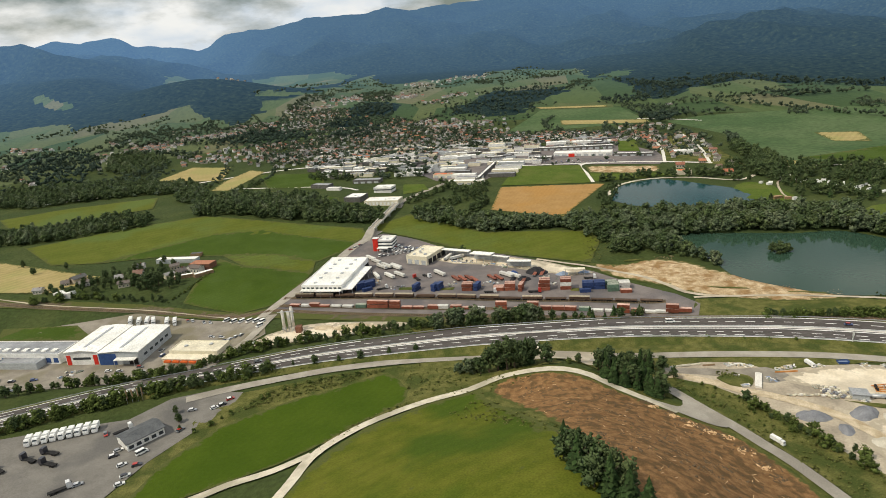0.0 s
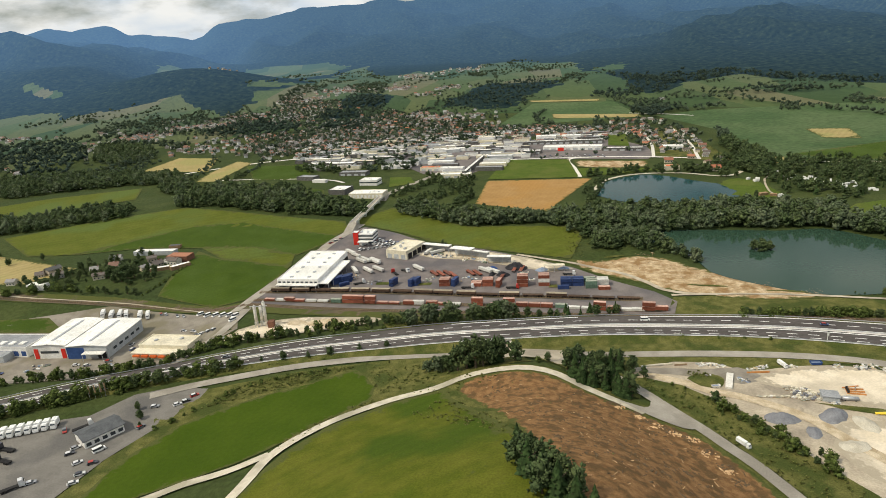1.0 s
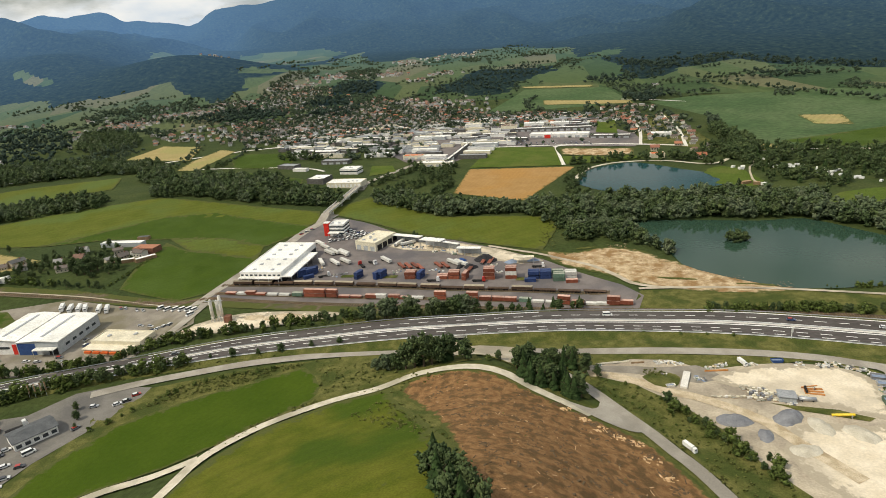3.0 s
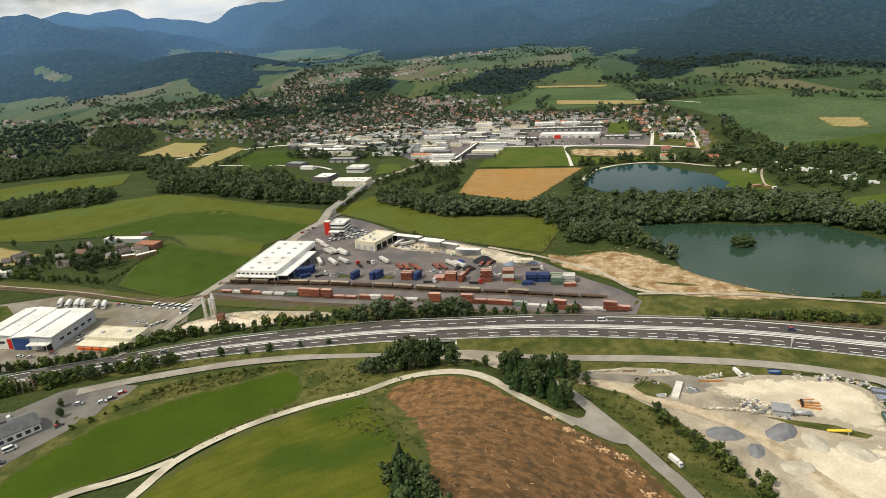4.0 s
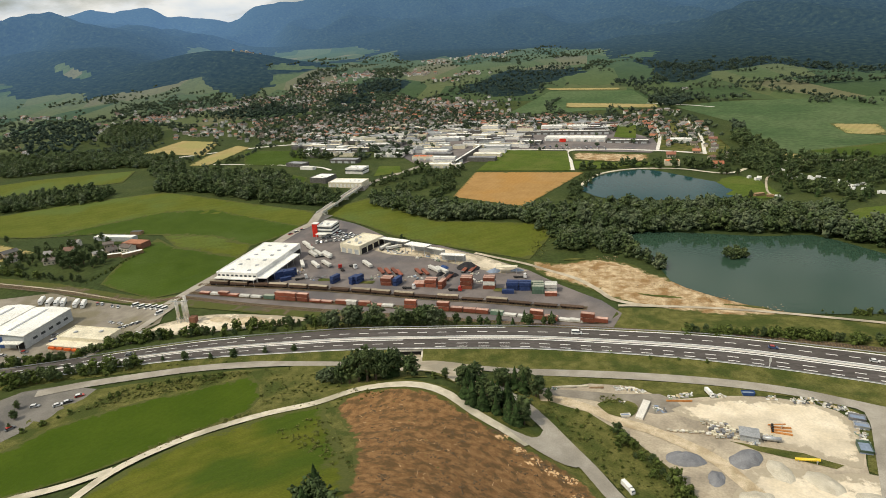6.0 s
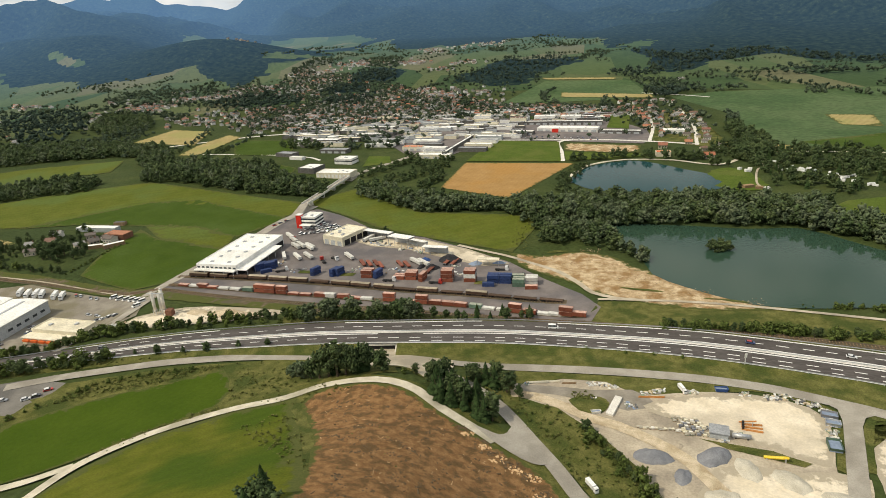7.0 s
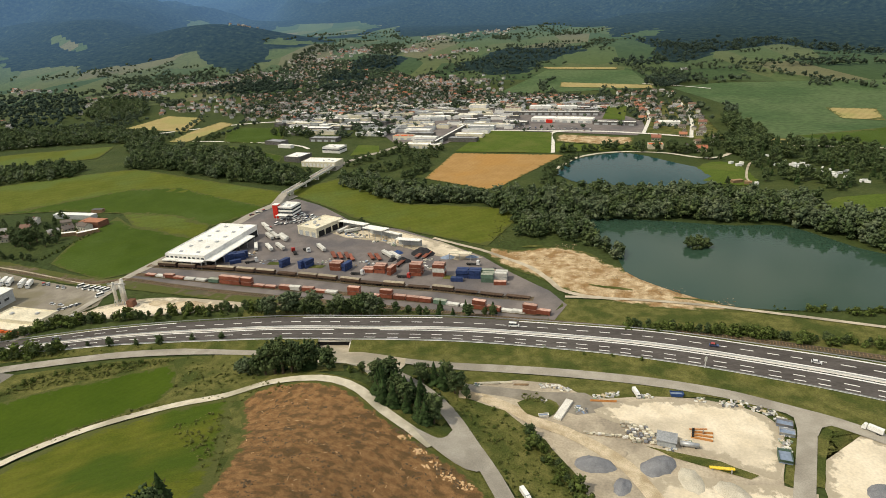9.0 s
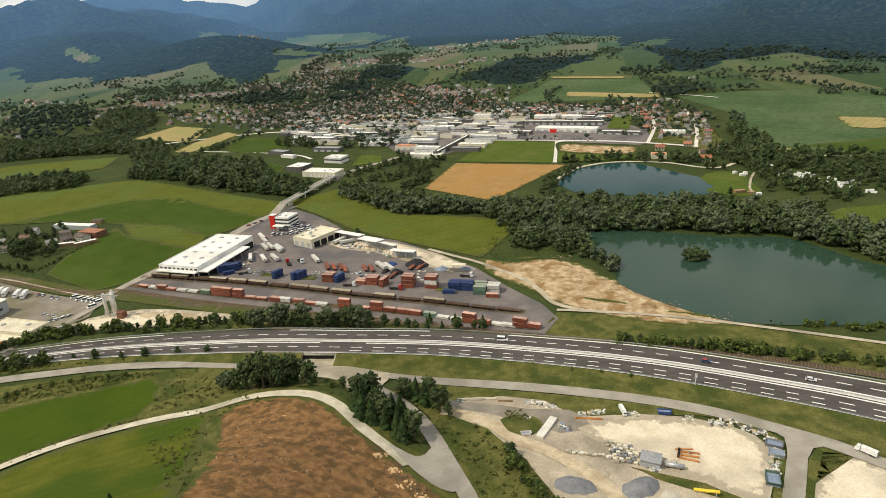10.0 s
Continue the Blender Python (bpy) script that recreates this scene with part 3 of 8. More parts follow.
# ---- geometry helpers ----
class Geo:
    """Gathers vertices and faces for one mesh."""

    def __init__(self):
        self.v, self.f = [], []

    def add(self, verts, faces):
        k = len(self.v)
        self.v += [tuple(p) for p in verts]
        self.f += [tuple(i + k for i in q) for q in faces]
        return self

    def box(self, x0, y0, z0, x1, y1, z1, m=None):
        vs = [(x, y, z) for z in (z0, z1) for x, y in ((x0, y0), (x1, y0), (x1, y1), (x0, y1))]
        if m is not None:
            vs = [m @ Vector(p) for p in vs]
        return self.add(vs, [(3, 2, 1, 0), (4, 5, 6, 7), (0, 1, 5, 4), (1, 2, 6, 5), (2, 3, 7, 6), (3, 0, 4, 7)])

    def prism(self, outline, z0, z1):
        n = len(outline)
        vs = [(x, y, z0) for x, y in outline] + [(x, y, z1) for x, y in outline]
        return self.add(vs, [tuple(range(n - 1, -1, -1)), tuple(range(n, 2 * n))] + [(i, (i + 1) % n, n + (i + 1) % n, n + i) for i in range(n)])

    def tube(self, a, b, r0, r1, n=6):
        a, b = Vector(a), Vector(b)
        d = (b - a).normalized()
        u = d.orthogonal().normalized()
        w = d.cross(u)
        ring = [(math.cos(2 * math.pi * i / n), math.sin(2 * math.pi * i / n)) for i in range(n)]
        vs = [a + (u * c + w * s) * r0 for c, s in ring] + [b + (u * c + w * s) * r1 for c, s in ring]
        return self.add(vs, [(i, (i + 1) % n, n + (i + 1) % n, n + i) for i in range(n)] + [tuple(range(n - 1, -1, -1)), tuple(range(n, 2 * n))])

    def mesh(self, name):
        me = bpy.data.meshes.new(name)
        me.from_pydata(self.v, [], self.f)
        me.update()
        return me


def mesh_from_arrays(name, v, f):
    """A mesh of triangles from arrays of places and corners."""
    me = bpy.data.meshes.new(name)
    me.vertices.add(len(v))
    me.vertices.foreach_set("co", np.ascontiguousarray(v, np.float32).ravel())
    me.loops.add(3 * len(f))
    me.loops.foreach_set("vertex_index", np.ascontiguousarray(f, np.int32).ravel())
    me.polygons.add(len(f))
    me.polygons.foreach_set("loop_start", np.arange(0, 3 * len(f), 3, dtype=np.int32))
    me.update(calc_edges=True)
    return me


def part(name, geo, mat, parent=None, label="", smooth_shade=False):
    me = geo if isinstance(geo, bpy.types.Mesh) else geo.mesh(name)
    if not me.materials:
        me.materials.append(M[mat])
    if smooth_shade:
        me.polygons.foreach_set("use_smooth", [True] * len(me.polygons))
    ob = new(name, me)
    ob.parent = parent
    return tagged(ob, label)


def thing(name, label, category, x=0.0, y=0.0, turn=0.0, z=None, group=""):
    ob = new(name)
    ob.empty_display_size = 0.5
    ob.matrix_basis = pose(x, y, ground_z(x, y) if z is None else z, 0, 0, turn)
    return tagged(ob, label, category, group)


def curve_points(pts, step=5.0):
    """Points every few metres along a smooth line through pts (tuples of any length)."""
    pts = [Vector(p) if len(p) > 3 else np.array(p, float) for p in pts]
    pts = [np.array(p, float) for p in pts]
    ext = [2 * pts[0] - pts[1]] + pts + [2 * pts[-1] - pts[-2]]
    out = []
    for a, b, c, d in zip(ext, ext[1:], ext[2:], ext[3:]):
        k = max(2, int(np.linalg.norm((c - b)[:2]) / step))
        for i in range(k):
            t = i / k
            out.append(0.5 * (2 * b + (c - a) * t + (2 * a - 5 * b + 4 * c - d) * t * t + (3 * b - a - 3 * c + d) * t ** 3))
    out.append(pts[-1])
    return out


def rounded(poly, step):
    return [tuple(p[:2]) for p in curve_points(list(poly) + [poly[0]], step)][:-1]


def ragged(poly, amp, step=4.0):
    """The outline with an uneven, natural edge."""
    out = []
    for (x0, y0), (x1, y1) in zip(poly, list(poly[1:]) + [poly[0]]):
        k = max(1, int(math.hypot(x1 - x0, y1 - y0) / step))
        for i in range(k):
            x, y = x0 + (x1 - x0) * i / k, y0 + (y1 - y0) * i / k
            n_ = noise.noise_vector(Vector((x * 0.21, y * 0.21, 4.2))) + noise.noise_vector(Vector((x * 0.6, y * 0.6, 1.2))) * 0.5
            out.append((x + n_.x * amp, y + n_.y * amp))
    return out


LAYER = [0]


def patch(name, poly, mat, label="", category="", lift=0.16, cell=14.0, curved=False, flat=None, kind="structure", rag=0.0, margin=5.0):
    """A piece of ground cover that follows the land."""
    LAYER[0] += 1
    if curved:
        poly = rounded(poly, 9.0)
    if rag:
        poly = ragged(poly, rag)
    bm = bmesh.new()
    f = bm.faces.new([bm.verts.new((x, y, 0)) for x, y in poly])
    bmesh.ops.triangulate(bm, faces=[f])
    if flat is None:
        xs, ys = [p[0] for p in poly], [p[1] for p in poly]
        for axis, lo, hi in ((0, min(xs), max(xs)), (1, min(ys), max(ys))):
            c = lo + cell
            while c < hi:
                no = (1, 0, 0) if axis == 0 else (0, 1, 0)
                co = (c, 0, 0) if axis == 0 else (0, c, 0)
                bmesh.ops.bisect_plane(bm, geom=bm.verts[:] + bm.edges[:] + bm.faces[:], plane_co=co, plane_no=no)
                c += cell
    up = lift + LAYER[0] * 0.0012
    for v in bm.verts:
        v.co.z = (ground_z(v.co.x, v.co.y) + up * max(1.0, v.co.y / 500)) if flat is None else flat
    bmesh.ops.recalc_face_normals(bm, faces=bm.faces)
    if bm.faces and sum(q.normal.z for q in bm.faces) < 0:
        bmesh.ops.reverse_faces(bm, faces=bm.faces)
    me = bpy.data.meshes.new(name)
    bm.to_mesh(me)
    bm.free()
    # how far inside the outline a point lies, 0 to 1 over the margin's width
    a = np.array(poly, float)
    d = np.roll(a, -1, axis=0) - a
    q = np.array([v.co[:2] for v in me.vertices])
    near = np.full(len(q), 1e9)
    for o, e in zip(a, d):
        t = np.clip(((q - o) @ e) / max(1e-6, e @ e), 0, 1)
        near = np.minimum(near, np.hypot(*(q - o - t[:, None] * e).T))
    layer = me.attributes.new("margin", "FLOAT", "POINT")
    layer.data.foreach_set("value", np.clip(near / margin, 0, 1).astype(np.float32))
    ob = part(name, me, mat, None, label)
    return tagged(ob, "", category, "", kind)


def offset_line(line, side):
    """Points beside a line of (x, y, ...): side metres to its left."""
    out = []
    for i, p in enumerate(line):
        a, b = line[max(0, i - 1)], line[min(len(line) - 1, i + 1)]
        d = np.array([b[0] - a[0], b[1] - a[1]])
        d /= np.linalg.norm(d)
        s = side(p) if callable(side) else side
        out.append((p[0] - d[1] * s, p[1] + d[0] * s))
    return out


def ribbon(geo, left, right, lift, height=None):
    """A strip between two rows of points."""
    k = len(geo.v)
    for (x0, y0), (x1, y1) in zip(left, right):
        xm, ym = (x0 + x1) / 2, (y0 + y1) / 2
        z = (height(xm, ym) if height else None)
        geo.v += [(x0, y0, (z if z is not None else ground_z(x0, y0)) + lift), (x1, y1, (z if z is not None else ground_z(x1, y1)) + lift)]
    geo.f += [(k + 2 * i + 1, k + 2 * i + 3, k + 2 * i + 2, k + 2 * i) for i in range(len(left) - 1)]
    return geo


def road(name, pts, width, mat, label="", lift=0.3, category="road"):
    line = curve_points(pts, 4.0)
    LAYER[0] += 1
    half = (lambda p: p[2] / 2) if len(pts[0]) > 2 else width / 2
    g = ribbon(Geo(), offset_line(line, half), offset_line(line, (lambda p: -p[2] / 2) if len(pts[0]) > 2 else -width / 2), lift + LAYER[0] * 0.0012)
    return tagged(part(name, g, mat, None, label), "", category, "", "structure")


# ---- the land ----
def make_ground():
    az = list(np.arange(-52, 52.01, 0.26)) + list(np.arange(56, 304, 6.0))
    rad = [8.0]
    while rad[-1] < 3880:
        rad.append(min(3960.0, rad[-1] * (1.018 if rad[-1] < 900 else 1.011) + 0.6))
    nv = len(az)
    v = np.zeros((len(rad) * nv, 3))
    for i, r in enumerate(rad):
        for j, a in enumerate(az):
            x, y = 50 + r * math.sin(radians(a)), 20 + r * math.cos(radians(a))
            z = ground_z(x, y) if abs(a) < 60 else valley(x, max(y, -200) if y < 600 else 600) + 330 * smooth(1500, 3900, r)
            v[i * nv + j] = x, y, z
    f, wood = [], np.zeros(len(v) + 1)
    for i, (x, y, z) in enumerate(v):
        if y > 1000 and abs(az[i % nv]) < 60:
            wood[i] = forest(x, y, z)
        elif abs(az[i % nv]) >= 60:
            wood[i] = 1.0 if math.hypot(x - 50, y - 20) > 1700 else 0.0
    for i in range(len(rad) - 1):
        for j in range(nv):
            a, b, c, d = i * nv + j, i * nv + (j + 1) % nv, (i + 1) * nv + (j + 1) % nv, (i + 1) * nv + j
            f += [(a, b, c), (a, c, d)]
    v = np.vstack([v, [(50, 20, ground_z(50, 20))]])
    f += [(len(v) - 1, (j + 1) % nv, j) for j in range(nv)]
    f = np.array(f)[:, ::-1]
    far = np.array([i for i, r in enumerate(rad) if r > 1060][0]) * nv
    out = f.min(axis=1) >= far
    back = f[out] - far
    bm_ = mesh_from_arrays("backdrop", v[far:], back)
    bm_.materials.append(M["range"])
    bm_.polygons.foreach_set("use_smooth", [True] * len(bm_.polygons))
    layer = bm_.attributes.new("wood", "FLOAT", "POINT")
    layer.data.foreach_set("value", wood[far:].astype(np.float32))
    # strength of the painted haze: grows outwards, and towards the left
    layer = bm_.attributes.new("haze_glow", "FLOAT", "POINT")
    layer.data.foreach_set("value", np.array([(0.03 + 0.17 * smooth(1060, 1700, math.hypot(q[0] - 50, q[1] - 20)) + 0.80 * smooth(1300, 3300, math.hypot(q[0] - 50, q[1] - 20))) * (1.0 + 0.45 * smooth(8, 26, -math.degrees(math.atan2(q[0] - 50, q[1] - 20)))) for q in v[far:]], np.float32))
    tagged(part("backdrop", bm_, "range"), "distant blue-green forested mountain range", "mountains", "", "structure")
    me = mesh_from_arrays("ground", v, f[~out])
    me.materials.append(M["ground"])
    layer = me.attributes.new("wood", "FLOAT", "POINT")
    layer.data.foreach_set("value", wood.astype(np.float32))
    me.polygons.foreach_set("use_smooth", [True] * len(me.polygons))
    me.update()
    tagged(part("ground", me, "ground"), "green valley floor rising to dark forested mountain slopes", "ground", "", "structure")


make_ground()

# ---- fields ----
def field(poly, mat, label, name="field", curved=False, lift=0.34, cell=10.0, rag=0.5, margin=5.0):
    return patch(name, poly, mat, label, "field", lift, cell, curved, rag=rag, margin=margin)


field([(11.3, 204.9), (-7.7, 200.1), (-30, 186), (-42, 170), (-52, 148), (-62, 118), (-60, 60), (20, 60), (46, 104), (38, 130), (23, 171.8), (13, 194.2)], "grass_bright", "bright mown grass slope on the knoll", lift=0.3, cell=6, rag=0.8)
field([(33, 207.2), (41, 205.2), (51, 200.8), (61, 193.4), (70, 185.6), (78, 178.6), (86, 174.6), (92.5, 166), (98, 153.5), (101.5, 142), (107, 112), (105, 80), (50, 80), (41, 100), (36, 112), (34, 122), (34, 135), (33, 147), (28.4, 167), (24.5, 178), (17.5, 191), (14.5, 199.5), (17, 204.5), (24, 207)], "dirt", "cleared brown earth slope with stumps and brush", lift=0.36, cell=4, rag=1.0, margin=3.2)
field([(-106, 150), (-78, 160.5), (-58, 168.5), (-48, 175), (-37, 186.5), (-28, 194.5), (-18, 202.8), (-16.8, 213.5), (-21, 225), (-27, 233), (-36, 228), (-46, 222.5), (-62, 216.5), (-76, 208), (-88, 199), (-100, 180)], "crop_deep", "deep green young maize field beside the gravel track", lift=0.34, cell=6, rag=0.5, margin=3.0)
patch("verge", [(-118, 145), (-111, 166), (-106.5, 181), (-99.6, 193.4), (-93.6, 203.6), (-88.2, 214.8), (-74, 212), (-88, 196), (-100, 176), (-105, 145)], "grass_rough", "weedy strip between truck park and maize", "verge", lift=0.26, cell=5, rag=0.7)
field([(-62, 479), (-30, 519), (30, 446), (88, 434), (108, 430), (109, 408), (92, 366), (60, 385), (4, 418), (-25, 445)], "grass_olive", "olive hay meadow behind the container yard")
field([(-356, 497), (-300, 522), (-220, 545), (-139, 512), (-66, 482), (-60, 455), (-70, 440), (-135, 478), (-190, 486), (-262, 436), (-300, 440)], "grass_olive", "pale green hay meadow on a low swell")
field([(-262, 435), (-193, 488), (-152, 492), (-70, 446), (-62, 438), (-90, 409), (-130, 428), (-165, 432), (-215, 440)], "crop_green", "dark green maize field")
field([(-165, 432), (-128, 428), (-92, 410), (-90, 388), (-140, 402)], "grass_olive", "pale mown strip between two crops")
field([(-165, 425), (-140, 402), (-90, 388), (-98, 334), (-125, 336), (-164, 352), (-164, 390)], "crop_green", "dark green maize field along the railway")
field([(-352, 460), (-241, 403), (-256, 375), (-299, 383), (-380, 410)], "stubble", "tan stubble field beyond the farm")
field([(41, 514), (59, 608), (160, 588), (96, 474)], "wheat", "ripe orange-brown wheat field")
field([(60, 614), (90, 711), (158, 690), (149, 597)], "grass_mid", "green meadow beside the wheat field", lift=0.4)
field([(158, 644), (162, 682), (236, 655), (226, 622), (190, 630)], "sand", "bare tan building ground beside the pond", lift=0.4)
field([(154, 602), (157, 642), (190, 628), (226, 620), (232, 606), (200, 600)], "grass_mid", "green strip before the pond", lift=0.3)
field([(221, 757), (244, 745), (264, 831), (245, 845)], "grass_mid", "small green plot between the streets", lift=0.5)
field([(342, 602), (352, 633), (371, 628), (359, 598)], "stubble", "small yellow plot behind the trees", lift=0.4)
field([(-40, 605), (-42, 656), (-20, 650), (-14, 620)], "grass_mid", "green plot beside the depot", lift=0.3)
field([(-471, 630), (-416, 662), (-325, 685), (-300, 616), (-418, 570)], "grass_olive", "green meadow between rows of trees")
field([(-375, 790), (-276, 757), (-294, 849), (-357, 872)], "stubble", "tan stubble field near the town")
field([(-270, 700), (-246, 693), (-232, 799), (-257, 818), (-272, 756)], "stubble", "narrow pale stubble strip")
field([(-205, 653), (-99, 572), (-105, 604), (-191, 671)], "crop_green", "green field before the depot halls")
field([(-200, 690), (-130, 668), (-150, 760), (-235, 780)], "crop_green", "dark green field near the town edge")
field([(197, 995), (326, 955), (331, 985), (203, 1037)], "stubble", "distant tan stubble strip")
field([(477, 781), (524, 766), (497, 701), (463, 718)], "stubble", "distant tan field in the green plain", cell=20)
field([(194, 1172), (309, 1140), (314, 1160), (184, 1194)], "stubble", "far pale stubble strip")
field([(386, 803), (340, 680), (352, 645), (430, 585), (700, 640), (900, 980), (673, 960), (426, 985), (350, 960)], "far_green", "wide green pasture plain", cell=24, lift=0.1)
field([(380, 640), (430, 590), (650, 640), (560, 690)], "crop_green", "darker crop in the pasture plain", cell=24, lift=0.25)
field([(100, 955), (190, 1160), (330, 1130), (330, 960)], "far_green", "green meadow behind the town", cell=24, lift=0.1)
field([(250, 488), (258, 500), (258, 528), (274, 545), (288, 540), (290, 512), (284, 478), (268, 472)], "grass_mid", "sunny bathing lawn beside the pond", lift=0.34, curved=True, rag=3.0)
field([(290, 394), (303, 426), (318, 438), (346, 444), (420, 440), (430, 360), (354, 356), (316, 388)], "grass_mid", "green meadow beside the riverside wood", lift=0.3)
# verges and rough ground
patch("verge", [(-95, 235), (-48, 244), (0, 245), (22, 243.5), (26, 246), (40, 246), (46, 239), (68, 233.8), (97, 233), (117, 231.2), (137, 228), (155, 224), (172, 218.4), (184, 213), (194, 207.4), (204, 200.5), (220, 187), (240, 165), (262, 172), (236, 205), (224, 214), (196, 228), (160, 240), (128, 246), (86, 250), (60, 249), (30, 252), (-8, 252), (-54, 250), (-100, 240)], "grass_rough", "rough grass verge below the motorway", "verge", lift=0.16, cell=7)
patch("verge", [(-20, 286), (60, 286), (118, 270), (128, 290), (180, 284), (250, 262), (330, 230), (320, 205), (235, 240), (170, 257), (129, 266), (83, 274), (34, 277), (-17, 276)], "grass_rough", "rough grass strip between railway and motorway", "verge", lift=0.12)
patch("verge", [(64, 219), (72, 217), (80, 208), (86, 197), (92, 185.5), (98, 173), (103, 162), (107, 152), (113, 128), (140, 120), (132, 138), (124, 155), (118, 176), (115.3, 182.5), (111, 190.6), (104.3, 198), (99, 204.4), (91.6, 207.8), (84, 211), (86, 218), (76, 221)], "grass_rough", "rough green bank beside the gravel works", "verge", lift=0.3, cell=5, rag=0.8)
patch("verge", [(-100, 205), (-92, 190), (-70, 180), (-40, 178), (-8.7, 204), (21.8, 209.6), (31.7, 213.4), (44.8, 214.5), (42.6, 225.1), (24.6, 232.4), (0.1, 240.7), (-48, 236), (-92, 224)], "grass_rough", "rough weedy grass between lane and track", "verge", lift=0.22, cell=7, rag=0.6)

patch("verge", [(-20, 200), (9.2, 213.2), (23.6, 216.5), (39.3, 212), (52.3, 207.9), (63.8, 201.4), (79.8, 190.8), (94, 180), (102, 160), (108, 138), (116, 100), (90, 70), (60, 70), (44, 100), (20.8, 166.8)], "grass_rough", "rough grass round the cleared slope", "verge", lift=0.2, cell=5)
patch("verge", [(160, 216.4), (172, 212.6), (180, 208), (184.6, 202), (183, 195), (178, 184.5), (173.1, 175.1), (175, 173.3), (180.3, 184.4), (185.2, 194.8), (187.3, 202), (184, 207.5), (174, 213.6)], "grass_rough", "green strip along the access road", "verge", lift=0.24)
patch("verge", [(196, 200), (191.1, 194.6), (185.6, 184.4), (180, 174), (182.7, 173.3), (188.2, 184.3), (196, 197.3), (205, 196.5), (214, 187), (216, 189), (206, 198), (200, 200.2)], "grass_rough", "weedy green strip beside the second gravel field", "verge", lift=0.24)
patch("verge", [(24.6, 232.4), (44.7, 220.8), (50.4, 217.2), (56.1, 210), (65.7, 200.3), (79.8, 192.7), (81.8, 196.6), (71.6, 207), (61.8, 213.1), (54.2, 214.6), (44.6, 223)], "grass_rough", "grass under the trees between track and lane", "verge", lift=0.34, cell=5)
patch("verge", [(66, 228), (97, 228), (117, 226), (137, 223), (155, 219), (168, 215), (160, 214), (146, 214.5), (133, 213), (126, 214.5), (118, 221.5), (103, 223.5), (95, 221), (86, 218), (74, 222)], "grass_rough", "grass strip between lane and gravel works", "verge", lift=0.24)
# bare ground, yards
YARD = [(-104, 330), (-98, 322), (121, 269), (128, 284), (122, 300), (90, 350), (64, 376), (38, 398), (4, 412), (-28, 446), (-48, 462), (-56, 455), (-66, 432), (-80, 412), (-92, 372)]
patch("pavement", YARD, "yard", "grey asphalt container yard", "pavement", lift=0.2)
patch("pavement", [(-18, 404), (4, 408), (38, 394), (66, 374), (90, 348), (76, 345), (58, 356), (30, 376), (6, 384)], "chalk", "pale dusty loading ground beside the sheds", "pavement", lift=0.24)
patch("beach", [(90, 366), (109, 358), (124, 357), (134, 354), (148, 344), (152, 332), (163, 322), (176, 307), (188, 295), (200, 286), (214, 277.5), (184, 276.5), (161, 281), (139, 291), (128, 299), (119, 315), (106, 331), (96, 344)], "sand", "bare sandy shore between lake and yard", "ground", lift=0.2, curved=True, cell=6, rag=1.0, margin=4.0)
patch("pavement", [(84, 211), (87, 218), (95, 221), (103, 223.5), (118, 221.5), (126, 214.5), (133, 213), (146, 214.5), (160, 214), (172, 210.5), (180, 205), (183, 198), (178, 185), (172.5, 174), (176, 172), (180, 171), (170, 150), (150, 128), (132, 135), (124, 155), (118, 176), (115.3, 182.5), (111, 190.6), (104.3, 198), (99, 204.4), (91.6, 207.8)], "works", "dusty mottled floor of the gravel works", "pavement", lift=0.22, rag=0.8, cell=6)
patch("pavement", [(127, 206), (136, 210.5), (150, 212), (165, 211), (174, 209), (180, 203), (181, 196), (177, 185), (172.5, 176.5), (167, 178), (160, 183.5), (153, 188.5), (143, 195.5), (133, 200.5)], "chalk", "pale dusty middle of the gravel works", "pavement", lift=0.28, curved=True, rag=1.4, cell=5, margin=4.5)
patch("pavement", [(83.7, 219), (95.9, 218.4), (112, 216.5), (126, 216), (132, 207), (122, 204), (112, 209), (99.9, 212.6), (89.8, 213.8)], "park", "brownish trodden ground in the gravel works", "pavement", lift=0.26, curved=True, rag=1.0)
patch("pavement", [(140, 176), (150, 178), (160, 174), (168, 174), (178, 171), (172, 158), (158, 140), (144, 134), (134, 150), (132, 165)], "chalk", "white dusty southern part of the works", "pavement", lift=0.27, curved=True, rag=1.6, cell=6, margin=8.0)
road("track", [(84, 211.5), (92, 211), (102, 205.5), (108, 200), (117, 195.5), (126, 188), (133, 180), (138, 168), (146, 150)], 4.6, "loose_sand", "tan haul track through the gravel works", 0.36)
patch("pavement", [(196, 197.3), (205, 196.8), (216, 186), (232, 160), (206, 130), (176, 150), (182.7, 173.3), (188.2, 184.3)], "chalk", "second pale gravel field beyond the road", "pavement", lift=0.12, rag=0.8, cell=6)
patch("pavement", [(-240, 130), (-125, 130), (-112, 165), (-106.7, 181), (-99.8, 193.4), (-93.8, 203.6), (-88.4, 214.8), (-87, 226), (-104, 229), (-117, 225), (-128, 211), (-141, 209), (-165, 205), (-190, 200)], "lot", "grey asphalt truck park", "pavement", lift=0.2)
patch("pavement", [(-300, 325), (-190, 345), (-104, 318), (-96, 292), (-112, 262), (-150, 250), (-240, 255), (-320, 265)], "park", "trodden gravel ground of the business park", "pavement", lift=0.2)
patch("field", [(-262, 322), (-199, 313), (-222, 336), (-268, 338)], "crop_green", "small green plot behind the halls", "field", lift=0.3)
patch("pavement", [(-97, 271), (-95, 290), (-74, 300), (-50, 299), (-20, 292), (-46, 282), (-70, 277)], "chalk", "heaped pale sand ground", "pavement", lift=0.25, curved=True)
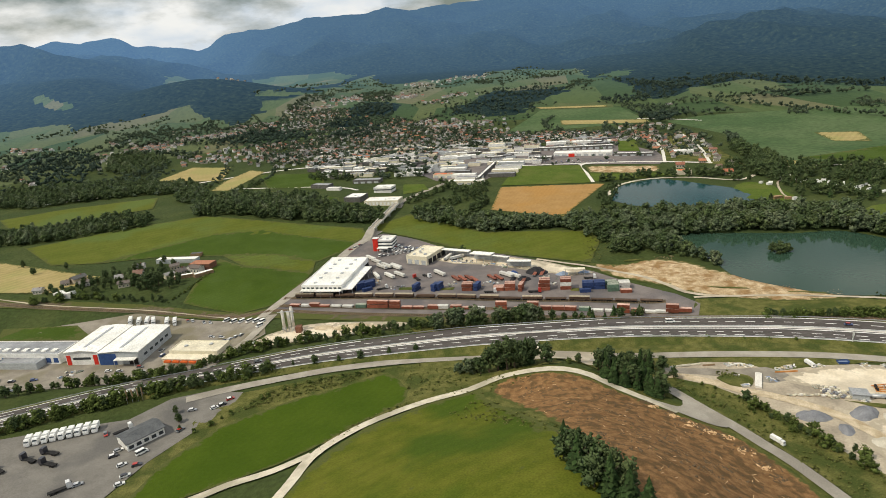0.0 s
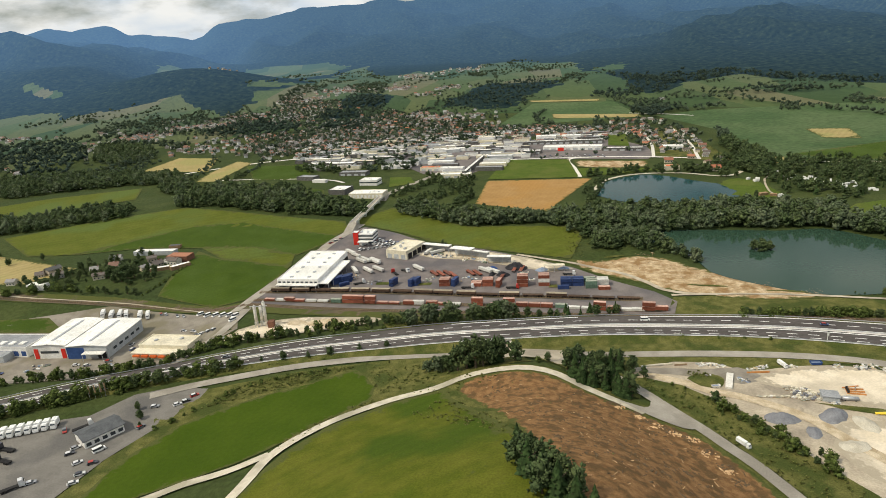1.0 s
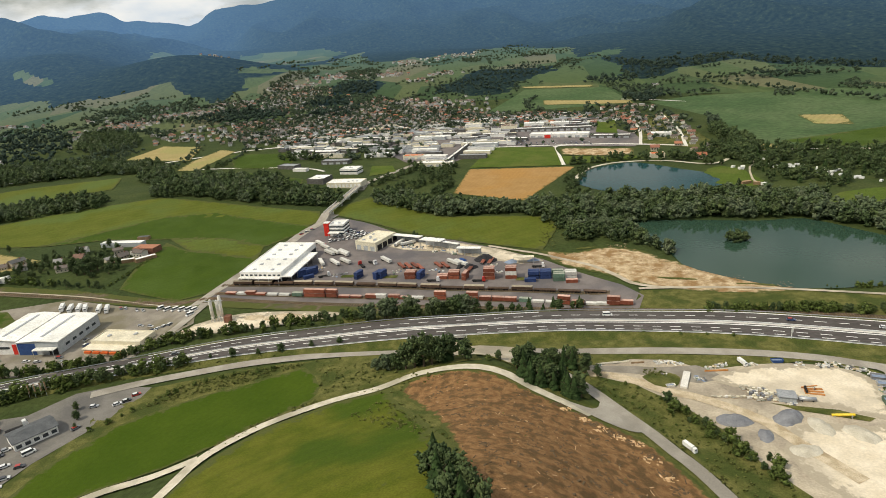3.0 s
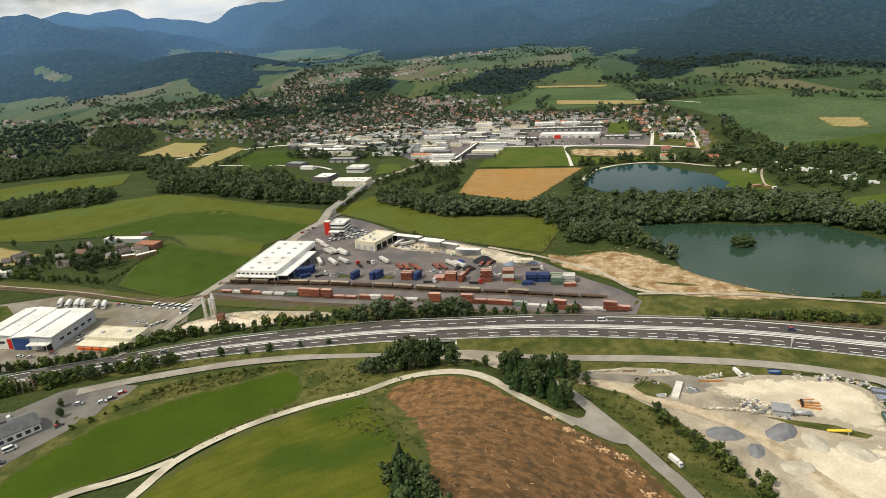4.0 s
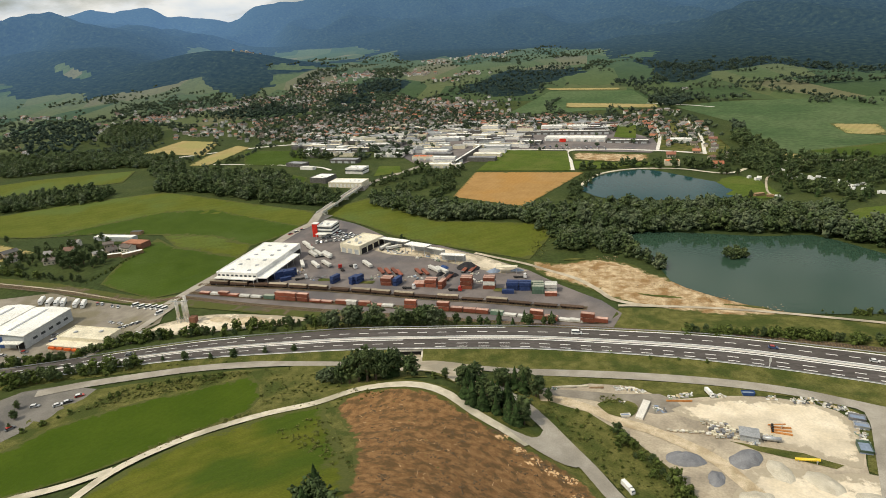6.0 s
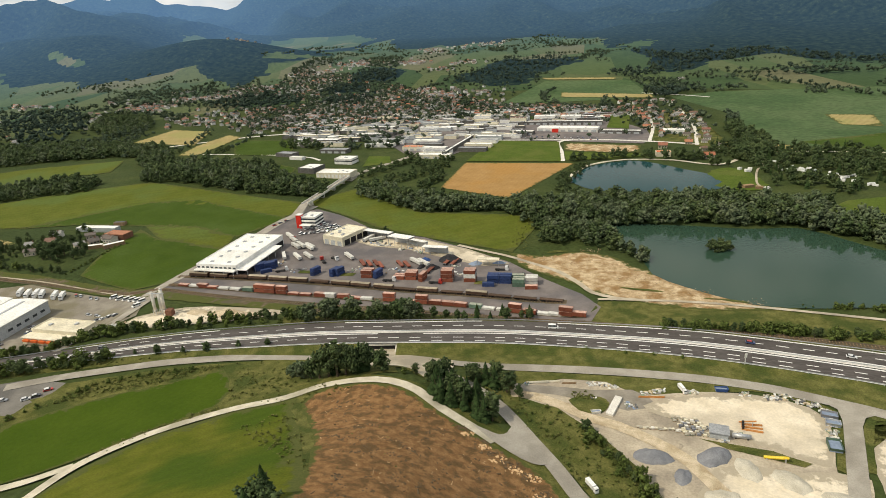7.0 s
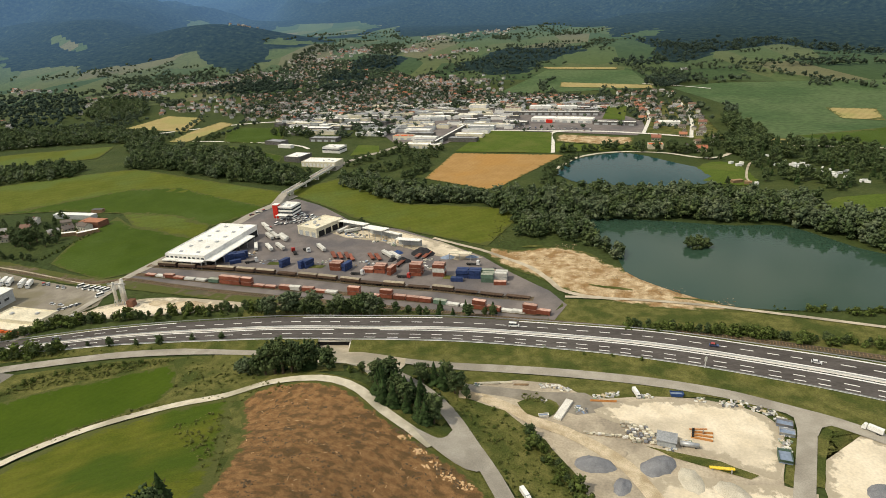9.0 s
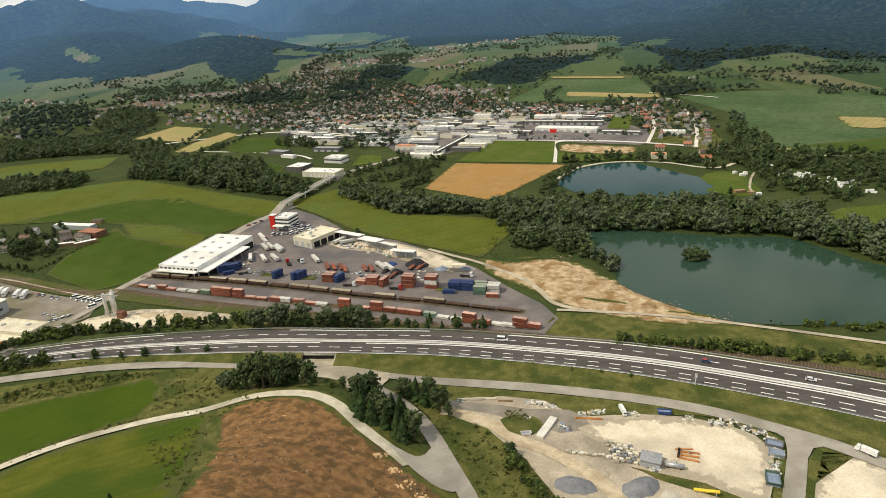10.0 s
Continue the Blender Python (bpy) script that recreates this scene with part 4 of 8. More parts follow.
patch("pavement", [(24.4, 236.1), (27.5, 246.2), (38.5, 246.2), (45, 239.5), (63, 234.5), (63.8, 227.5), (60.8, 212.8), (54.2, 212.3), (48.5, 219.8), (43.7, 222.8), (27, 226.5)], "gravel", "pale apron before the underpass", "pavement", lift=0.42)
patch("pavement", [(-6, 662), (46, 648), (86, 712), (160, 694), (240, 664), (256, 690), (262, 740), (240, 800), (60, 850), (-60, 850), (-40, 740)], "yard", "grey paved retail park ground", "pavement", lift=0.2)

patch("pavement", [(-300, 374), (-191, 354), (-105, 331), (-98, 322), (0, 297), (118, 268), (200, 256), (200, 249), (118, 262), (0, 288), (-96, 312), (-118, 325), (-195, 346), (-300, 364)], "ballast", "brown weedy ballast of the railway corridor", "railway bed", lift=0.26, rag=0.8)
for bx, by, bw, bd in ((118, 360, 13, 3), (150, 301, 20, 2.5), (184, 287, 18, 2)):
    patch("verge", [(bx + bw / 2 * math.cos(q), by - (bx - 118) * 0.0 + bd / 2 * math.sin(q) - 0.35 * bw / 2 * math.cos(q)) for q in [k * math.pi / 5 for k in range(10)]], "grass_rough", "thin weeds on the sandy shore", "verge", lift=0.34, rag=1.6)
patch("verge", [(-29, 342), (-21, 341), (-20.5, 345.2), (-28.5, 346)], "grass_rough", "small grass plot in the yard", "verge", lift=0.34, rag=0.6)
patch("verge", [(-4, 336.5), (4, 335.5), (4.5, 339.7), (-3.5, 340.5)], "grass_rough", "small grass plot in the yard", "verge", lift=0.34, rag=0.6)
patch("verge", [(70, 320), (78, 319), (78.5, 323.2), (70.5, 324)], "grass_rough", "small grass plot in the yard", "verge", lift=0.34, rag=0.6)
patch("pavement", [(252, 672), (288, 642), (316, 628), (322, 690), (340, 800), (340, 850), (292, 856), (274, 800)], "grass_rough", "worn grass between the village houses", "pavement", lift=0.18, rag=1.0, cell=10)
# water
patch("water", [(128, 402), (150, 372), (160, 345), (160, 320), (171, 303), (183, 291), (193, 282.5), (207, 278), (230, 276), (262, 276), (330, 268), (400, 270), (420, 300), (340, 322), (292, 338), (276, 362), (262, 384), (233, 386), (199, 396), (158, 404)], "water", "green-grey gravel pit lake", "lake", curved=True, flat=0.35)
patch("water", [(146, 518), (152, 540), (172, 572), (200, 587), (220, 585), (246, 546), (266, 510), (244, 476), (191, 480), (160, 490)], "pond", "small blue bathing pond", "pond", curved=True, flat=0.35)

# ---- roads ----
road("track", [(-66, 105), (-57, 130), (-50, 152.8), (-46.3, 169), (-38, 181), (-26, 191.5), (-9, 200.8), (7, 204.4), (19, 209), (32, 208.9), (43.5, 207.2), (53, 202.8), (61.7, 194.6), (71, 187.7), (78, 181.5)], 4.0, "track", "pale gravel track round the knoll", 0.5)
road("track", [(-46.8, 171), (-58, 164.6), (-71, 161), (-79, 157), (-100, 148)], 3.6, "track", "pale gravel track branching downhill", 0.5)
road("lane", [(57, 220.5), (66, 215.5), (77, 206), (83.4, 196.5), (89, 185.2), (94.7, 173.6), (99, 163), (103, 154), (110, 128), (116, 95)], 5.2, "asphalt_old", "grey asphalt lane past the cleared slope", 0.46)
patch("pavement", [(70.8, 189.6), (75.3, 187.5), (79.2, 185.9), (81.9, 187.8), (83.9, 192.1), (87.9, 186.6), (91, 180), (92.5, 174), (88, 173.5), (81.9, 177.5), (75.9, 183.3)], "asphalt_old", "widened lane junction", "pavement", lift=0.56, curved=True)
road("lane", [(-110, 223), (-95, 229), (-72, 235.5), (-49, 240.5), (-20, 242.5), (5, 241), (26, 239), (46, 235), (68, 231.4), (97, 230.6), (117, 228.8), (137, 225.6), (155, 221.6), (172, 216), (183, 210.5), (192, 205.6), (200, 201), (208, 194.5), (222, 182), (240, 162), (280, 118)], 5.2, "asphalt_old", "grey service lane below the motorway", 0.36)
patch("pavement", [(183, 211), (188, 203.5), (186, 196), (191, 194.6), (194, 198.6), (198.5, 200), (204, 197.5), (200, 202.5), (192, 207.5)], "asphalt_old", "rounded mouth of the side road", "pavement", lift=0.385, cell=6)
road("lane", [(194, 205), (190.3, 200), (188, 194.7), (183, 184.4), (177.7, 173.6), (171, 160)], 5.2, "asphalt_old", "grey road between the gravel fields", 0.37)
road("lane", [(-300, 258), (-240, 262), (-190, 258), (-150, 256), (-126, 258), (-112, 270), (-104, 290), (-99, 318)], 6.0, "asphalt_old", "pale road through the business park", 0.4)
road("lane", [(-106, 318), (-96, 345), (-84, 385), (-72, 420), (-60, 448), (-52, 470)], 7.0, "asphalt_old", "access road along the warehouse", 0.36)
road("lane", [(-41, 545), (-38, 575), (-20, 610), (4, 650), (30, 700)], 6.0, "asphalt_old", "road from the bridge to the town", 0.3)
road("lane", [(-330, 385), (-260, 362), (-180, 346), (-118, 327)], 1.0, "gravel", "narrow pale farm track along the railway", 0.4)
road("lane", [(128, 292), (180, 283.5), (250, 261), (330, 232)], 2.2, "gravel", "pale track along the shore", 0.4)
road("lane", [(60, 381), (76, 369), (92, 357), (112, 335), (122, 314), (127, 300), (136, 292.5), (150, 288.5)], 2.6, "gravel", "pale dusty track round the yard", 0.4)
road("lane", [(150, 598), (154, 640), (160, 692), (205, 690), (250, 672), (291, 649)], 5.0, "concrete", "pale street into the town", 0.4)
road("lane", [(148, 535), (170, 575), (205, 593), (245, 585), (280, 560), (330, 600), (400, 590), (470, 560)], 4.0, "track", "pale path round the pond", 0.4)
road("lane", [(-480, 690), (-360, 730), (-210, 800), (-120, 790), (-20, 730)], 5.0, "concrete", "pale country road", 0.4)
for rx0, ry0, rx1, ry1 in ((288, 646, 333, 846), (248.5, 672, 288, 846), (93, 712, 205, 690), (-240, 700, -130, 672), (-130, 672, -90, 640), (320, 1000, 400, 940)):
    road("lane", [(rx0, ry0), ((rx0 + rx1) / 2 + 6, (ry0 + ry1) / 2), (rx1, ry1)], 3.6, "concrete", "pale village street", 0.4)

# ---- motorway ----
HW = [(-330, 160, 6), (-240, 195, 6), (-184, 216, 6.5), (-146, 231.5, 6.5), (-102, 245, 7), (-56, 255.5, 8.5), (-7.1, 257.7, 9.7), (40.4, 255.3, 9.75), (87.6, 256.6, 10.2), (128, 252.6, 10.5), (160, 246, 11.2), (193, 235, 11.5), (228, 221, 12.5), (290, 190, 14), (380, 140, 15)]
hw_line = curve_points(HW, 4.0)


def deck_z(x, y):
    """Height of the carriageway, which climbs over the underpass."""
    return 1.0 + 3.2 * math.exp(-((x - 38) / 40) ** 2 / 2)


def across(k0, k1):
    """Rows of points at two fractions of the half width (left of the line is +1)."""
    return offset_line(hw_line, lambda p: p[2] * k0), offset_line(hw_line, lambda p: p[2] * k1)


def raised(x, y):
    return ground_z(x, y) * 0.2 + deck_z(x, y)


g = Geo()
for k0, k1 in ((1.0, 0.075), (-0.075, -1.0)):
    ribbon(g, *across(k0, k1), 0.0, raised)
motorway = tagged(part("motorway", g, "asphalt", None, "dark asphalt motorway with two carriageways and white lines"), "", "motorway", "", "structure")
g = Geo()
ribbon(g, *across(0.075, -0.075), 0.12, raised)
for s in (0.075, -0.075):
    e = offset_line(hw_line, lambda p, s=s: p[2] * s)
    ribbon(g, e, [(x + 0.001, y + 0.001) for x, y in e], 0.0, raised)
part("median_strip", g, "concrete", motorway, "pale concrete central reserve")
for name, ks in (("edge_line", (0.955, 0.15, -0.15, -0.955)),):
    for k in ks:
        g = Geo()
        ribbon(g, *across(k + 0.032, k - 0.032), 0.035, raised)
        part(name, g, "line", motorway)
for k in (0.55, -0.50, -0.78):
    g = Geo()
    L, R = across(k + 0.020, k - 0.020)
    for i in range(int(len(L) * 0.52) if k < -0.7 else 0, len(L) - 2, 2):
        ribbon(g, L[i:i + 2], R[i:i + 2], 0.035, raised)
    part("lane_marking", g, "line", motorway, "broken white lane markings")
g = Geo()
for s in (1.0, -1.0):   # shoulders fall away as banks
    e0, e1 = offset_line(hw_line, lambda p: p[2] * s), offset_line(hw_line, lambda p: (p[2] + 4.0 + 0.9 * deck_z(p[0], p[1])) * s)
    k = len(g.v)
    for (x0, y0), (x1, y1) in zip(e0, e1):
        g.v += [(x0, y0, raised(x0, y0) - 0.02), (x1, y1, ground_z(x1, y1) - 0.3)]
    g.f += [(k + 2 * i, k + 2 * i + 2, k + 2 * i + 3, k + 2 * i + 1) if s > 0 else (k + 2 * i + 1, k + 2 * i + 3, k + 2 * i + 2, k + 2 * i) for i in range(len(e0) - 1) if s > 0 or not 26.5 < e0[i][0] < 39.5]
tagged(part("embankment", g, "grass_rough", None, "grassy motorway bank"), "", "embankment", "", "structure")
for k in (1.0, 0.0, -1.0):   # guard rails on posts
    rail_line = offset_line(hw_line, lambda p: p[2] * k + (0.25 if k > 0 else -0.25 if k < 0 else 0))
    gr = tagged(new("guard_rail"), "galvanised steel guard rail along the motorway", "guard rail")
    g, far_side = Geo(), offset_line(rail_line, -0.12)
    for (x0, y0), (x1, y1) in zip(rail_line, far_side):
        z0 = raised(x0, y0)
        g.v += [(x0, y0, z0 + 0.5), (x1, y1, z0 + 0.5), (x1, y1, z0 + 0.82), (x0, y0, z0 + 0.82)]
    g.f += [(4 * i + a, 4 * i + b, 4 * i + 4 + b, 4 * i + 4 + a) for i in range(len(rail_line) - 1) for a, b in ((0, 1), (1, 2), (2, 3), (3, 0))]
    part("rail_beam", g, "steel", gr)
    g = Geo()
    for x0, y0 in rail_line[::2]:
        z0 = raised(x0, y0)
        g.box(x0 - 0.06, y0 - 0.06, z0 - 0.4, x0 + 0.06, y0 + 0.06, z0 + 0.7)
    tagged(part("post", g, "steel", gr), "", "", "", "stuff")

# ---- trees ----
def ico(sub):
    bm = bmesh.new()
    bmesh.ops.create_icosphere(bm, subdivisions=sub, radius=1.0)
    v = np.array([q.co[:] for q in bm.verts])
    f = np.array([[q.index for q in t.verts] for t in bm.faces])
    bm.free()
    return v, f


ICO = {1: ico(1), 2: ico(2)}


def join_arrays(parts):
    vs, fs, k = [], [], 0
    for v, f in parts:
        vs.append(v)
        fs.append(f + k)
        k += len(v)
    return np.concatenate(vs), np.concatenate(fs)


OCTA = np.array([(1, 0, 0), (-1, 0, 0), (0, 1, 0), (0, -1, 0), (0, 0, 1), (0, 0, -1)], float), np.array([(0, 2, 4), (2, 1, 4), (1, 3, 4), (3, 0, 4), (2, 0, 5), (1, 2, 5), (3, 1, 5), (0, 3, 5)])


TETRA = np.array([(1, 1, 1), (1, -1, -1), (-1, 1, -1), (-1, -1, 1)], float) * 0.75, np.array([(0, 1, 2), (0, 3, 1), (0, 2, 3), (1, 3, 2)])


def leaf_crown(rng, h, w, lobes, tufts, leaves, low=0.2, leaf=0.3, tuft=OCTA, size=1.0, core=0.66):
    """An uneven crown: shaded boughs within, leafy tufts over them and loose leaf tips; the tree's base lies at the origin."""
    out, centres = [], []
    for i in range(lobes):
        a, t = i * 2.4 + rng.uniform(-0.5, 0.5), (i + rng.random()) / lobes
        k = low + 0.14 + (0.72 - low) * t
        spread = math.sin(math.pi * min(1.0, 0.24 + 0.70 * (k - low) / (1 - low))) ** 0.6
        d = w * 0.5 * spread * rng.uniform(0.25, 0.62) * (0.25 if i == lobes - 1 else 1)
        r = w * rng.uniform(0.20, 0.29) * (0.62 + 0.38 * spread)
        c = np.array([d * math.cos(a), d * math.sin(a), h * k])
        v, f = ICO[1]
        if core:
            out.append((v * (core + (rng.random((len(v), 1)) - 0.5) * 0.4) * np.array([r, r, r * 0.9]) + c, f))
        centres.append((c, r))
    k = rng.integers(0, lobes, tufts)
    c, r = np.array([q[0] for q in centres])[k], np.array([q[1] for q in centres])[k]
    d = rng.normal(size=(tufts, 3))
    d /= np.linalg.norm(d, axis=1, keepdims=True)
    d[:, 2] = d[:, 2] * 0.75 + 0.18
    p = c + d * (r * rng.uniform(0.6, 1.12, tufts))[:, None]
    for q, rr_ in zip(p, r * rng.uniform(0.20, 0.42, tufts)):
        turn = np.linalg.qr(rng.normal(size=(3, 3)))[0]
        out.append(((tuft[0] * rng.uniform(0.55, 1.3, (len(tuft[0]), 1)) * rr_ * size) @ turn + q, tuft[1]))
    if leaves:
        k = rng.integers(0, tufts, leaves)
        tri = p[k][:, None, :] + rng.normal(size=(leaves, 1, 3)) * leaf * 1.5 + rng.normal(size=(leaves, 3, 3)) * leaf
        out.append((tri.reshape(-1, 3), np.arange(3 * leaves).reshape(-1, 3)))
    return join_arrays(out)


def spruce_crown(rng, h, w, tiers, spikes):
    """Whorls of drooping, uneven boughs on a stem, narrowing to a tip; every bough a bent plate of its own."""
    v, f = [], []
    for i in range(tiers):
        t = i / tiers
        z, r = h * (0.06 + 0.88 * t), w * 0.5 * (1 - t) ** 0.8 + 0.1
        n = max(4, int(round(spikes * (1 - 0.45 * t))))
        a0 = rng.uniform(0, 6.28)
        for j in range(n):
            a, rr_ = a0 + 2 * math.pi * (j + rng.uniform(-0.3, 0.3)) / n, r * rng.uniform(0.65, 1.25)
            ca, sa, half = math.cos(a), math.sin(a), rr_ * rng.uniform(0.30, 0.48)
            k = len(v)
            up = h * 0.055 * rng.uniform(0.7, 1.3)
            v += [(0, 0, z + up), (ca * rr_ * 0.55 - sa * half, sa * rr_ * 0.55 + ca * half, z - up * 0.35), (ca * rr_, sa * rr_, z - up * rng.uniform(0.6, 1.5)),
                  (ca * rr_ * 0.55 + sa * half, sa * rr_ * 0.55 - ca * half, z - up * 0.35), (ca * rr_ * 0.55, sa * rr_ * 0.55, z + up * 0.35)]
            f += [(k, k + 4, k + 1), (k + 1, k + 4, k + 2), (k + 2, k + 4, k + 3), (k + 3, k + 4, k)]
    tip = len(v)
    v += [(0, 0, h), (0.16, 0, h * 0.84), (-0.08, 0.14, h * 0.84), (-0.08, -0.14, h * 0.84)]
    f += [(tip, tip + 1, tip + 2), (tip, tip + 2, tip + 3), (tip, tip + 3, tip + 1)]
    return np.array(v, float), np.array(f)


def trunk_geo(rng, h, r):
    g = Geo()
    g.tube((0, 0, -0.3), (0.1, 0.05, h * 0.5), r, r * 0.6, 7)
    for i in range(4):
        a = i * 1.6 + rng.uniform(0, 1)
        z = h * rng.uniform(0.25, 0.45)
        g.tube((0, 0, z), (math.cos(a) * h * 0.18, math.sin(a) * h * 0.18, z + h * 0.22), r * 0.45, r * 0.15, 5)
    return g


def make_tree(seed, kind, h, w):
    rng = np.random.default_rng(seed)
    if kind == "spruce":
        v, f = spruce_crown(rng, h, w, 19, 12)
    elif kind == "bush":
        v, f = leaf_crown(rng, h, w, 5, 110, 60, 0.0, 0.12, TETRA, 0.85)
    else:
        v, f = leaf_crown(rng, h, w, 9, 250, 120, 0.08, 0.22, TETRA, 0.9)
    crown = mesh_from_arrays("crown", v, f)
    crown.materials.append(M[{"spruce": "leaf_dark", "bush": "bush", "willow": "leaf_pale"}.get(kind, "leaf")])
    trunk = trunk_geo(rng, h, 0.05 * h ** 0.8 + 0.05).mesh("trunk")
    trunk.materials.append(M["bark"])
    return crown, trunk


TREES = {"broadleaf": [make_tree(i, "broadleaf", 10, w) for i, w in enumerate((7.2, 6.2, 8.0, 5.6))],
         "willow": [make_tree(20 + i, "willow", 10, 9) for i in range(2)],
         "spruce": [make_tree(40 + i, "spruce", 10, w) for i, w in enumerate((5.4, 4.6, 6.0))],
         "bush": [make_tree(60 + i, "bush", 3, 3.6) for i in range(3)]}
TREE_LABEL = {"broadleaf": "dense green broadleaf tree", "willow": "silvery green willow tree", "spruce": "dark green spruce tree", "bush": "leafy green roadside bush"}
tree_rng = random.Random(5)


def tree(x, y, h, kind="broadleaf", where="", group="", z=None):
    crown, trunk = tree_rng.choice(TREES[kind])
    base = 3.0 if kind == "bush" else 10.0
    ob = new("bush" if kind == "bush" else "tree")
    k = h / base
    ob.matrix_basis = pose(x, y, (ground_z(x, y) if z is None else z) - 0.1, 0, 0, tree_rng.uniform(0, 360)) @ Matrix.Diagonal((k * tree_rng.uniform(0.88, 1.15), k * tree_rng.uniform(0.88, 1.15), k, 1))
    tagged(ob, (TREE_LABEL[kind] + " " + where).strip(), "bush" if kind == "bush" else "tree", group)
    part("crown", crown, "", ob)
    part("trunk", trunk, "", ob)
    return ob


def scatter_along(pts, gap, hs, kinds, where, group, wobble=1.5, seed=1):
    r = random.Random(seed)
    for p in curve_points(pts, gap):
        x, y = p[0] + r.uniform(-wobble, wobble), p[1] + r.uniform(-wobble, wobble)
        tree(x, y, r.uniform(*hs), r.choice(kinds), where, group)


# woods as joined masses
def wood_variant(seed, kind):
    rng = np.random.default_rng(seed)
    if kind == "spruce":
        return spruce_crown(rng, 10, 4.4, 8, 7)
    v, f = leaf_crown(rng, 10, 8.2, 5, 72, 0, 0.02, 0.32, TETRA, 1.1)
    return v, f


def far_variant(seed, kind):
    rng = np.random.default_rng(seed)
    if kind == "spruce":
        return spruce_crown(rng, 10, 4.8, 3, 5)
    return leaf_crown(rng, 10, 12, 1, 8, 0, 0.0, 0.3, TETRA, 1.6)


WOOD = {k: [wood_variant(100 + i, k) for i in range(6)] for k in ("broadleaf", "spruce")}
FAR = {k: [far_variant(200 + i, k) for i in range(6)] for k in ("broadleaf", "spruce")}


def wood_mass(name, label, spots, mat, variants, category="trees"):
    """spots: (x, y, height). One object of many joined trees."""
    r = np.random.default_rng(len(spots) + 7)
    parts_ = []
    for x, y, h in spots:
        v, f = variants[r.integers(len(variants))]
        a, k = r.uniform(0, 6.28), h / 10
        c, s = math.cos(a) * k * r.uniform(0.85, 1.2), math.sin(a) * k * r.uniform(0.85, 1.2)
        q = np.stack([v[:, 0] * c - v[:, 1] * s + x, v[:, 0] * s + v[:, 1] * c + y, v[:, 2] * k + ground_z(x, y) - 0.3], 1)
        parts_.append((q, f))
    if not parts_:
        return
    v, f = join_arrays(parts_)
    return tagged(part(name, mesh_from_arrays(name, v, f), mat), label, category, "", "stuff")


def fill(poly, gap, hs, seed, skip=()):
    """Spots spread evenly over an outline, with jitter and uneven heights."""
    r = random.Random(seed)
    xs, ys = [p[0] for p in poly], [p[1] for p in poly]
    out, y = [], min(ys)
    while y < max(ys):
        x = min(xs) + r.uniform(0, gap)
        while x < max(xs):
            px, py = x + r.uniform(-0.45, 0.45) * gap, y + r.uniform(-0.45, 0.45) * gap
            if inside(px, py, poly) and not any(inside(px, py, s) for s in skip):
                swell = 0.8 + 0.4 * (noise.noise(Vector((px * 0.03, py * 0.03, 1.7))) * 0.5 + 0.5)
                out.append((px, py, r.uniform(*hs) * swell))
            x += gap
        y += gap * 0.9
    return out


def split(spots, share, seed):
    r = random.Random(seed)
    a, b = [], []
    for s in spots:
        (a if r.random() < share else b).append(s)
    return a, b


RIVER_WOOD = [(-30, 500), (0, 472), (29, 447), (89, 437), (112, 402), (141, 400), (199, 399), (262, 388), (278, 366), (294, 342), (342, 326), (420, 306), (420, 340), (350, 352), (315, 384), (288, 394), (300, 424), (242, 452), (160, 462), (96, 452), (43, 474), (-20, 512)]
SHORE_WOOD = [(108, 378), (116, 402), (150, 398), (152, 378), (164, 342), (161, 330), (150, 352), (130, 368)]
LEFT_WOODS = [[(-430, 500), (-340, 512), (-300, 516), (-262, 528), (-270, 552), (-300, 570), (-336, 562), (-370, 556), (-430, 550)],
              [(-228, 546), (-187, 541), (-135, 514), (-99, 503), (-52, 490), (-45, 506), (-80, 538), (-110, 568), (-130, 588), (-160, 600), (-200, 636), (-232, 636), (-250, 600)],
              [(-461, 674), (-433, 690), (-379, 700), (-339, 701), (-300, 697), (-290, 650), (-262, 620), (-250, 650), (-275, 700), (-313, 752), (-338, 756), (-395, 782), (-472, 782), (-554, 788), (-600, 720)],
              [(-484, 884), (-542, 1003), (-507, 1027), (-431, 956), (-395, 885), (-425, 834)]]
CAMP_WOOD = [(303, 478), (330, 450), (400, 470), (470, 540), (430, 575), (352, 625), (300, 640), (285, 600), (300, 540)]
a, b = split(fill(RIVER_WOOD, 5.6, (7, 13), 1), 0.5, 1)
wood_mass("riverside_wood", "dense green riverside wood behind the lake", a, "leaf", WOOD["broadleaf"])
wood_mass("riverside_willows", "silvery willows among the riverside wood", b, "leaf_pale", WOOD["broadleaf"])
a, b = split(fill(SHORE_WOOD, 5.5, (6, 11), 2), 0.6, 2)
wood_mass("shore_wood", "green trees and shrubs along the lake shore", a + [(204 + 5 * math.cos(q), 352 + 3.5 * math.sin(q), 6.5) for q in range(7)] + [(204, 352, 8)], "leaf", WOOD["broadleaf"])
wood_mass("shore_willows", "pale willows along the lake shore", b, "leaf_pale", WOOD["broadleaf"])
for i, (poly, lab) in enumerate(zip(LEFT_WOODS, ("tree belt beside the hay meadow", "tree belt along the river", "dark wood behind the long meadow", "dark wood before the suburb"))):
    a, b = split(fill(poly, 6.4, (7, 12), 3 + i), 0.8, 3 + i)
    wood_mass("tree_belt", "dense green " + lab, a, "leaf", WOOD["broadleaf"])
    wood_mass("tree_belt", "paler trees in the " + lab.replace("dark ", ""), b, "leaf_pale", WOOD["broadleaf"])
a, b = split(fill(CAMP_WOOD, 9.0, (7, 12), 5, [[(312, 540), (330, 548), (366, 466), (350, 452)]]), 0.75, 5)
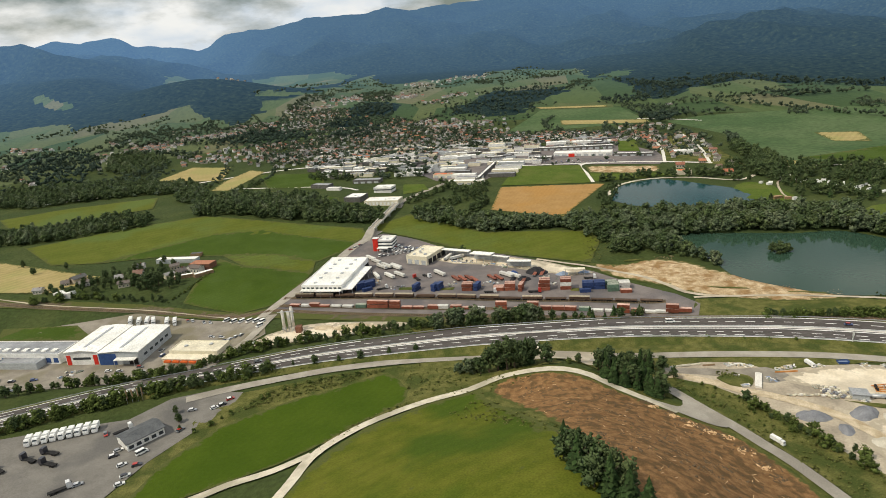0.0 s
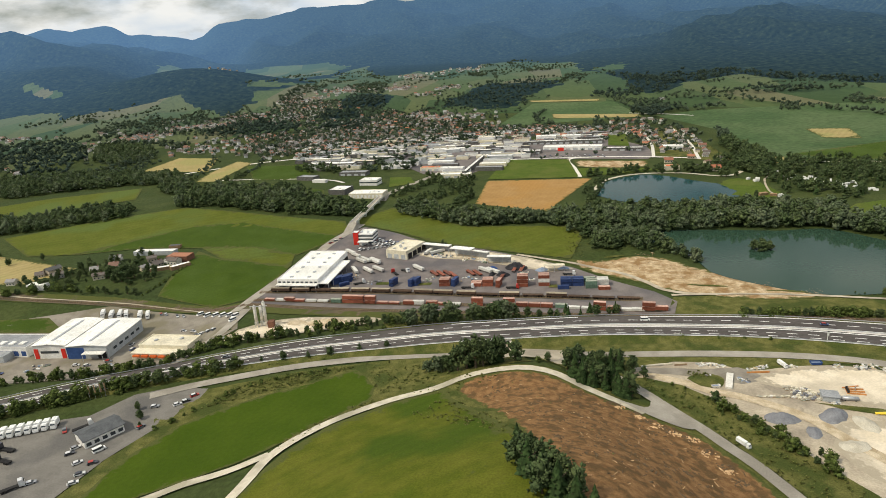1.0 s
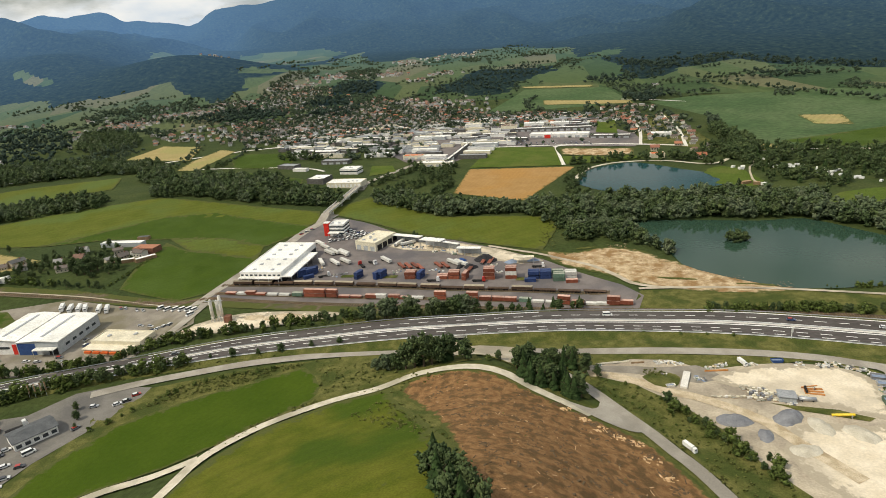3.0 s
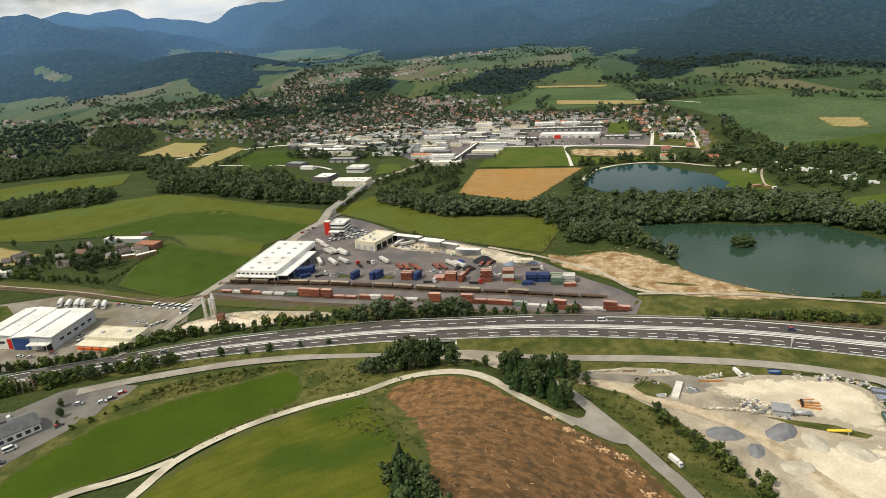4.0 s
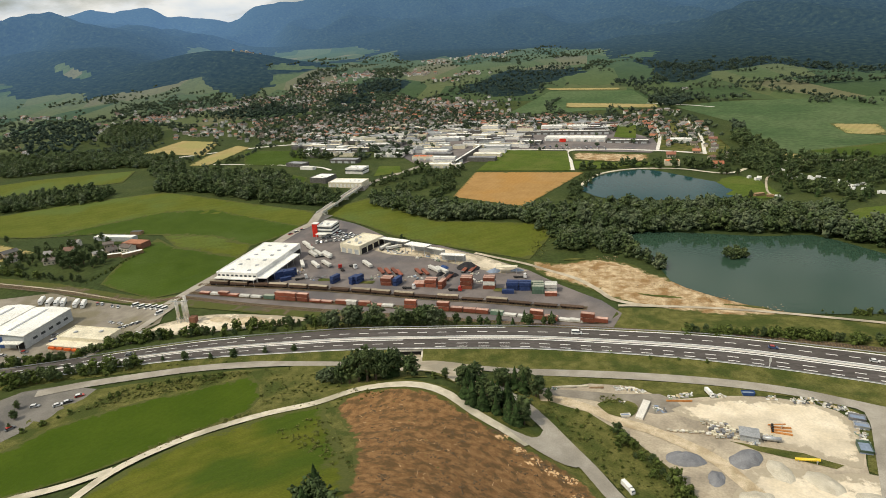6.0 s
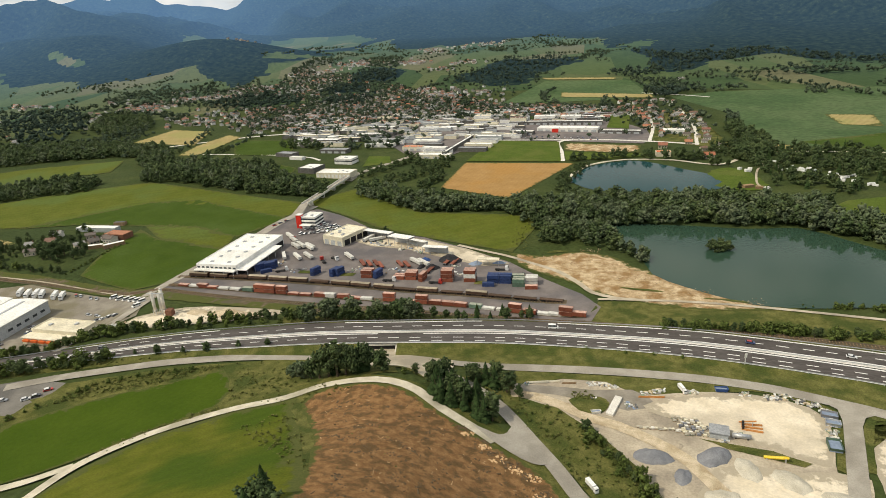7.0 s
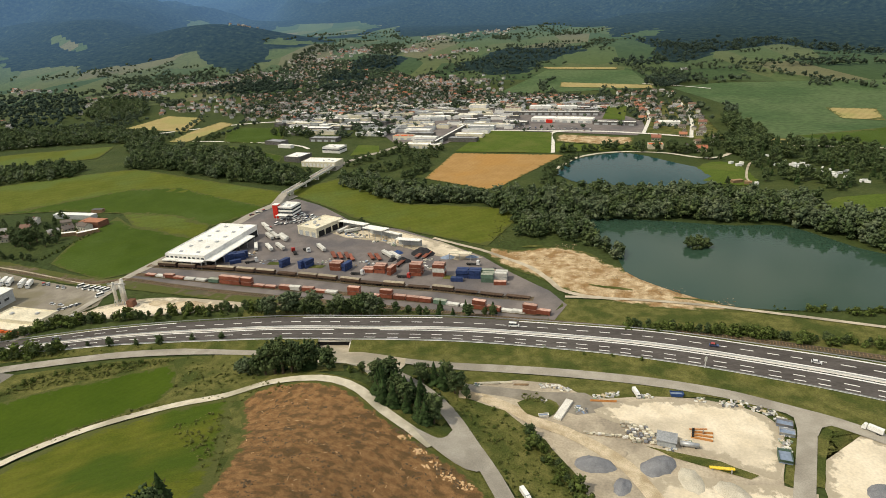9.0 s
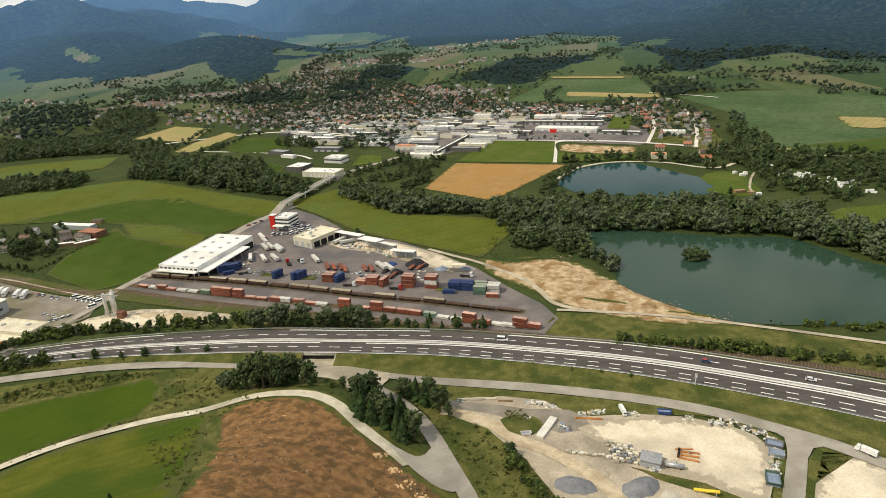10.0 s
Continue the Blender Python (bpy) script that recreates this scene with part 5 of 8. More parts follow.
wood_mass("camp_trees", "dark trees shading the camp site", a, "leaf", WOOD["broadleaf"])
wood_mass("camp_conifers", "dark conifers shading the camp site", b, "leaf_dark", WOOD["spruce"])

wood_mass("shore_shrubs", "low pale green shrubs at the tip of the sandy shore", fill([(203, 280.5), (214, 281), (228, 278.5), (246, 275.5), (246, 272.5), (226, 274.5), (208, 277.5)], 2.8, (0.7, 1.7), 64), "bush", WOOD["broadleaf"], "shrubs")
wood_mass("bank_shrubs", "low leafy shrubs on the bank beside the works", fill([(88, 203), (97, 201.5), (104, 194), (112, 183), (117, 171), (108, 165), (104.5, 160), (99, 172), (93, 186), (88, 196)], 4.4, (0.9, 2.3), 61), "bush", WOOD["broadleaf"], "shrubs")
thicket = fill([(-25, 522), (0, 530), (30, 556), (46, 596), (52, 640), (38, 640), (22, 600), (-8, 556)], 7.5, (4, 8), 62) + fill([(-160, 745), (-120, 735), (-95, 700), (-125, 705), (-165, 725)], 8, (6, 10), 63)
wood_mass("river_thicket", "green thicket between the depot and the wheat", thicket, "leaf", WOOD["broadleaf"])

TOWN = [(-235, 840), (-300, 1000), (-330, 1250), (-300, 1420), (-200, 1430), (-120, 1300), (-20, 1080), (100, 960), (190, 940), (250, 900), (335, 850), (330, 780), (300, 660), (262, 700), (240, 790), (60, 845), (-60, 845), (-130, 800)]
# open fields, with neither trees nor houses
OPEN = [[(-390, 752), (-268, 690), (-225, 690), (-222, 815), (-290, 860), (-362, 885)], [(-210, 690), (-205, 645), (-99, 565), (-60, 540), (160, 585), (290, 600), (230, 660), (140, 700), (60, 640), (-40, 660), (-125, 665), (-150, 765), (-235, 785)],
        [(325, 1025), (590, 905), (640, 800), (900, 900), (700, 560), (428, 543), (392, 624), (372, 790), (330, 960)], [(100, 955), (190, 1150), (330, 1170), (340, 960), (240, 915)], [(-890, 1330), (-680, 1260), (-600, 1105), (-790, 1160), (-910, 1240)],
        [(-690, 1283), (-715, 1365), (-560, 1405), (-470, 1357), (-505, 1250)], [(420, 1010), (640, 985), (800, 1100), (640, 1180), (520, 1230)], [(150, 1240), (330, 1200), (360, 1320), (240, 1420)], [(-460, 620), (-416, 662), (-325, 685), (-300, 616), (-418, 570)]]
DARK = [([(-731, 1022), (-699, 1061), (-621, 1068), (-517, 932), (-478, 792), (-525, 792)], 13), ([(-386, 1062), (-380, 1123), (-313, 1138), (-222, 1072), (-218, 1021), (-301, 1017)], 9), (TOWN_WOODS[0], 10), (TOWN_WOODS[1], 11)]
OPEN += [p for p in MEADOWS if max(q[1] for q in p) < 1700]


def is_open(x, y):
    return any(inside(x, y, p) for p in OPEN)


def in_wood(x, y):
    return any(inside(x, y, p) for p, g_ in DARK) or any(inside(x, y, p) for p in (HILL_WOOD, TONGUE_WOOD, FINGER_WOOD)) or (x > 400 and y > lerp_table(EDGE, x))


# far tree belts and copses
belt = []
for pts, gap, hs in (([(425, 1120), (500, 1080), (565, 985), (600, 900), (640, 815), (700, 740)], 9, (8, 13)), ([(330, 1010), (420, 985), (470, 1010)], 10, (8, 13)), ([(250, 940), (300, 905), (330, 860), (345, 790)], 10, (8, 13)),
                     ([(300, 580), (325, 610), (338, 660), (350, 720), (372, 780)], 5, (9, 15)), ([(318, 576), (345, 620), (352, 670), (345, 700)], 6, (8, 13)), ([(-283, 690), (-281, 740), (-285, 800), (-296, 855)], 9, (5, 9)), ([(-225, 690), (-214, 740), (-216, 790)], 10, (5, 8)),
                     ([(-230, 640), (-140, 610), (-110, 560), (-60, 520)], 7, (7, 11)), ([(165, 596), (205, 602), (250, 592), (280, 575)], 8, (7, 11)), ([(150, 470), (135, 500), (146, 530), (165, 575)], 6, (4, 8)),
                     ([(4, 640), (36, 560), (30, 510)], 8, (6, 9)), ([(10, 620), (-14, 590), (-30, 560)], 7, (5, 9)), ([(500, 1150), (600, 1110), (760, 1100)], 12, (9, 14)), ([(180, 930), (170, 1000), (195, 1060)], 9, (8, 12)),
                     ([(-760, 900), (-660, 920), (-560, 960)], 9, (8, 13)), ([(-620, 980), (-480, 1000), (-380, 960)], 8, (9, 15)), ([(-900, 1080), (-700, 1060), (-500, 1090), (-330, 1060)], 9, (9, 15))):
    r = random.Random(len(belt))
    for q in curve_points(pts, gap):
        for k in range(2):
            belt.append((q[0] + r.uniform(-6, 6), q[1] + r.uniform(-6, 6), r.uniform(*hs)))
r = random.Random(91)
for k in range(230):
    x, y, a = r.uniform(-1000, 800), r.uniform(1120, 2000), r.uniform(-0.6, 0.6) + (0 if r.random() < 0.7 else 1.5)
    if abs(x - 50) > 0.75 * y or in_wood(x, y) or inside(x, y, TOWN):
        continue
    for i in range(r.randint(3, 13)):
        x, y = x + 9 * math.cos(a) + r.uniform(-3, 3), y + 9 * math.sin(a) + r.uniform(-3, 3)
        if forest(x, y, ground_z(x, y)) < 0.5:
            belt.append((x, y, r.uniform(6, 12)))
wood_mass("field_hedges", "dark tree rows between the fields", [q for q in belt if q[1] < 720], "leaf", WOOD["broadleaf"])
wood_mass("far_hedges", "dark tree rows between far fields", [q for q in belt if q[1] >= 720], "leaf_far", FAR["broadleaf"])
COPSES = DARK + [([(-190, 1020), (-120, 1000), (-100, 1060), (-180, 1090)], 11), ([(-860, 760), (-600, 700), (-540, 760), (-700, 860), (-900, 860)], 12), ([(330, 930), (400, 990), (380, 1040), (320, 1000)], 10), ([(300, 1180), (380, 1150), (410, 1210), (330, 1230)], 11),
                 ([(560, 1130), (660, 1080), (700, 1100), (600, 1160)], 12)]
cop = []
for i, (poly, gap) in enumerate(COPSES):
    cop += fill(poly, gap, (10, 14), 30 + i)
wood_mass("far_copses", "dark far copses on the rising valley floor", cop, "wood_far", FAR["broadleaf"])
# edges of the great woods, where single trees still show
rim = fill(TONGUE_WOOD, 10, (9, 12), 50) + [q for q in fill(FINGER_WOOD, 10, (9, 13), 51) if q[1] < 1400]
r = random.Random(5)
for k in range(900):
    x = r.uniform(410, 1050)
    rim.append((x, lerp_table(EDGE, x) + r.random() ** 1.5 * 60, r.uniform(9, 13)))
a, b = split(rim, 0.6, 9)
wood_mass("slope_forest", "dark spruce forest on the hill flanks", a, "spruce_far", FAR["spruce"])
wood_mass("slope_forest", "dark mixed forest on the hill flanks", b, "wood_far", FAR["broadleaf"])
# single trees scattered over the populated slopes
r = random.Random(77)
loose = []
while len(loose) < 7200:
    x, y = r.uniform(-1000, 700), r.uniform(690, 1650)
    if abs(x - 50) > 0.8 * y or is_open(x, y) or in_wood(x, y) or y > 1250 and forest(x, y, ground_z(x, y)) > 0.6 or 0 < x < 255 and 560 < y < 700 or 0 < x < 255 and y < 850 and r.random() < 0.82:
        continue
    d = noise.noise(Vector((x * 0.011, y * 0.007, 9.0)))
    if 240 < x < 345 and 630 < y < 860 and r.random() < 0.6:
        continue
    town = inside(x, y, TOWN)
    if r.random() > (0.8 if town else 0.55 if d > 0.16 else 0.07) or x > 330 and d < 0.2 or y > 1350 and d < 0.2:
        continue
    loose.append((x, y, r.uniform(4.5, 8.5) if town else r.uniform(5, 11)))
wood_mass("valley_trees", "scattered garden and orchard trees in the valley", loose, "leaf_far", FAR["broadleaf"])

# trees that stand singly
G = "trees along the motorway"
for x, y, h, k in ((4, 224, 5, "willow"), (8.3, 221, 7, "willow"), (12.5, 218.5, 8, "broadleaf"), (16, 217.5, 12, "broadleaf"), (19.5, 217.5, 14, "broadleaf"), (23, 216, 15, "broadleaf"), (26, 216.5, 13, "broadleaf"), (29, 216.5, 12, "broadleaf"), (31, 219, 13, "spruce"), (32.8, 218, 12, "broadleaf"), (21, 220, 11, "spruce"), (25, 220.5, 12, "broadleaf"), (11, 222, 7, "broadleaf"), (39, 217.3, 9, "broadleaf"), (39.8, 218, 7, "spruce"), (51, 215, 4.5, "broadleaf"), (47, 214.6, 2.5, "bush")):
    tree(x, y, h, k, "beside the service lane", G)
r = random.Random(31)
CLUMP = [(53.2, 206.5), (58, 201.8), (62.8, 198), (67.8, 195.1), (73.8, 192.3), (78.8, 191.6), (78.8, 196.2), (72.6, 202.9), (67.6, 207.6), (61.8, 211.1)]
for x, y, h in fill(CLUMP, 3.3, (8, 12), 33):
    tree(x, y, h * (0.8 if x > 74 else 1.0), "spruce" if r.random() < 0.55 else "broadleaf", "in the clump between track and lane", "clump between track and lane")
for x, y, h in ((71.6, 215.9, 8), (75.6, 215.6, 10), (78.6, 213.8, 10), (82.7, 211.7, 9), (86.7, 209.4, 6), (69.7, 219.8, 6), (79.7, 219.3, 8), (84.7, 216.1, 7)):
    tree(x, y, h, "spruce" if h > 9 else "broadleaf", "beside the gravel works", "clump between track and lane")
for x, y, h in ((29, 131, 10), (31, 125, 9), (30, 120, 11), (33, 116, 10), (35, 110, 11), (38, 106, 10), (33, 122, 8), (37, 114, 9), (41, 103, 10), (36, 120, 7), (32, 112, 9), (28, 126, 7), (39, 110, 8)):
    tree(x, y, h, "spruce" if h > 9 else "broadleaf", "at the edge of the cleared slope", "clump on the knoll")
scatter_along([(-150, 256), (-132, 263), (-114, 265), (-94, 265), (-84, 270), (-68, 274), (-51, 281), (-28, 284), (-8, 285)], 2.3, (3.2, 6.2), ["broadleaf", "bush", "broadleaf"], "behind the motorway", G, 1.5, 3)
scatter_along([(-60, 272), (-40, 277), (-20, 279)], 4.0, (2, 4), ["broadleaf", "bush"], "between motorway and railway", G, 2.0, 34)
scatter_along([(-6, 281), (10, 280), (28, 279), (46, 279)], 2.8, (7.0, 11.5), ["broadleaf", "willow", "broadleaf"], "between motorway and railway", G, 2.0, 4)
scatter_along([(52, 279), (62, 278), (72, 277), (86, 276), (96, 275)], 8.0, (4, 7.5), ["broadleaf", "spruce"], "between motorway and railway", G, 1.5, 5)
scatter_along([(-190, 204), (-160, 216), (-130, 229), (-104, 236), (-80, 243)], 1.7, (3.5, 7.0), ["broadleaf", "bush"], "on the motorway bank", G, 2.0, 6)
scatter_along([(-200, 238), (-176, 244), (-156, 252), (-140, 258)], 3.0, (3.5, 7.5), ["broadleaf", "bush"], "beside the business park", G, 2.0, 7)
scatter_along([(-70, 246), (-40, 249), (-15, 250)], 10.0, (3, 5.5), ["broadleaf"], "on the motorway bank", G, 1.0, 8)
scatter_along([(150, 262), (172, 259), (190, 256), (210, 251), (240, 246), (300, 222)], 1.5, (2.6, 5.2), ["bush", "bush", "broadleaf"], "along the shore track", G, 2.0, 9)
scatter_along([(226, 277), (240, 274), (262, 272), (300, 262)], 2.4, (2.0, 4.0), ["bush"], "on the lake shore", "bushes by the lake", 2.0, 10)
scatter_along([(107, 192), (110, 184), (113, 178), (115, 172), (118, 168), (126, 152)], 1.7, (2.5, 5.2), ["bush", "broadleaf"], "on the bank of the gravel works", "bushes by the gravel works", 2.5, 11)
scatter_along([(95.9, 203.5), (104, 194), (108, 184)], 5, (1.0, 2.0), ["bush"], "on the bank of the gravel works", "bushes by the gravel works", 3.0, 12)
scatter_along([(-96, 197), (-88, 206), (-78, 218), (-60, 229), (-40, 233)], 5.0, (1.2, 2.6), ["bush"], "at the edge of the maize field", "hedge by the truck park", 1.5, 13)
scatter_along([(100, 252), (130, 240), (150, 236)], 16, (1.5, 2.6), ["bush"], "on the motorway bank", G, 2.0, 14)
for x, y, h in ((-207, 381, 9), (-212, 386, 8), (-232, 404, 8), (-228, 372, 6), (-246, 371, 6), (-205, 424, 7), (-240, 378, 6), (-218, 392, 7), (-255, 372, 6), (-190, 368, 5), (-200, 372, 6), (-262, 380, 6), (-235, 366, 5), (-300, 420, 6), (-280, 428, 6), (-320, 440, 7)):
    tree(x, y, h, "broadleaf", "around the farmstead", "trees round the farm")
FARM = [(-262, 362), (-222, 372), (-180, 362), (-168, 372), (-182, 392), (-200, 424), (-236, 408), (-262, 384)]
for x, y, h in fill(FARM, 7.8, (3.5, 7.5), 44):
    tree(x, y, h, "broadleaf", "in the farm gardens", "trees round the farm")
for x, y, h in ((72, 283.5, 6.5), (83.5, 281.5, 7), (95.5, 279, 7)):
    tree(x, y, h, "spruce", "between motorway and railway", G)
for x, y, h in ((12, 404, 7), (14, 402, 6), (-110, 213, 4), (-106, 206, 4.5), (-103, 200, 3)):
    tree(x, y, h, "broadleaf", "at the edge of the yard", "yard trees")

# ---- buildings ----
def windows_on(parent, w, d, z0, z1, cols, sides="s", name="window", width=None, mat="glass"):
    """A row of panes set in a wall; s, n, e, w name the sides in the building's own axes."""
    for side in sides:
        span = w if side in "sn" else d
        pitch = span / cols
        ww = width or pitch * 0.62
        for i in range(cols):
            c = -span / 2 + pitch * (i + 0.5)
            g = Geo()
            if side == "s":
                g.box(c - ww / 2, -d / 2 - 0.05, z0, c + ww / 2, -d / 2 + 0.1, z1)
            elif side == "n":
                g.box(c - ww / 2, d / 2 - 0.1, z0, c + ww / 2, d / 2 + 0.05, z1)
            elif side == "e":
                g.box(w / 2 - 0.1, c - ww / 2, z0, w / 2 + 0.05, c + ww / 2, z1)
            else:
                g.box(-w / 2 - 0.05, c - ww / 2, z0, -w / 2 + 0.1, c + ww / 2, z1)
            part(name, g, mat, parent)


def flat_hall(name, label, x, y, turn, w, d, h, wall, roof, category="hall", parapet=0.5, z=None, group="", vents=0, gates=0, gate_sides="s", strip=False):
    """A flat-roofed hall with a parapet, roof vents and gates."""
    ob = thing(name, label, category, x, y, turn, z, group)
    part("wall", Geo().box(-w / 2, -d / 2, -1.0, w / 2, d / 2, h), wall, ob)
    part("roof", Geo().box(-w / 2 + 0.3, -d / 2 + 0.3, h - 0.2, w / 2 - 0.3, d / 2 - 0.3, h + 0.12), roof, ob)
    g = Geo()
    for x0, y0, x1, y1 in ((-w / 2 - 0.05, -d / 2 - 0.05, w / 2 + 0.05, -d / 2 + 0.3), (-w / 2 - 0.05, d / 2 - 0.3, w / 2 + 0.05, d / 2 + 0.05), (-w / 2 - 0.05, -d / 2 + 0.3, -w / 2 + 0.3, d / 2 - 0.3), (w / 2 - 0.3, -d / 2 + 0.3, w / 2 + 0.05, d / 2 - 0.3)):
        g.box(x0, y0, h - 0.25, x1, y1, h + parapet)
    part("parapet", g, wall, ob)
    rr = random.Random(int(x * 3 + y))
    for i in range(vents):
        vx, vy = rr.uniform(-w * 0.38, w * 0.38), rr.uniform(-d * 0.42, d * 0.42)
        part("roof_vent", Geo().box(vx - 0.7, vy - 0.9, h, vx + 0.7, vy + 0.9, h + 0.7), "steel", ob, "metal roof vent")
    if gates:
        windows_on(ob, w, d, 0.0, min(3.6, h * 0.6), gates, gate_sides, "gate", None, "grey_wall")
    if strip:
        windows_on(ob, w, d, h * 0.62, h * 0.62 + 1.1, 6, "se")
    return ob


# logistics warehouse
wh = flat_hall("warehouse", "long white logistics warehouse with a flat pale roof", -69.5, 367, -11.0, 25.5, 53.5, 7.0, "white_wall", "white_roof", "warehouse", vents=0)
for i in range(2):
    for j in range(6):
        vx, vy = -5.5 + 11 * i, -22 + 8.6 * j
        part("skylight", Geo().box(vx - 0.9, vy - 0.9, 7.0, vx + 0.9, vy + 0.9, 7.6), "grey_wall", wh, "small roof light")
# dark sheets on the closed walls paint the shade of the loading bays
part("recess", Geo().box(-12.2, -26.9, 0.0, 12.2, -26.7, 3.4), "dark", wh, "dark panels painted as shaded loading bays")
part("recess", Geo().box(12.7, -26.0, 0.0, 12.9, 26.0, 4.2), "dark", wh, "dark panels painted as shaded loading bays")
windows_on(wh, 25.5, 53.5, 5.1, 6.1, 9, "s")
canopy = part("canopy", Geo().box(12.8, -27, 4.6, 19.0, 14, 5.1), "white_roof", wh, "white loading canopy")
for j in range(6):
    part("canopy_post", Geo().box(18.5, -26 + 7.8 * j, -0.5, 18.8, -25.7 + 7.8 * j, 4.6), "steel", canopy)
part("canopy", Geo().box(-12.7, -30, 4.4, 12.7, -26.8, 4.9), "white_roof", wh, "white loading canopy")
for i in range(5):
    part("canopy_post", Geo().box(-12.4 + 6.1 * i, -29.8, -0.5, -12.1 + 6.1 * i, -29.5, 4.4), "steel", wh)

# office with red tower
off = flat_hall("office_building", "white three-storey office with dark window bands", -41.5, 425, -12, 10.5, 12, 7.6, "white_wall", "white_roof", "office", vents=2)
for zz in (1.0, 3.4, 5.8):
    part("window_band", Geo().box(-5.3, -6.05, zz, 5.3, 6.05, zz + 1.1), "glass", off, "dark band of windows")
tower = part("stair_tower", Geo().box(-9.0, -6.5, -0.5, -5.4, -2.6, 9.0), "red_wall", off, "tall red stair tower")
part("tower_cap", Geo().box(-9.15, -6.65, 9.0, -5.25, -2.45, 9.3), "white_wall", tower)
part("forecourt_roof", Geo().box(-5, -10.5, 2.8, 3, -6.6, 3.1), "white_roof", off, "low flat entrance roof")
for px in (-4.7, 2.6):
    part("canopy_post", Geo().box(px, -10.3, -0.5, px + 0.25, -10.05, 2.8), "steel", off)

shop = flat_hall("workshop", "cream workshop with a flat gravel roof and open bays", -13.5, 399, -29, 16, 24, 5.6, "cream_wall", "cream_roof", "workshop", vents=6, gates=3, gate_sides="s")
# dark panels on the solid wall, painted shade in place of open bays
for j in range(4):
    part("bay", Geo().box(7.9, -10 + 6 * j, 0.0, 8.1, -5.2 + 6 * j, 3.8), "dark", shop, "dark panel painted as an open bay")


def open_shed(label, x, y, turn, w, d, h, roof, back=True):
    ob = thing("open_shed", label, "shed", x, y, turn)
    g = Geo()
    g.add([(-w / 2, -d / 2, h), (w / 2, -d / 2, h), (w / 2, d / 2, h - 0.6), (-w / 2, d / 2, h - 0.6), (-w / 2, -d / 2, h + 0.3), (w / 2, -d / 2, h + 0.3), (w / 2, d / 2, h - 0.3), (-w / 2, d / 2, h - 0.3)],
          [(3, 2, 1, 0), (4, 5, 6, 7), (0, 1, 5, 4), (1, 2, 6, 5), (2, 3, 7, 6), (3, 0, 4, 7)])
    part("roof", g, roof, ob)
    if back:
        part("back_wall", Geo().box(-w / 2 + 0.2, d / 2 - 0.5, -0.5, w / 2 - 0.2, d / 2 - 0.25, h - 0.6), "grey_wall", ob)
    n = max(2, int(w / 5))
    for i in range(n + 1):
        px = -w / 2 + 0.3 + (w - 0.6) * i / n
        part("post", Geo().box(px - 0.12, -d / 2 + 0.3, -0.5, px + 0.12, -d / 2 + 0.54, h), "steel", ob)
    return ob


open_shed("long low open shed with a thin pale roof", 7, 400, -27, 22, 6, 5, "white_roof")
open_shed("white-roofed open machine shed", 24.5, 385, -28, 15, 8, 6, "white_roof")
open_shed("narrow pale-roofed open shed", 36, 379, -33, 12, 4, 5, "white_roof")
open_shed("flat white-roofed open shed", 47, 367, -14, 15, 5.5, 5, "white_roof")


def heap(name, label, category, x, y, turn, w, d, h, mat, seed=0, group=""):
    """An uneven mound."""
    ob = thing(name, label, category, x, y, turn, None, group)
    rr = random.Random(seed + int(x))
    g = Geo()
    n, rings = 18, 6
    vs = [(0, 0, h)]
    for k in range(1, rings + 1):
        q = k / rings
        for i in range(n):
            a = 2 * math.pi * i / n
            j = 1 + 0.25 * noise.noise(Vector((math.cos(a) * 2 + seed, math.sin(a) * 2, k * 0.3)))
            zz = h * (1 - q ** 1.3) * (1 + 0.35 * noise.noise(Vector((math.cos(a) * q * 3, math.sin(a) * q * 3, seed + 0.5)))) - (0.3 if k == rings else 0)
            vs.append((w / 2 * q * j * math.cos(a), d / 2 * q * j * math.sin(a), zz))
    fs = [(0, 1 + i, 1 + (i + 1) % n) for i in range(n)]
    for k in range(rings - 1):
        b = 1 + k * n
        fs += [(b + i, b + n + i, b + n + (i + 1) % n, b + (i + 1) % n) for i in range(n)]
    part("mound", g.add(vs, fs), mat, ob, "", True)
    return ob


heap("covered_pile", "large pile under black tarpaulin", "pile", 56, 356, -14, 16, 11, 4.0, "coal", 1)
heap("covered_pile", "pile under black tarpaulin", "pile", 47, 344.5, -14, 9, 7, 2.6, "coal", 2)
heap("covered_pile", "small pile under a blue tarpaulin", "pile", 42, 357, -14, 7, 5, 2.2, "blue_wall", 7)
heap("covered_pile", "low dark pile under black tarpaulin", "pile", 40.5, 346, 60, 7, 4, 2.0, "coal", 8)
open_shed("low shed with a pale yellow roof", 78, 346.5, -8, 12, 5, 4.2, "cream_roof", False)
heap("scrap_heap", "dark heap of scrap metal", "scrap heap", 71, 349, 0, 9, 6, 2.0, "scrap", 3)
heap("scrap_heap", "low heap of mixed scrap", "scrap heap", 84, 349, 0, 10, 4, 1.6, "scrap", 4)
heap("sand_heap", "long pale heap of sand", "sand heap", -46, 290, -8, 34, 9, 3.0, "loose_sand", 5)
heap("sand_heap", "pale sand heap beside the silos", "sand heap", -66, 294, -8, 14, 8, 1.6, "loose_sand", 6)
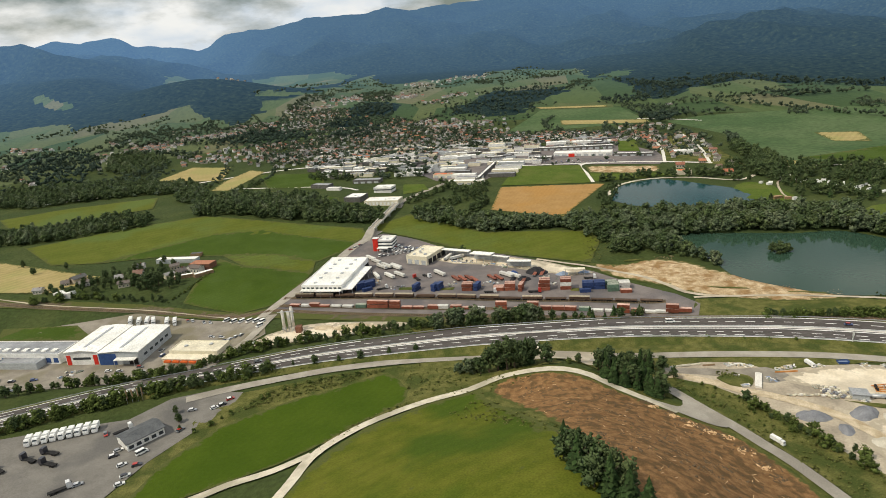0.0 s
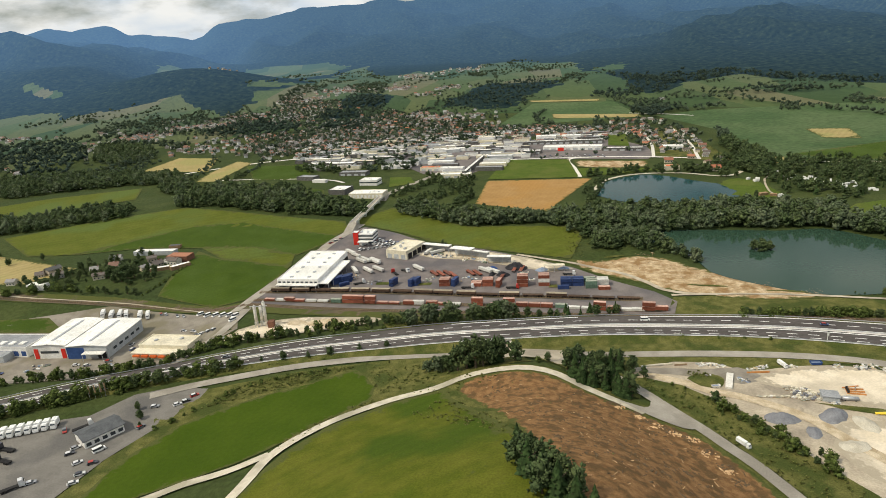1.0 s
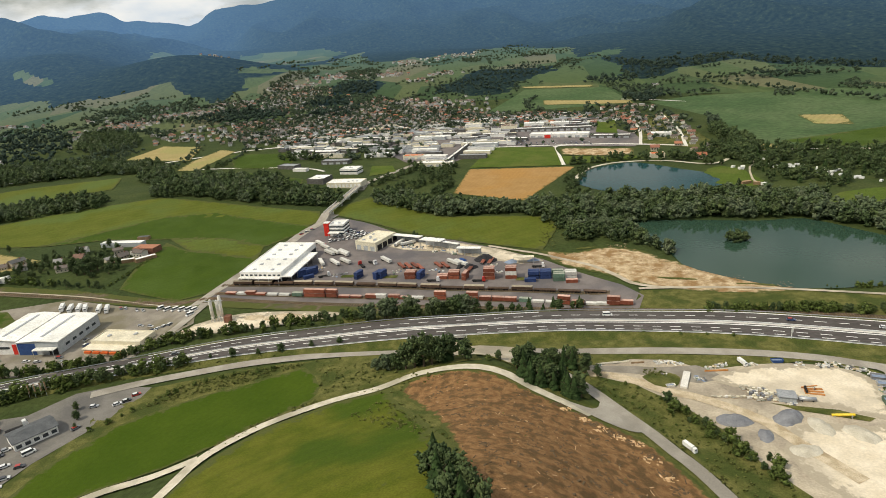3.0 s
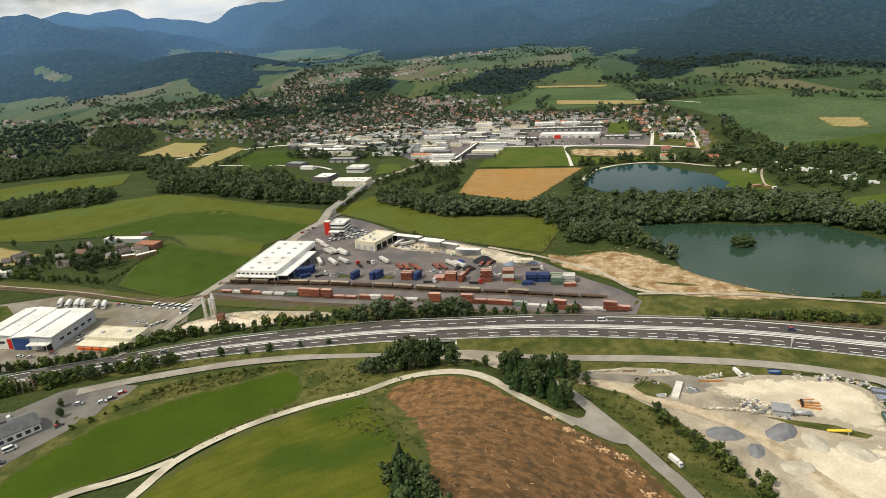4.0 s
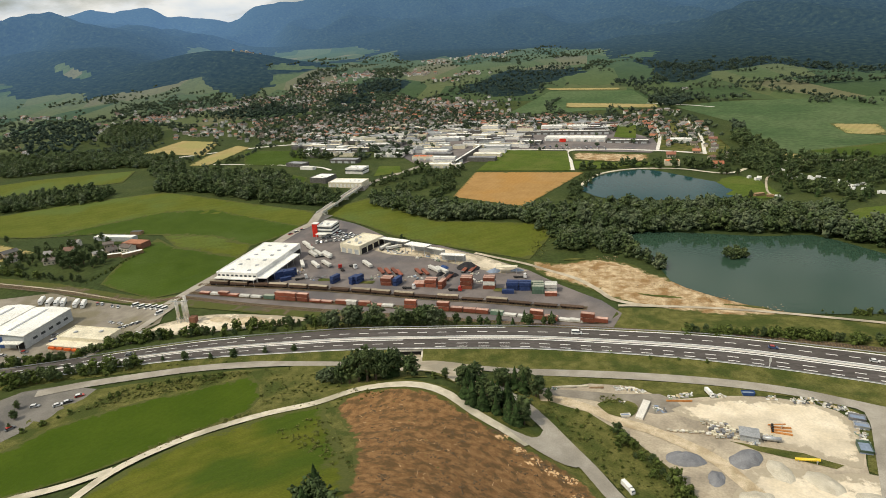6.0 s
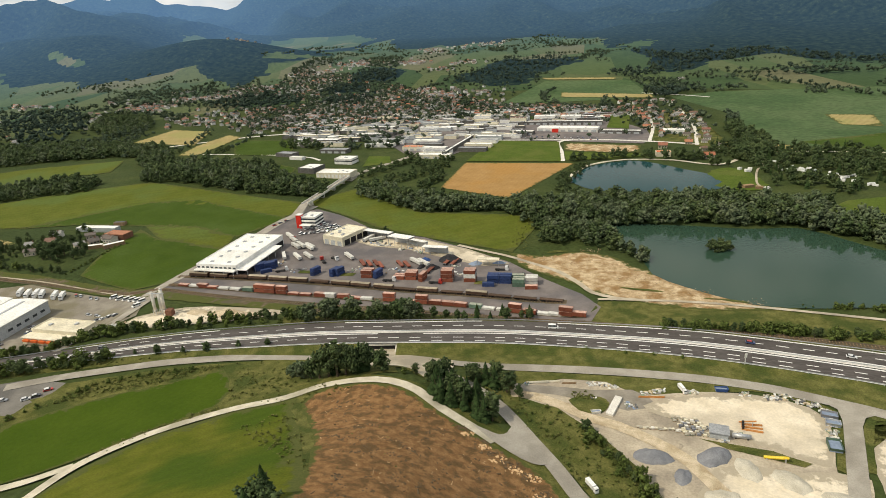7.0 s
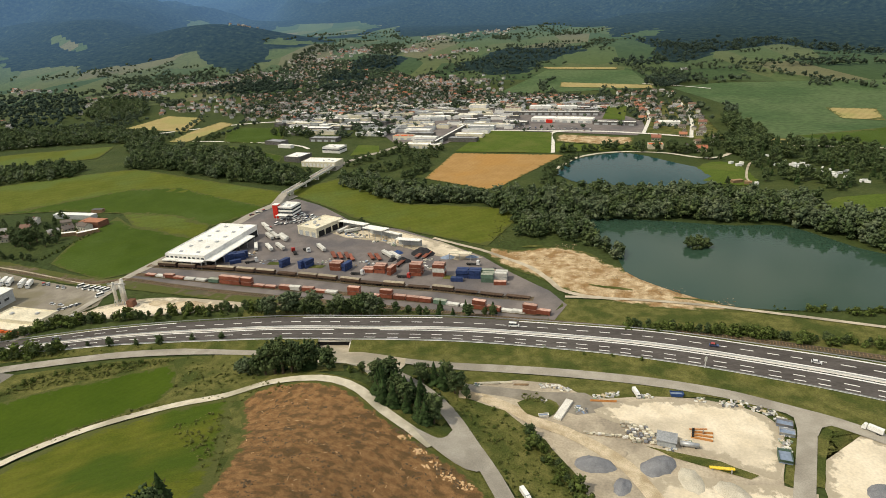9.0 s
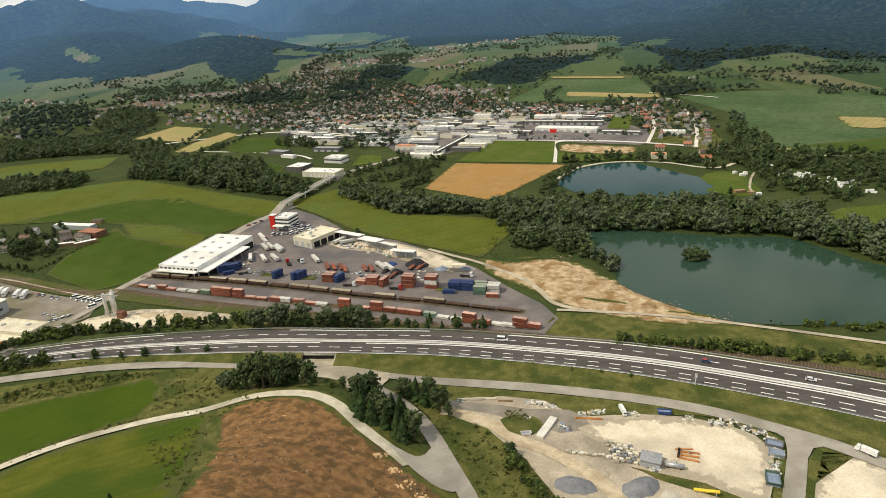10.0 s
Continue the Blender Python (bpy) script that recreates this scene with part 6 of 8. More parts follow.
for i, (x, y, w, h, m) in enumerate(((124, 180.4, 13, 2.6, "grit"), (141.4, 180.4, 13, 3.0, "grit"), (130, 172, 9, 1.4, "grit"), (149, 175, 12, 1.6, "gritpale"), (158.5, 170.5, 13, 1.8, "gritpale"), (168, 163, 12, 1.6, "gritpale"), (138, 164, 12, 1.5, "gritpale"), (196, 172, 10, 2.0, "grit"), (133, 185.5, 5, 0.8, "works"))):
    heap("gravel_heap", "grey heap of graded gravel" if m == "grit" else "pale heap of graded chippings", "gravel heap", x, y, 31 * i, w, w * 0.62, h, m, 10 + i, "gravel heaps")

# business park
hz = -8.5
hA = thing("factory_hall", "white factory hall with two low-pitched roofs and blue cladding", "hall", -176, 297, -5, hz)
part("wall", Geo().box(-19.5, -16, -1, -1.5, 16, 7.4), "white_wall", hA)
part("wall", Geo().box(-0.8, -17, -1, 20.5, 15, 7.0), "grey_wall", hA)
for x0, x1, y0, y1, zz in ((-20.0, -1.2, -16.6, 16.4, 7.4), (-1.1, 21.0, -17.6, 15.4, 7.0)):
    xm = (x0 + x1) / 2
    g = Geo()
    for (xa, za), (xb, zb) in (((x0, zz), (xm, zz + 0.8)), ((xm, zz + 0.8), (x1, zz))):
        g.add([(xa, y0, za), (xb, y0, zb), (xb, y1, zb), (xa, y1, za), (xa, y0, za + 0.25), (xb, y0, zb + 0.25), (xb, y1, zb + 0.25), (xa, y1, za + 0.25)],
              [(3, 2, 1, 0), (4, 5, 6, 7), (0, 1, 5, 4), (1, 2, 6, 5), (2, 3, 7, 6), (3, 0, 4, 7)])
    part("roof", g, "white_roof", hA)
    part("ridge_light", Geo().box(xm - 0.7, y0 + 4, zz + 0.9, xm + 0.7, y1 - 4, zz + 1.25), "grey_wall", hA, "long ridge roof light")
part("cladding", Geo().box(-0.7, -17.15, 0, 8.5, -16.95, 6.4), "blue_wall", hA, "blue cladding panels")
part("cladding", Geo().box(-1.4, -16.2, 0, -0.85, 0, 7.0), "blue_wall", hA, "blue cladding panels")
for px in (-19.0, -4.4):
    part("cladding", Geo().box(px, -16.2, 0, px + 2.2, -15.95, 5.6), "red_wall", hA, "red corner panel")
part("window_band", Geo().box(-15.5, -16.15, 3.2, -6.0, -15.95, 4.4), "glass", hA)
part("gate", Geo().box(15.2, -17.2, 0, 19.8, -16.95, 4.2), "dark", hA)
part("canopy", Geo().box(9, -20.5, 4.0, 20, -17.2, 4.4), "white_roof", hA, "white gate canopy")
for px in (9.2, 19.6):
    part("canopy_post", Geo().box(px, -20.4, -0.5, px + 0.2, -20.2, 4.0), "steel", hA)
for j in range(5):
    part("window", Geo().box(20.35, -12 + 5.2 * j, 2.6, 20.6, -9.2 + 5.2 * j, 3.8), "glass", hA)
hL = flat_hall("factory_hall", "long grey low factory hall", -248, 300, -9, 96, 15, 5.5, "white_wall", "grey_roof", "hall", z=hz, vents=0)
for i in range(16):
    part("skylight", Geo().box(-46 + 5.8 * i, -4.5, 5.6, -43.2 + 5.8 * i, -1.5, 6.3), "white_roof", hL, "pale roof light")
windows_on(hL, 96, 15, 1.0, 3.6, 22, "s", "window", None, "blue_wall")
flat_hall("lean_to", "low blue-grey lean-to shed", -222, 286, -9, 24, 8, 3.4, "grey_wall", "grey_roof", "shed", z=hz, gates=5)
hO = flat_hall("shop_hall", "cream flat-roofed shop with orange awnings", -128, 284, -11, 27, 12, 5.0, "cream_wall", "cream_roof", "shop", z=hz, vents=2)
part("annex", Geo().box(-14, -11.5, -1, 11, -6.1, 3.4), "cream_wall", hO)
part("annex_roof", Geo().box(-14.3, -11.8, 3.4, 11.3, -6.05, 3.7), "cream_roof", hO)
for i in range(5):
    part("awning", Geo().box(-12.5 + 4.6 * i, -12.8, 2.0, -9.0 + 4.6 * i, -11.5, 2.9), "orange", hO, "orange shop awning")
silo = thing("silo_plant", "three pale cement silos on steel legs", "silo", -83, 292, 0)
for i, (sx, sy, sh) in enumerate(((-2.6, 0, 12.0), (0, 1.2, 11.0), (2.4, -0.4, 14.0))):
    g = Geo().tube((sx, sy, 3.2), (sx, sy, sh), 0.8, 0.8, 14).tube((sx, sy, 1.2), (sx, sy, 3.2), 0.3, 0.8, 14).tube((sx, sy, sh), (sx, sy, sh + 0.6), 0.8, 0.4, 14)
    drum = part("silo", g, "concrete", silo, "", True)
    for dx, dy in ((-0.7, -0.7), (0.7, -0.7), (0.7, 0.7), (-0.7, 0.7)):
        part("leg", Geo().box(sx + dx - 0.12, sy + dy - 0.12, -1.2, sx + dx + 0.12, sy + dy + 0.12, 3.4), "steel", drum)
part("catwalk", Geo().box(-4.5, -1.8, 12.2, 4.4, -1.2, 12.4), "steel", silo)
part("mixer_house", Geo().box(3.6, -2.5, -1, 6.6, 1.0, 3.6), "brown_wall", silo, "dark mixer house")
dep = thing("depot_office", "dark-roofed office shed at the truck park", "office", -116, 196.5, 48)
part("wall", Geo().box(-6.8, -4.6, -0.6, 6.8, 4.6, 3.4), "white_wall", dep)
g = Geo().add([(-7.3, -5.2, 3.3), (7.3, -5.2, 3.3), (7.3, 0, 4.6), (-7.3, 0, 4.6), (7.3, 5.2, 3.3), (-7.3, 5.2, 3.3), (-7.3, -5.2, 3.5), (7.3, -5.2, 3.5), (7.3, 0, 4.85), (-7.3, 0, 4.85), (7.3, 5.2, 3.5), (-7.3, 5.2, 3.5)],
              [(6, 7, 8, 9), (9, 8, 10, 11), (3, 2, 1, 0), (5, 4, 2, 3), (0, 1, 7, 6), (4, 5, 11, 10), (0, 6, 9, 3), (3, 9, 11, 5), (1, 2, 8, 7), (2, 4, 10, 8)])
part("roof", g, "slate_roof", dep, "dark grey ridged roof")
windows_on(dep, 13.6, 9.2, 1.0, 2.3, 5, "se")

# bridge over the river
br = thing("road_bridge", "narrow pale concrete road bridge over the river", "bridge", -50, 505, -9.5, 1.4)
part("deck", Geo().box(-2.5, -44, 2.7, 2.5, 44, 3.4), "concrete", br)
part("carriageway", Geo().box(-2.0, -44, 3.4, 2.0, 44, 3.46), "asphalt_old", br)
for sx in (-2.5, 2.25):
    part("parapet", Geo().box(sx, -44, 3.4, sx + 0.25, 44, 4.3), "concrete", br)
for j in range(4):
    part("pier", Geo().box(-1.6, -33 + 22 * j, -2.5, 1.6, -32 + 22 * j, 2.7), "concrete", br)
for s in (-1, 1):
    g = Geo().add([(-3.2, 44 * s, 3.4), (3.2, 44 * s, 3.4), (3.4, 62 * s, -1.2), (-3.4, 62 * s, -1.2), (-4.5, 44 * s, -2.5), (4.5, 44 * s, -2.5), (4.5, 62 * s, -2.5), (-4.5, 62 * s, -2.5)],
                  [(0, 1, 2, 3), (0, 3, 7, 4), (1, 5, 6, 2), (0, 4, 5, 1), (3, 2, 6, 7)])
    part("ramp", g, "asphalt_old", br)

# underpass mouth below the motorway
up = thing("underpass", "dark concrete underpass below the motorway", "underpass", 33.0, 246.4, 0, 0.9)
# solid dark slab painted as the shadow below the deck
part("opening", Geo().box(-6.4, -0.1, -0.6, 6.4, 0.4, 2.3), "dark", up)
part("lintel", Geo().box(-8, -0.5, 2.3, 8, 0.5, 3.2), "concrete", up)
for sx in (-8, 6.4):
    part("wing_wall", Geo().add([(sx, -5.0, -1.2), (sx + 1.0, -5.0, -1.2), (sx + 1.0, 0.5, -1.2), (sx, 0.5, -1.2), (sx, -5.0, 0.3), (sx + 1.0, -5.0, 0.3), (sx + 1.0, 0.5, 2.9), (sx, 0.5, 2.9)], [(3, 2, 1, 0), (4, 5, 6, 7), (0, 1, 5, 4), (1, 2, 6, 5), (2, 3, 7, 6), (3, 0, 4, 7)]), "concrete", up)

# depot halls by the river
flat_hall("depot_hall", "dark clad hall with a white flat roof", -85, 588, -18, 17, 20, 4.8, "dark_wall", "white_roof", vents=2)
dl = flat_hall("depot_hall", "cream panelled hall with a pale flat roof", -56, 566, -13, 33, 17, 4.6, "cream_wall", "white_roof", vents=3)
windows_on(dl, 33, 17, 0.8, 3.6, 9, "s", "panel", None, "white_wall")
d3 = flat_hall("depot_hall", "white two-storey office hall", -60, 627, -15, 19, 15, 5.2, "white_wall", "white_roof", vents=2)
part("window_band", Geo().box(-9.6, -7.6, 2.7, 9.6, 7.6, 3.8), "glass", d3)
flat_hall("depot_hall", "dark hall with a grey roof", -134, 672, -24, 22, 12, 3.6, "dark_wall", "grey_roof")
flat_hall("depot_hall", "low white flat-roofed hall", -117, 651, -20, 16, 6, 2.6, "white_wall", "white_roof")


# ---- houses ----
def house_variant(seed, w, d, h, pitch, roofing="roof_tile"):
    rr = random.Random(seed)
    ob = new("house")
    top = h + d / 2 * pitch
    wall = Geo().add([(-w / 2, -d / 2, -1.2), (w / 2, -d / 2, -1.2), (w / 2, d / 2, -1.2), (-w / 2, d / 2, -1.2), (-w / 2, -d / 2, h), (w / 2, -d / 2, h), (w / 2, d / 2, h), (-w / 2, d / 2, h), (-w / 2, 0, top - 0.15), (w / 2, 0, top - 0.15)],
                     [(0, 1, 5, 4), (1, 2, 6, 9, 5), (2, 3, 7, 6), (3, 0, 4, 8, 7)])
    part("wall", wall, "render", ob)
    o = 0.7
    roof = Geo()
    for s in (-1, 1):
        a = [(-w / 2 - o, s * (d / 2 + o), h - o * pitch), (w / 2 + o, s * (d / 2 + o), h - o * pitch), (w / 2 + o, 0, top), (-w / 2 - o, 0, top)]
        b = [(x, y, z + 0.28) for x, y, z in a]
        fs = [(3, 2, 1, 0), (4, 5, 6, 7), (0, 1, 5, 4), (1, 2, 6, 5), (2, 3, 7, 6), (3, 0, 4, 7)]
        roof.add(a + b, fs if s < 0 else [tuple(reversed(q)) for q in fs])
    part("roof", roof, roofing, ob)
    part("chimney", Geo().box(w * 0.2, -0.9, top - 1.2, w * 0.2 + 0.7, -0.2, top + 0.9), "brown_wall", ob)
    for i in range(3):
        for s in (-1, 1):
            c = -w / 2 + w * (i + 0.5) / 3
            part("window", Geo().box(c - 0.6, s * d / 2 - 0.06, 1.0, c + 0.6, s * d / 2 + 0.06, 2.3), "glass", ob)
    return tagged(ob, "rendered village house with a pitched tiled roof", "house", "village houses")


HOUSES = [house_variant(i, *q) for i, q in enumerate(((8, 6.5, 3.8, 0.62), (9, 7, 4.0, 0.55), (7.5, 7, 3.4, 0.7), (9.5, 7, 4.4, 0.5), (8, 5.8, 2.8, 0.8), (11, 7, 4.6, 0.5)))]
home = [(-221.5, 392, 20), (-219, 414, 10), (-212.5, 399, 5), (-172, 400, -20), (-183, 398, 60), (-253, 396, 60)]
for ob, (x, y, a) in zip(HOUSES, home):
    ob.matrix_basis = pose(x, y, ground_z(x, y), 0, 0, a) @ Matrix.Scale(0.8, 4)
RED = [house_variant(20 + i, *q, "roof_red") for i, q in enumerate(((8, 6.5, 3.6, 0.6), (9.5, 6.5, 3.8, 0.55)))]
for ob, (x, y, a) in zip(RED, ((253, 640, -15), (279, 588, -12))):
    ob.matrix_basis = pose(x, y, ground_z(x, y), 0, 0, a)
rr = random.Random(21)
taken, count = [], len(home)
for x, y, a in ((-270, 379, 0), (-244, 387, 30), (-213, 379.5, 15), (-188, 391, 50), (-177, 405, 60), (-259, 391, 20), (-192, 410, 30), (300, 620, 40), (286, 622, 20), (270, 606, 20), (308, 640, 5)):
    copy_thing(rr.choice(HOUSES), pose(x, y, ground_z(x, y), 0, 0, a) @ Matrix.Scale(0.8, 4))
    taken.append((x, y))
    count += 1
for ax, ay, bx, by in ((288, 646, 333, 846), (248.5, 672, 288, 846)):
    for k in range(11):
        for side in (-9, 9):
            x, y = ax + (bx - ax) * (k + 0.5) / 11 + 7 * math.sin(math.pi * (k + 0.5) / 11) + side + rr.uniform(-1.5, 1.5), ay + (by - ay) * (k + 0.5) / 11 + rr.uniform(-3, 3)
            if abs(x - 291) < 15 and abs(y - 712) < 11 or ax < 260 and x < 262 and y < 760:
                continue
            copy_thing(rr.choice(RED + HOUSES), pose(x, y, ground_z(x, y), 0, 0, rr.choice((-14, 76)) + rr.uniform(-5, 5)) @ Matrix.Scale(rr.uniform(0.7, 0.95), 4))
            taken.append((x, y))
            count += 1
tries = 0
while count < 300 and tries < 9000:
    tries += 1
    x, y = rr.uniform(-330, 352), 660 + 640 * rr.random() ** 1.3
    if not inside(x, y, TOWN) or min([abs(x - p) + abs(y - q) for p, q in taken[-400:]] or [99]) < 11.5:
        continue
    if -60 < x < 60 and y > 1150 or x > 120 and y > 940 or is_open(x, y) or in_wood(x, y) or 90 < x < 262 and y < 810:
        continue
    taken.append((x, y))
    red = rr.random() < (0.75 if -175 < x < -40 and y < 890 else 0.30)
    copy_thing(rr.choice(RED if red else HOUSES), pose(x, y, ground_z(x, y), 0, 0, rr.choice((0, 90)) + 20 * noise.noise(Vector((x * 0.01, y * 0.01, 0))) - 15) @ Matrix.Scale(rr.uniform(0.68, 0.86), 4))
    count += 1
# farther houses as one mass
walls, roofs = Geo(), Geo()
far_spots = []
for cx, cy, sx, sy, n in ((-291, 1383, 55, 40, 70), (-200, 1462, 50, 35, 60), (-83, 1456, 45, 30, 40), (-13, 1351, 30, 22, 18), (45, 1418, 35, 18, 26), (-34, 1697, 50, 60, 24), (84, 1795, 70, 90, 34), (-540, 1700, 40, 80, 16), (586, 1239, 40, 15, 10), (630, 1223, 35, 12, 12), (473, 1172, 25, 15, 8), (496, 1058, 35, 25, 14), (658, 1160, 40, 18, 14), (408, 1117, 12, 8, 3),
                          (-280, 1012, 60, 40, 50), (-499, 1225, 30, 15, 14), (-506, 1101, 60, 35, 60), (-399, 1144, 70, 30, 90), (-361, 1219, 60, 30, 60), (-826, 1176, 60, 20, 20), (-730, 1145, 60, 20, 36), (-640, 1145, 50, 20, 36), (-505, 1041, 50, 30, 30), (-562, 843, 30, 30, 22), (-559, 900, 40, 30, 22), (-558, 953, 40, 30, 24), (-707, 1016, 60, 40, 20),
                          (-60, 960, 190, 100, 330), (150, 860, 170, 50, 150), (-220, 900, 60, 60, 80), (20, 1060, 80, 50, 60), (-130, 1080, 90, 70, 80), (-250, 1180, 70, 60, 70), (90, 920, 140, 50, 70), (290, 860, 40, 90, 40), (-330, 930, 60, 60, 60), (-120, 900, 90, 60, 80), (-240, 1300, 60, 50, 50), (330, 930, 40, 40, 16), (-20, 1120, 30, 30, 20)):
    for i in range(n):
        far_spots.append((rr.gauss(cx, sx * 0.6), rr.gauss(cy, sy * 0.6)))
for x, y in far_spots:
    if is_open(x, y) or in_wood(x, y) or 90 < x < 262 and y < 810:
        continue
    if min([abs(x - p) + abs(y - q) for p, q in taken[-400:]] or [99]) < 8:
        continue
    m = pose(x, y, ground_z(x, y), 0, 0, rr.uniform(0, 180))
    w, d, h, k = rr.uniform(4.4, 6.6), rr.uniform(3.8, 5.2), rr.uniform(2.2, 3.4), rr.uniform(0.45, 0.75)
    t = h + d / 2 * k
    walls.add([m @ Vector(p) for p in ((-w / 2, -d / 2, -2), (w / 2, -d / 2, -2), (w / 2, d / 2, -2), (-w / 2, d / 2, -2), (-w / 2, -d / 2, h), (w / 2, -d / 2, h), (w / 2, d / 2, h), (-w / 2, d / 2, h), (-w / 2, 0, t), (w / 2, 0, t))],
              [(0, 1, 5, 4), (1, 2, 6, 9, 5), (2, 3, 7, 6), (3, 0, 4, 8, 7)])
    e = 0.6
    roofs.add([m @ Vector(p) for p in ((-w / 2 - e, -d / 2 - e, h - e * k + 0.2), (w / 2 + e, -d / 2 - e, h - e * k + 0.2), (w / 2 + e, 0, t + 0.2), (-w / 2 - e, 0, t + 0.2), (w / 2 + e, d / 2 + e, h - e * k + 0.2), (-w / 2 - e, d / 2 + e, h - e * k + 0.2))],
              [(0, 1, 2, 3), (3, 2, 4, 5)])
tagged(part("far_house_walls", walls, "render_many"), "pale walls of the distant village houses", "houses", "", "stuff")
tagged(part("far_house_roofs", roofs, "roof_tile_many"), "red and grey roofs of the distant village houses", "houses", "", "stuff")

# farm sheds and the boundary hedge
for lab, x, y, a, w, d, h, wl_, rf in (("long white-roofed cattle shed on the farm", -200.5, 426, -8, 22, 6, 3.0, "grey_wall", "white_roof"), ("short white-roofed shed on the farm", -186, 424, -8, 11, 6, 3.0, "grey_wall", "white_roof"), ("narrow white lean-to beside the barn", -164.5, 391, 42, 13, 3.6, 2.4, "wood", "white_roof"), ("low white lean-to beside the barn", -177, 388.5, 18, 12, 3.2, 2.2, "wood", "white_roof"),
                                     ("pale flat-roofed garage block", -248, 371, -8, 12, 6, 2.8, "white_wall", "white_roof"), ("dark timber hut by the field", -186.5, 437, 0, 8, 4, 2.4, "wood", "slate_roof"), ("large red-roofed timber barn on the farm", -171, 408, -12, 16, 9, 4.0, "brown_wall", "roof_red")):
    flat_hall("farm_shed", lab, x, y, a, w, d, h, wl_, rf, "shed", parapet=0.05)
scatter_along([(-174, 354), (-164.5, 371), (-160.5, 392)], 2.2, (1.2, 2.2), ["bush"], "along the farm's boundary", "trees round the farm", 0.5, 71)
scatter_along([(-262, 362), (-236, 366), (-214, 361), (-196, 358), (-180, 356)], 4.5, (3.5, 6.0), ["broadleaf", "bush"], "along the railway", "trees round the farm", 1.5, 72)
tree(-192, 374, 12, "broadleaf", "standing alone in the farmyard", "trees round the farm")
tree(-195, 372, 11, "broadleaf", "standing in the farmyard", "trees round the farm")
tree(-189, 377, 10, "broadleaf", "standing in the farmyard", "trees round the farm")

# retail and industrial halls of the town
rr = random.Random(8)
for x, y, turn, w, d, h, wl, rf, lab in ((176, 752, -19, 70, 17, 4.0, "white_wall", "white_roof", "long white retail row behind the car park"), (229, 724, -19, 46, 9, 3.4, "dark_wall", "white_roof", "low retail row with a white roof"), (174, 793, -13, 98, 9, 4.0, "dark_wall", "white_roof", "long retail row with a white fascia"), (125, 742, -19, 22, 10, 3.6, "dark_wall", "white_roof", "small dark hall with a white roof"),
                                       (52, 688, -16, 4, 108, 4.4, "dark_wall", "white_roof", "long white covered walk between the halls"), (26, 638, -14, 38, 11, 3.6, "cream_wall", "white_roof", "pale hall with a tall glazed front"), (2, 680, -14, 22, 9, 4.0, "cream_wall", "orange", "small hall with an orange front"),
                                       (-105, 738, -14, 32, 14, 4.6, "dark_wall", "white_roof", "dark hall with a broad white roof"), (-149, 790, -14, 22, 9, 3.2, "white_wall", "white_roof", "plain white flat-roofed hall"), (-111, 800, -13, 62, 8, 3.4, "dark_wall", "white_roof", "long low hall with a white roof"), (-81, 747, -14, 30, 10, 3.8, "dark_wall", "cream_roof", "dark hall with a cream roof"),
                                       (-57, 764, -14, 44, 10, 3.8, "dark_wall", "white_roof", "long dark hall with a white roof"), (-50, 808, -13, 40, 10, 3.8, "dark_wall", "white_roof", "dark hall with a white flat roof"), (-38, 706, -14, 34, 9, 3.8, "white_wall", "white_roof", "plain white hall beside the lane"), (-26, 722, -14, 30, 12, 4.4, "white_wall", "grey_roof", "white hall with a grey roof"),
                                       (78, 842, -12, 22, 13, 6.5, "white_wall", "cream_roof", "pale apartment block with a flat roof"), (122, 812, -12, 20, 12, 6.8, "cream_wall", "roof_tile", "yellowish rendered apartment block in the town"), (156, 823, -12, 26, 12, 6.0, "white_wall", "white_roof", "white rendered apartment block in the town"), (188, 816, -12, 24, 12, 6.0, "white_wall", "white_roof", "white rendered apartment block in the town"), (-84, 684, -14, 32, 12, 3.6, "dark_wall", "grey_roof", "low dark hall with a weathered grey roof")):
    flat_hall("retail_hall", lab, x, y, turn, w, d, h, wl, rf, "hall", group="retail park halls", vents=3, gates=max(3, int(w / 8)))
rows = [(30, 655, 3.4), (24, 674, 3.4), (19, 693, 3.4), (14, 712, 3.4), (66, 662, 3.4), (72, 682, 3.4), (78, 702, 3.4), (84, 722, 3.4)]
for k in range(420):
    x, y = rr.uniform(-170, 235), rr.uniform(715, 900)
    if min(abs(x - a) * 0.7 + abs(y - b) for a, b, c in rows) > 10.5 and not is_open(x, y) and not (125 < x < 260 and y < 800) and not (-70 < x < -20 and y < 730):
        rows.append((x, y, 3))
for i, (x, y, h) in enumerate(rows):
    w, d = (30, 9) if i < 8 else (rr.uniform(10, 24), rr.uniform(7, 11))
    rf = rr.choice(("white_roof", "grey_roof", "grey_roof", "cream_roof", "slate_roof")) if i > 7 else ("grey_roof", "white_roof")[i % 2]
    flat_hall("retail_hall", "low flat-roofed %s hall in the town" % {"white_roof": "white", "grey_roof": "grey", "cream_roof": "cream", "slate_roof": "dark"}[rf], x, y, -16 if i < 8 else rr.uniform(-16, -8), w, d, h + rr.uniform(0, 0.8), rr.choice(("white_wall", "dark_wall", "grey_wall", "cream_wall")), rf, "hall", group="retail park halls", vents=1, gates=0)
flat_hall("village_shop", "broad white-roofed shop among the village houses", 284, 712, -14, 22, 12, 4.2, "white_wall", "white_roof", "shop", vents=2, gates=3)
flat_hall("red_store", "small red shop building", 160, 744, -19, 7, 3, 3.4, "red_wall", "red_wall", "shop")
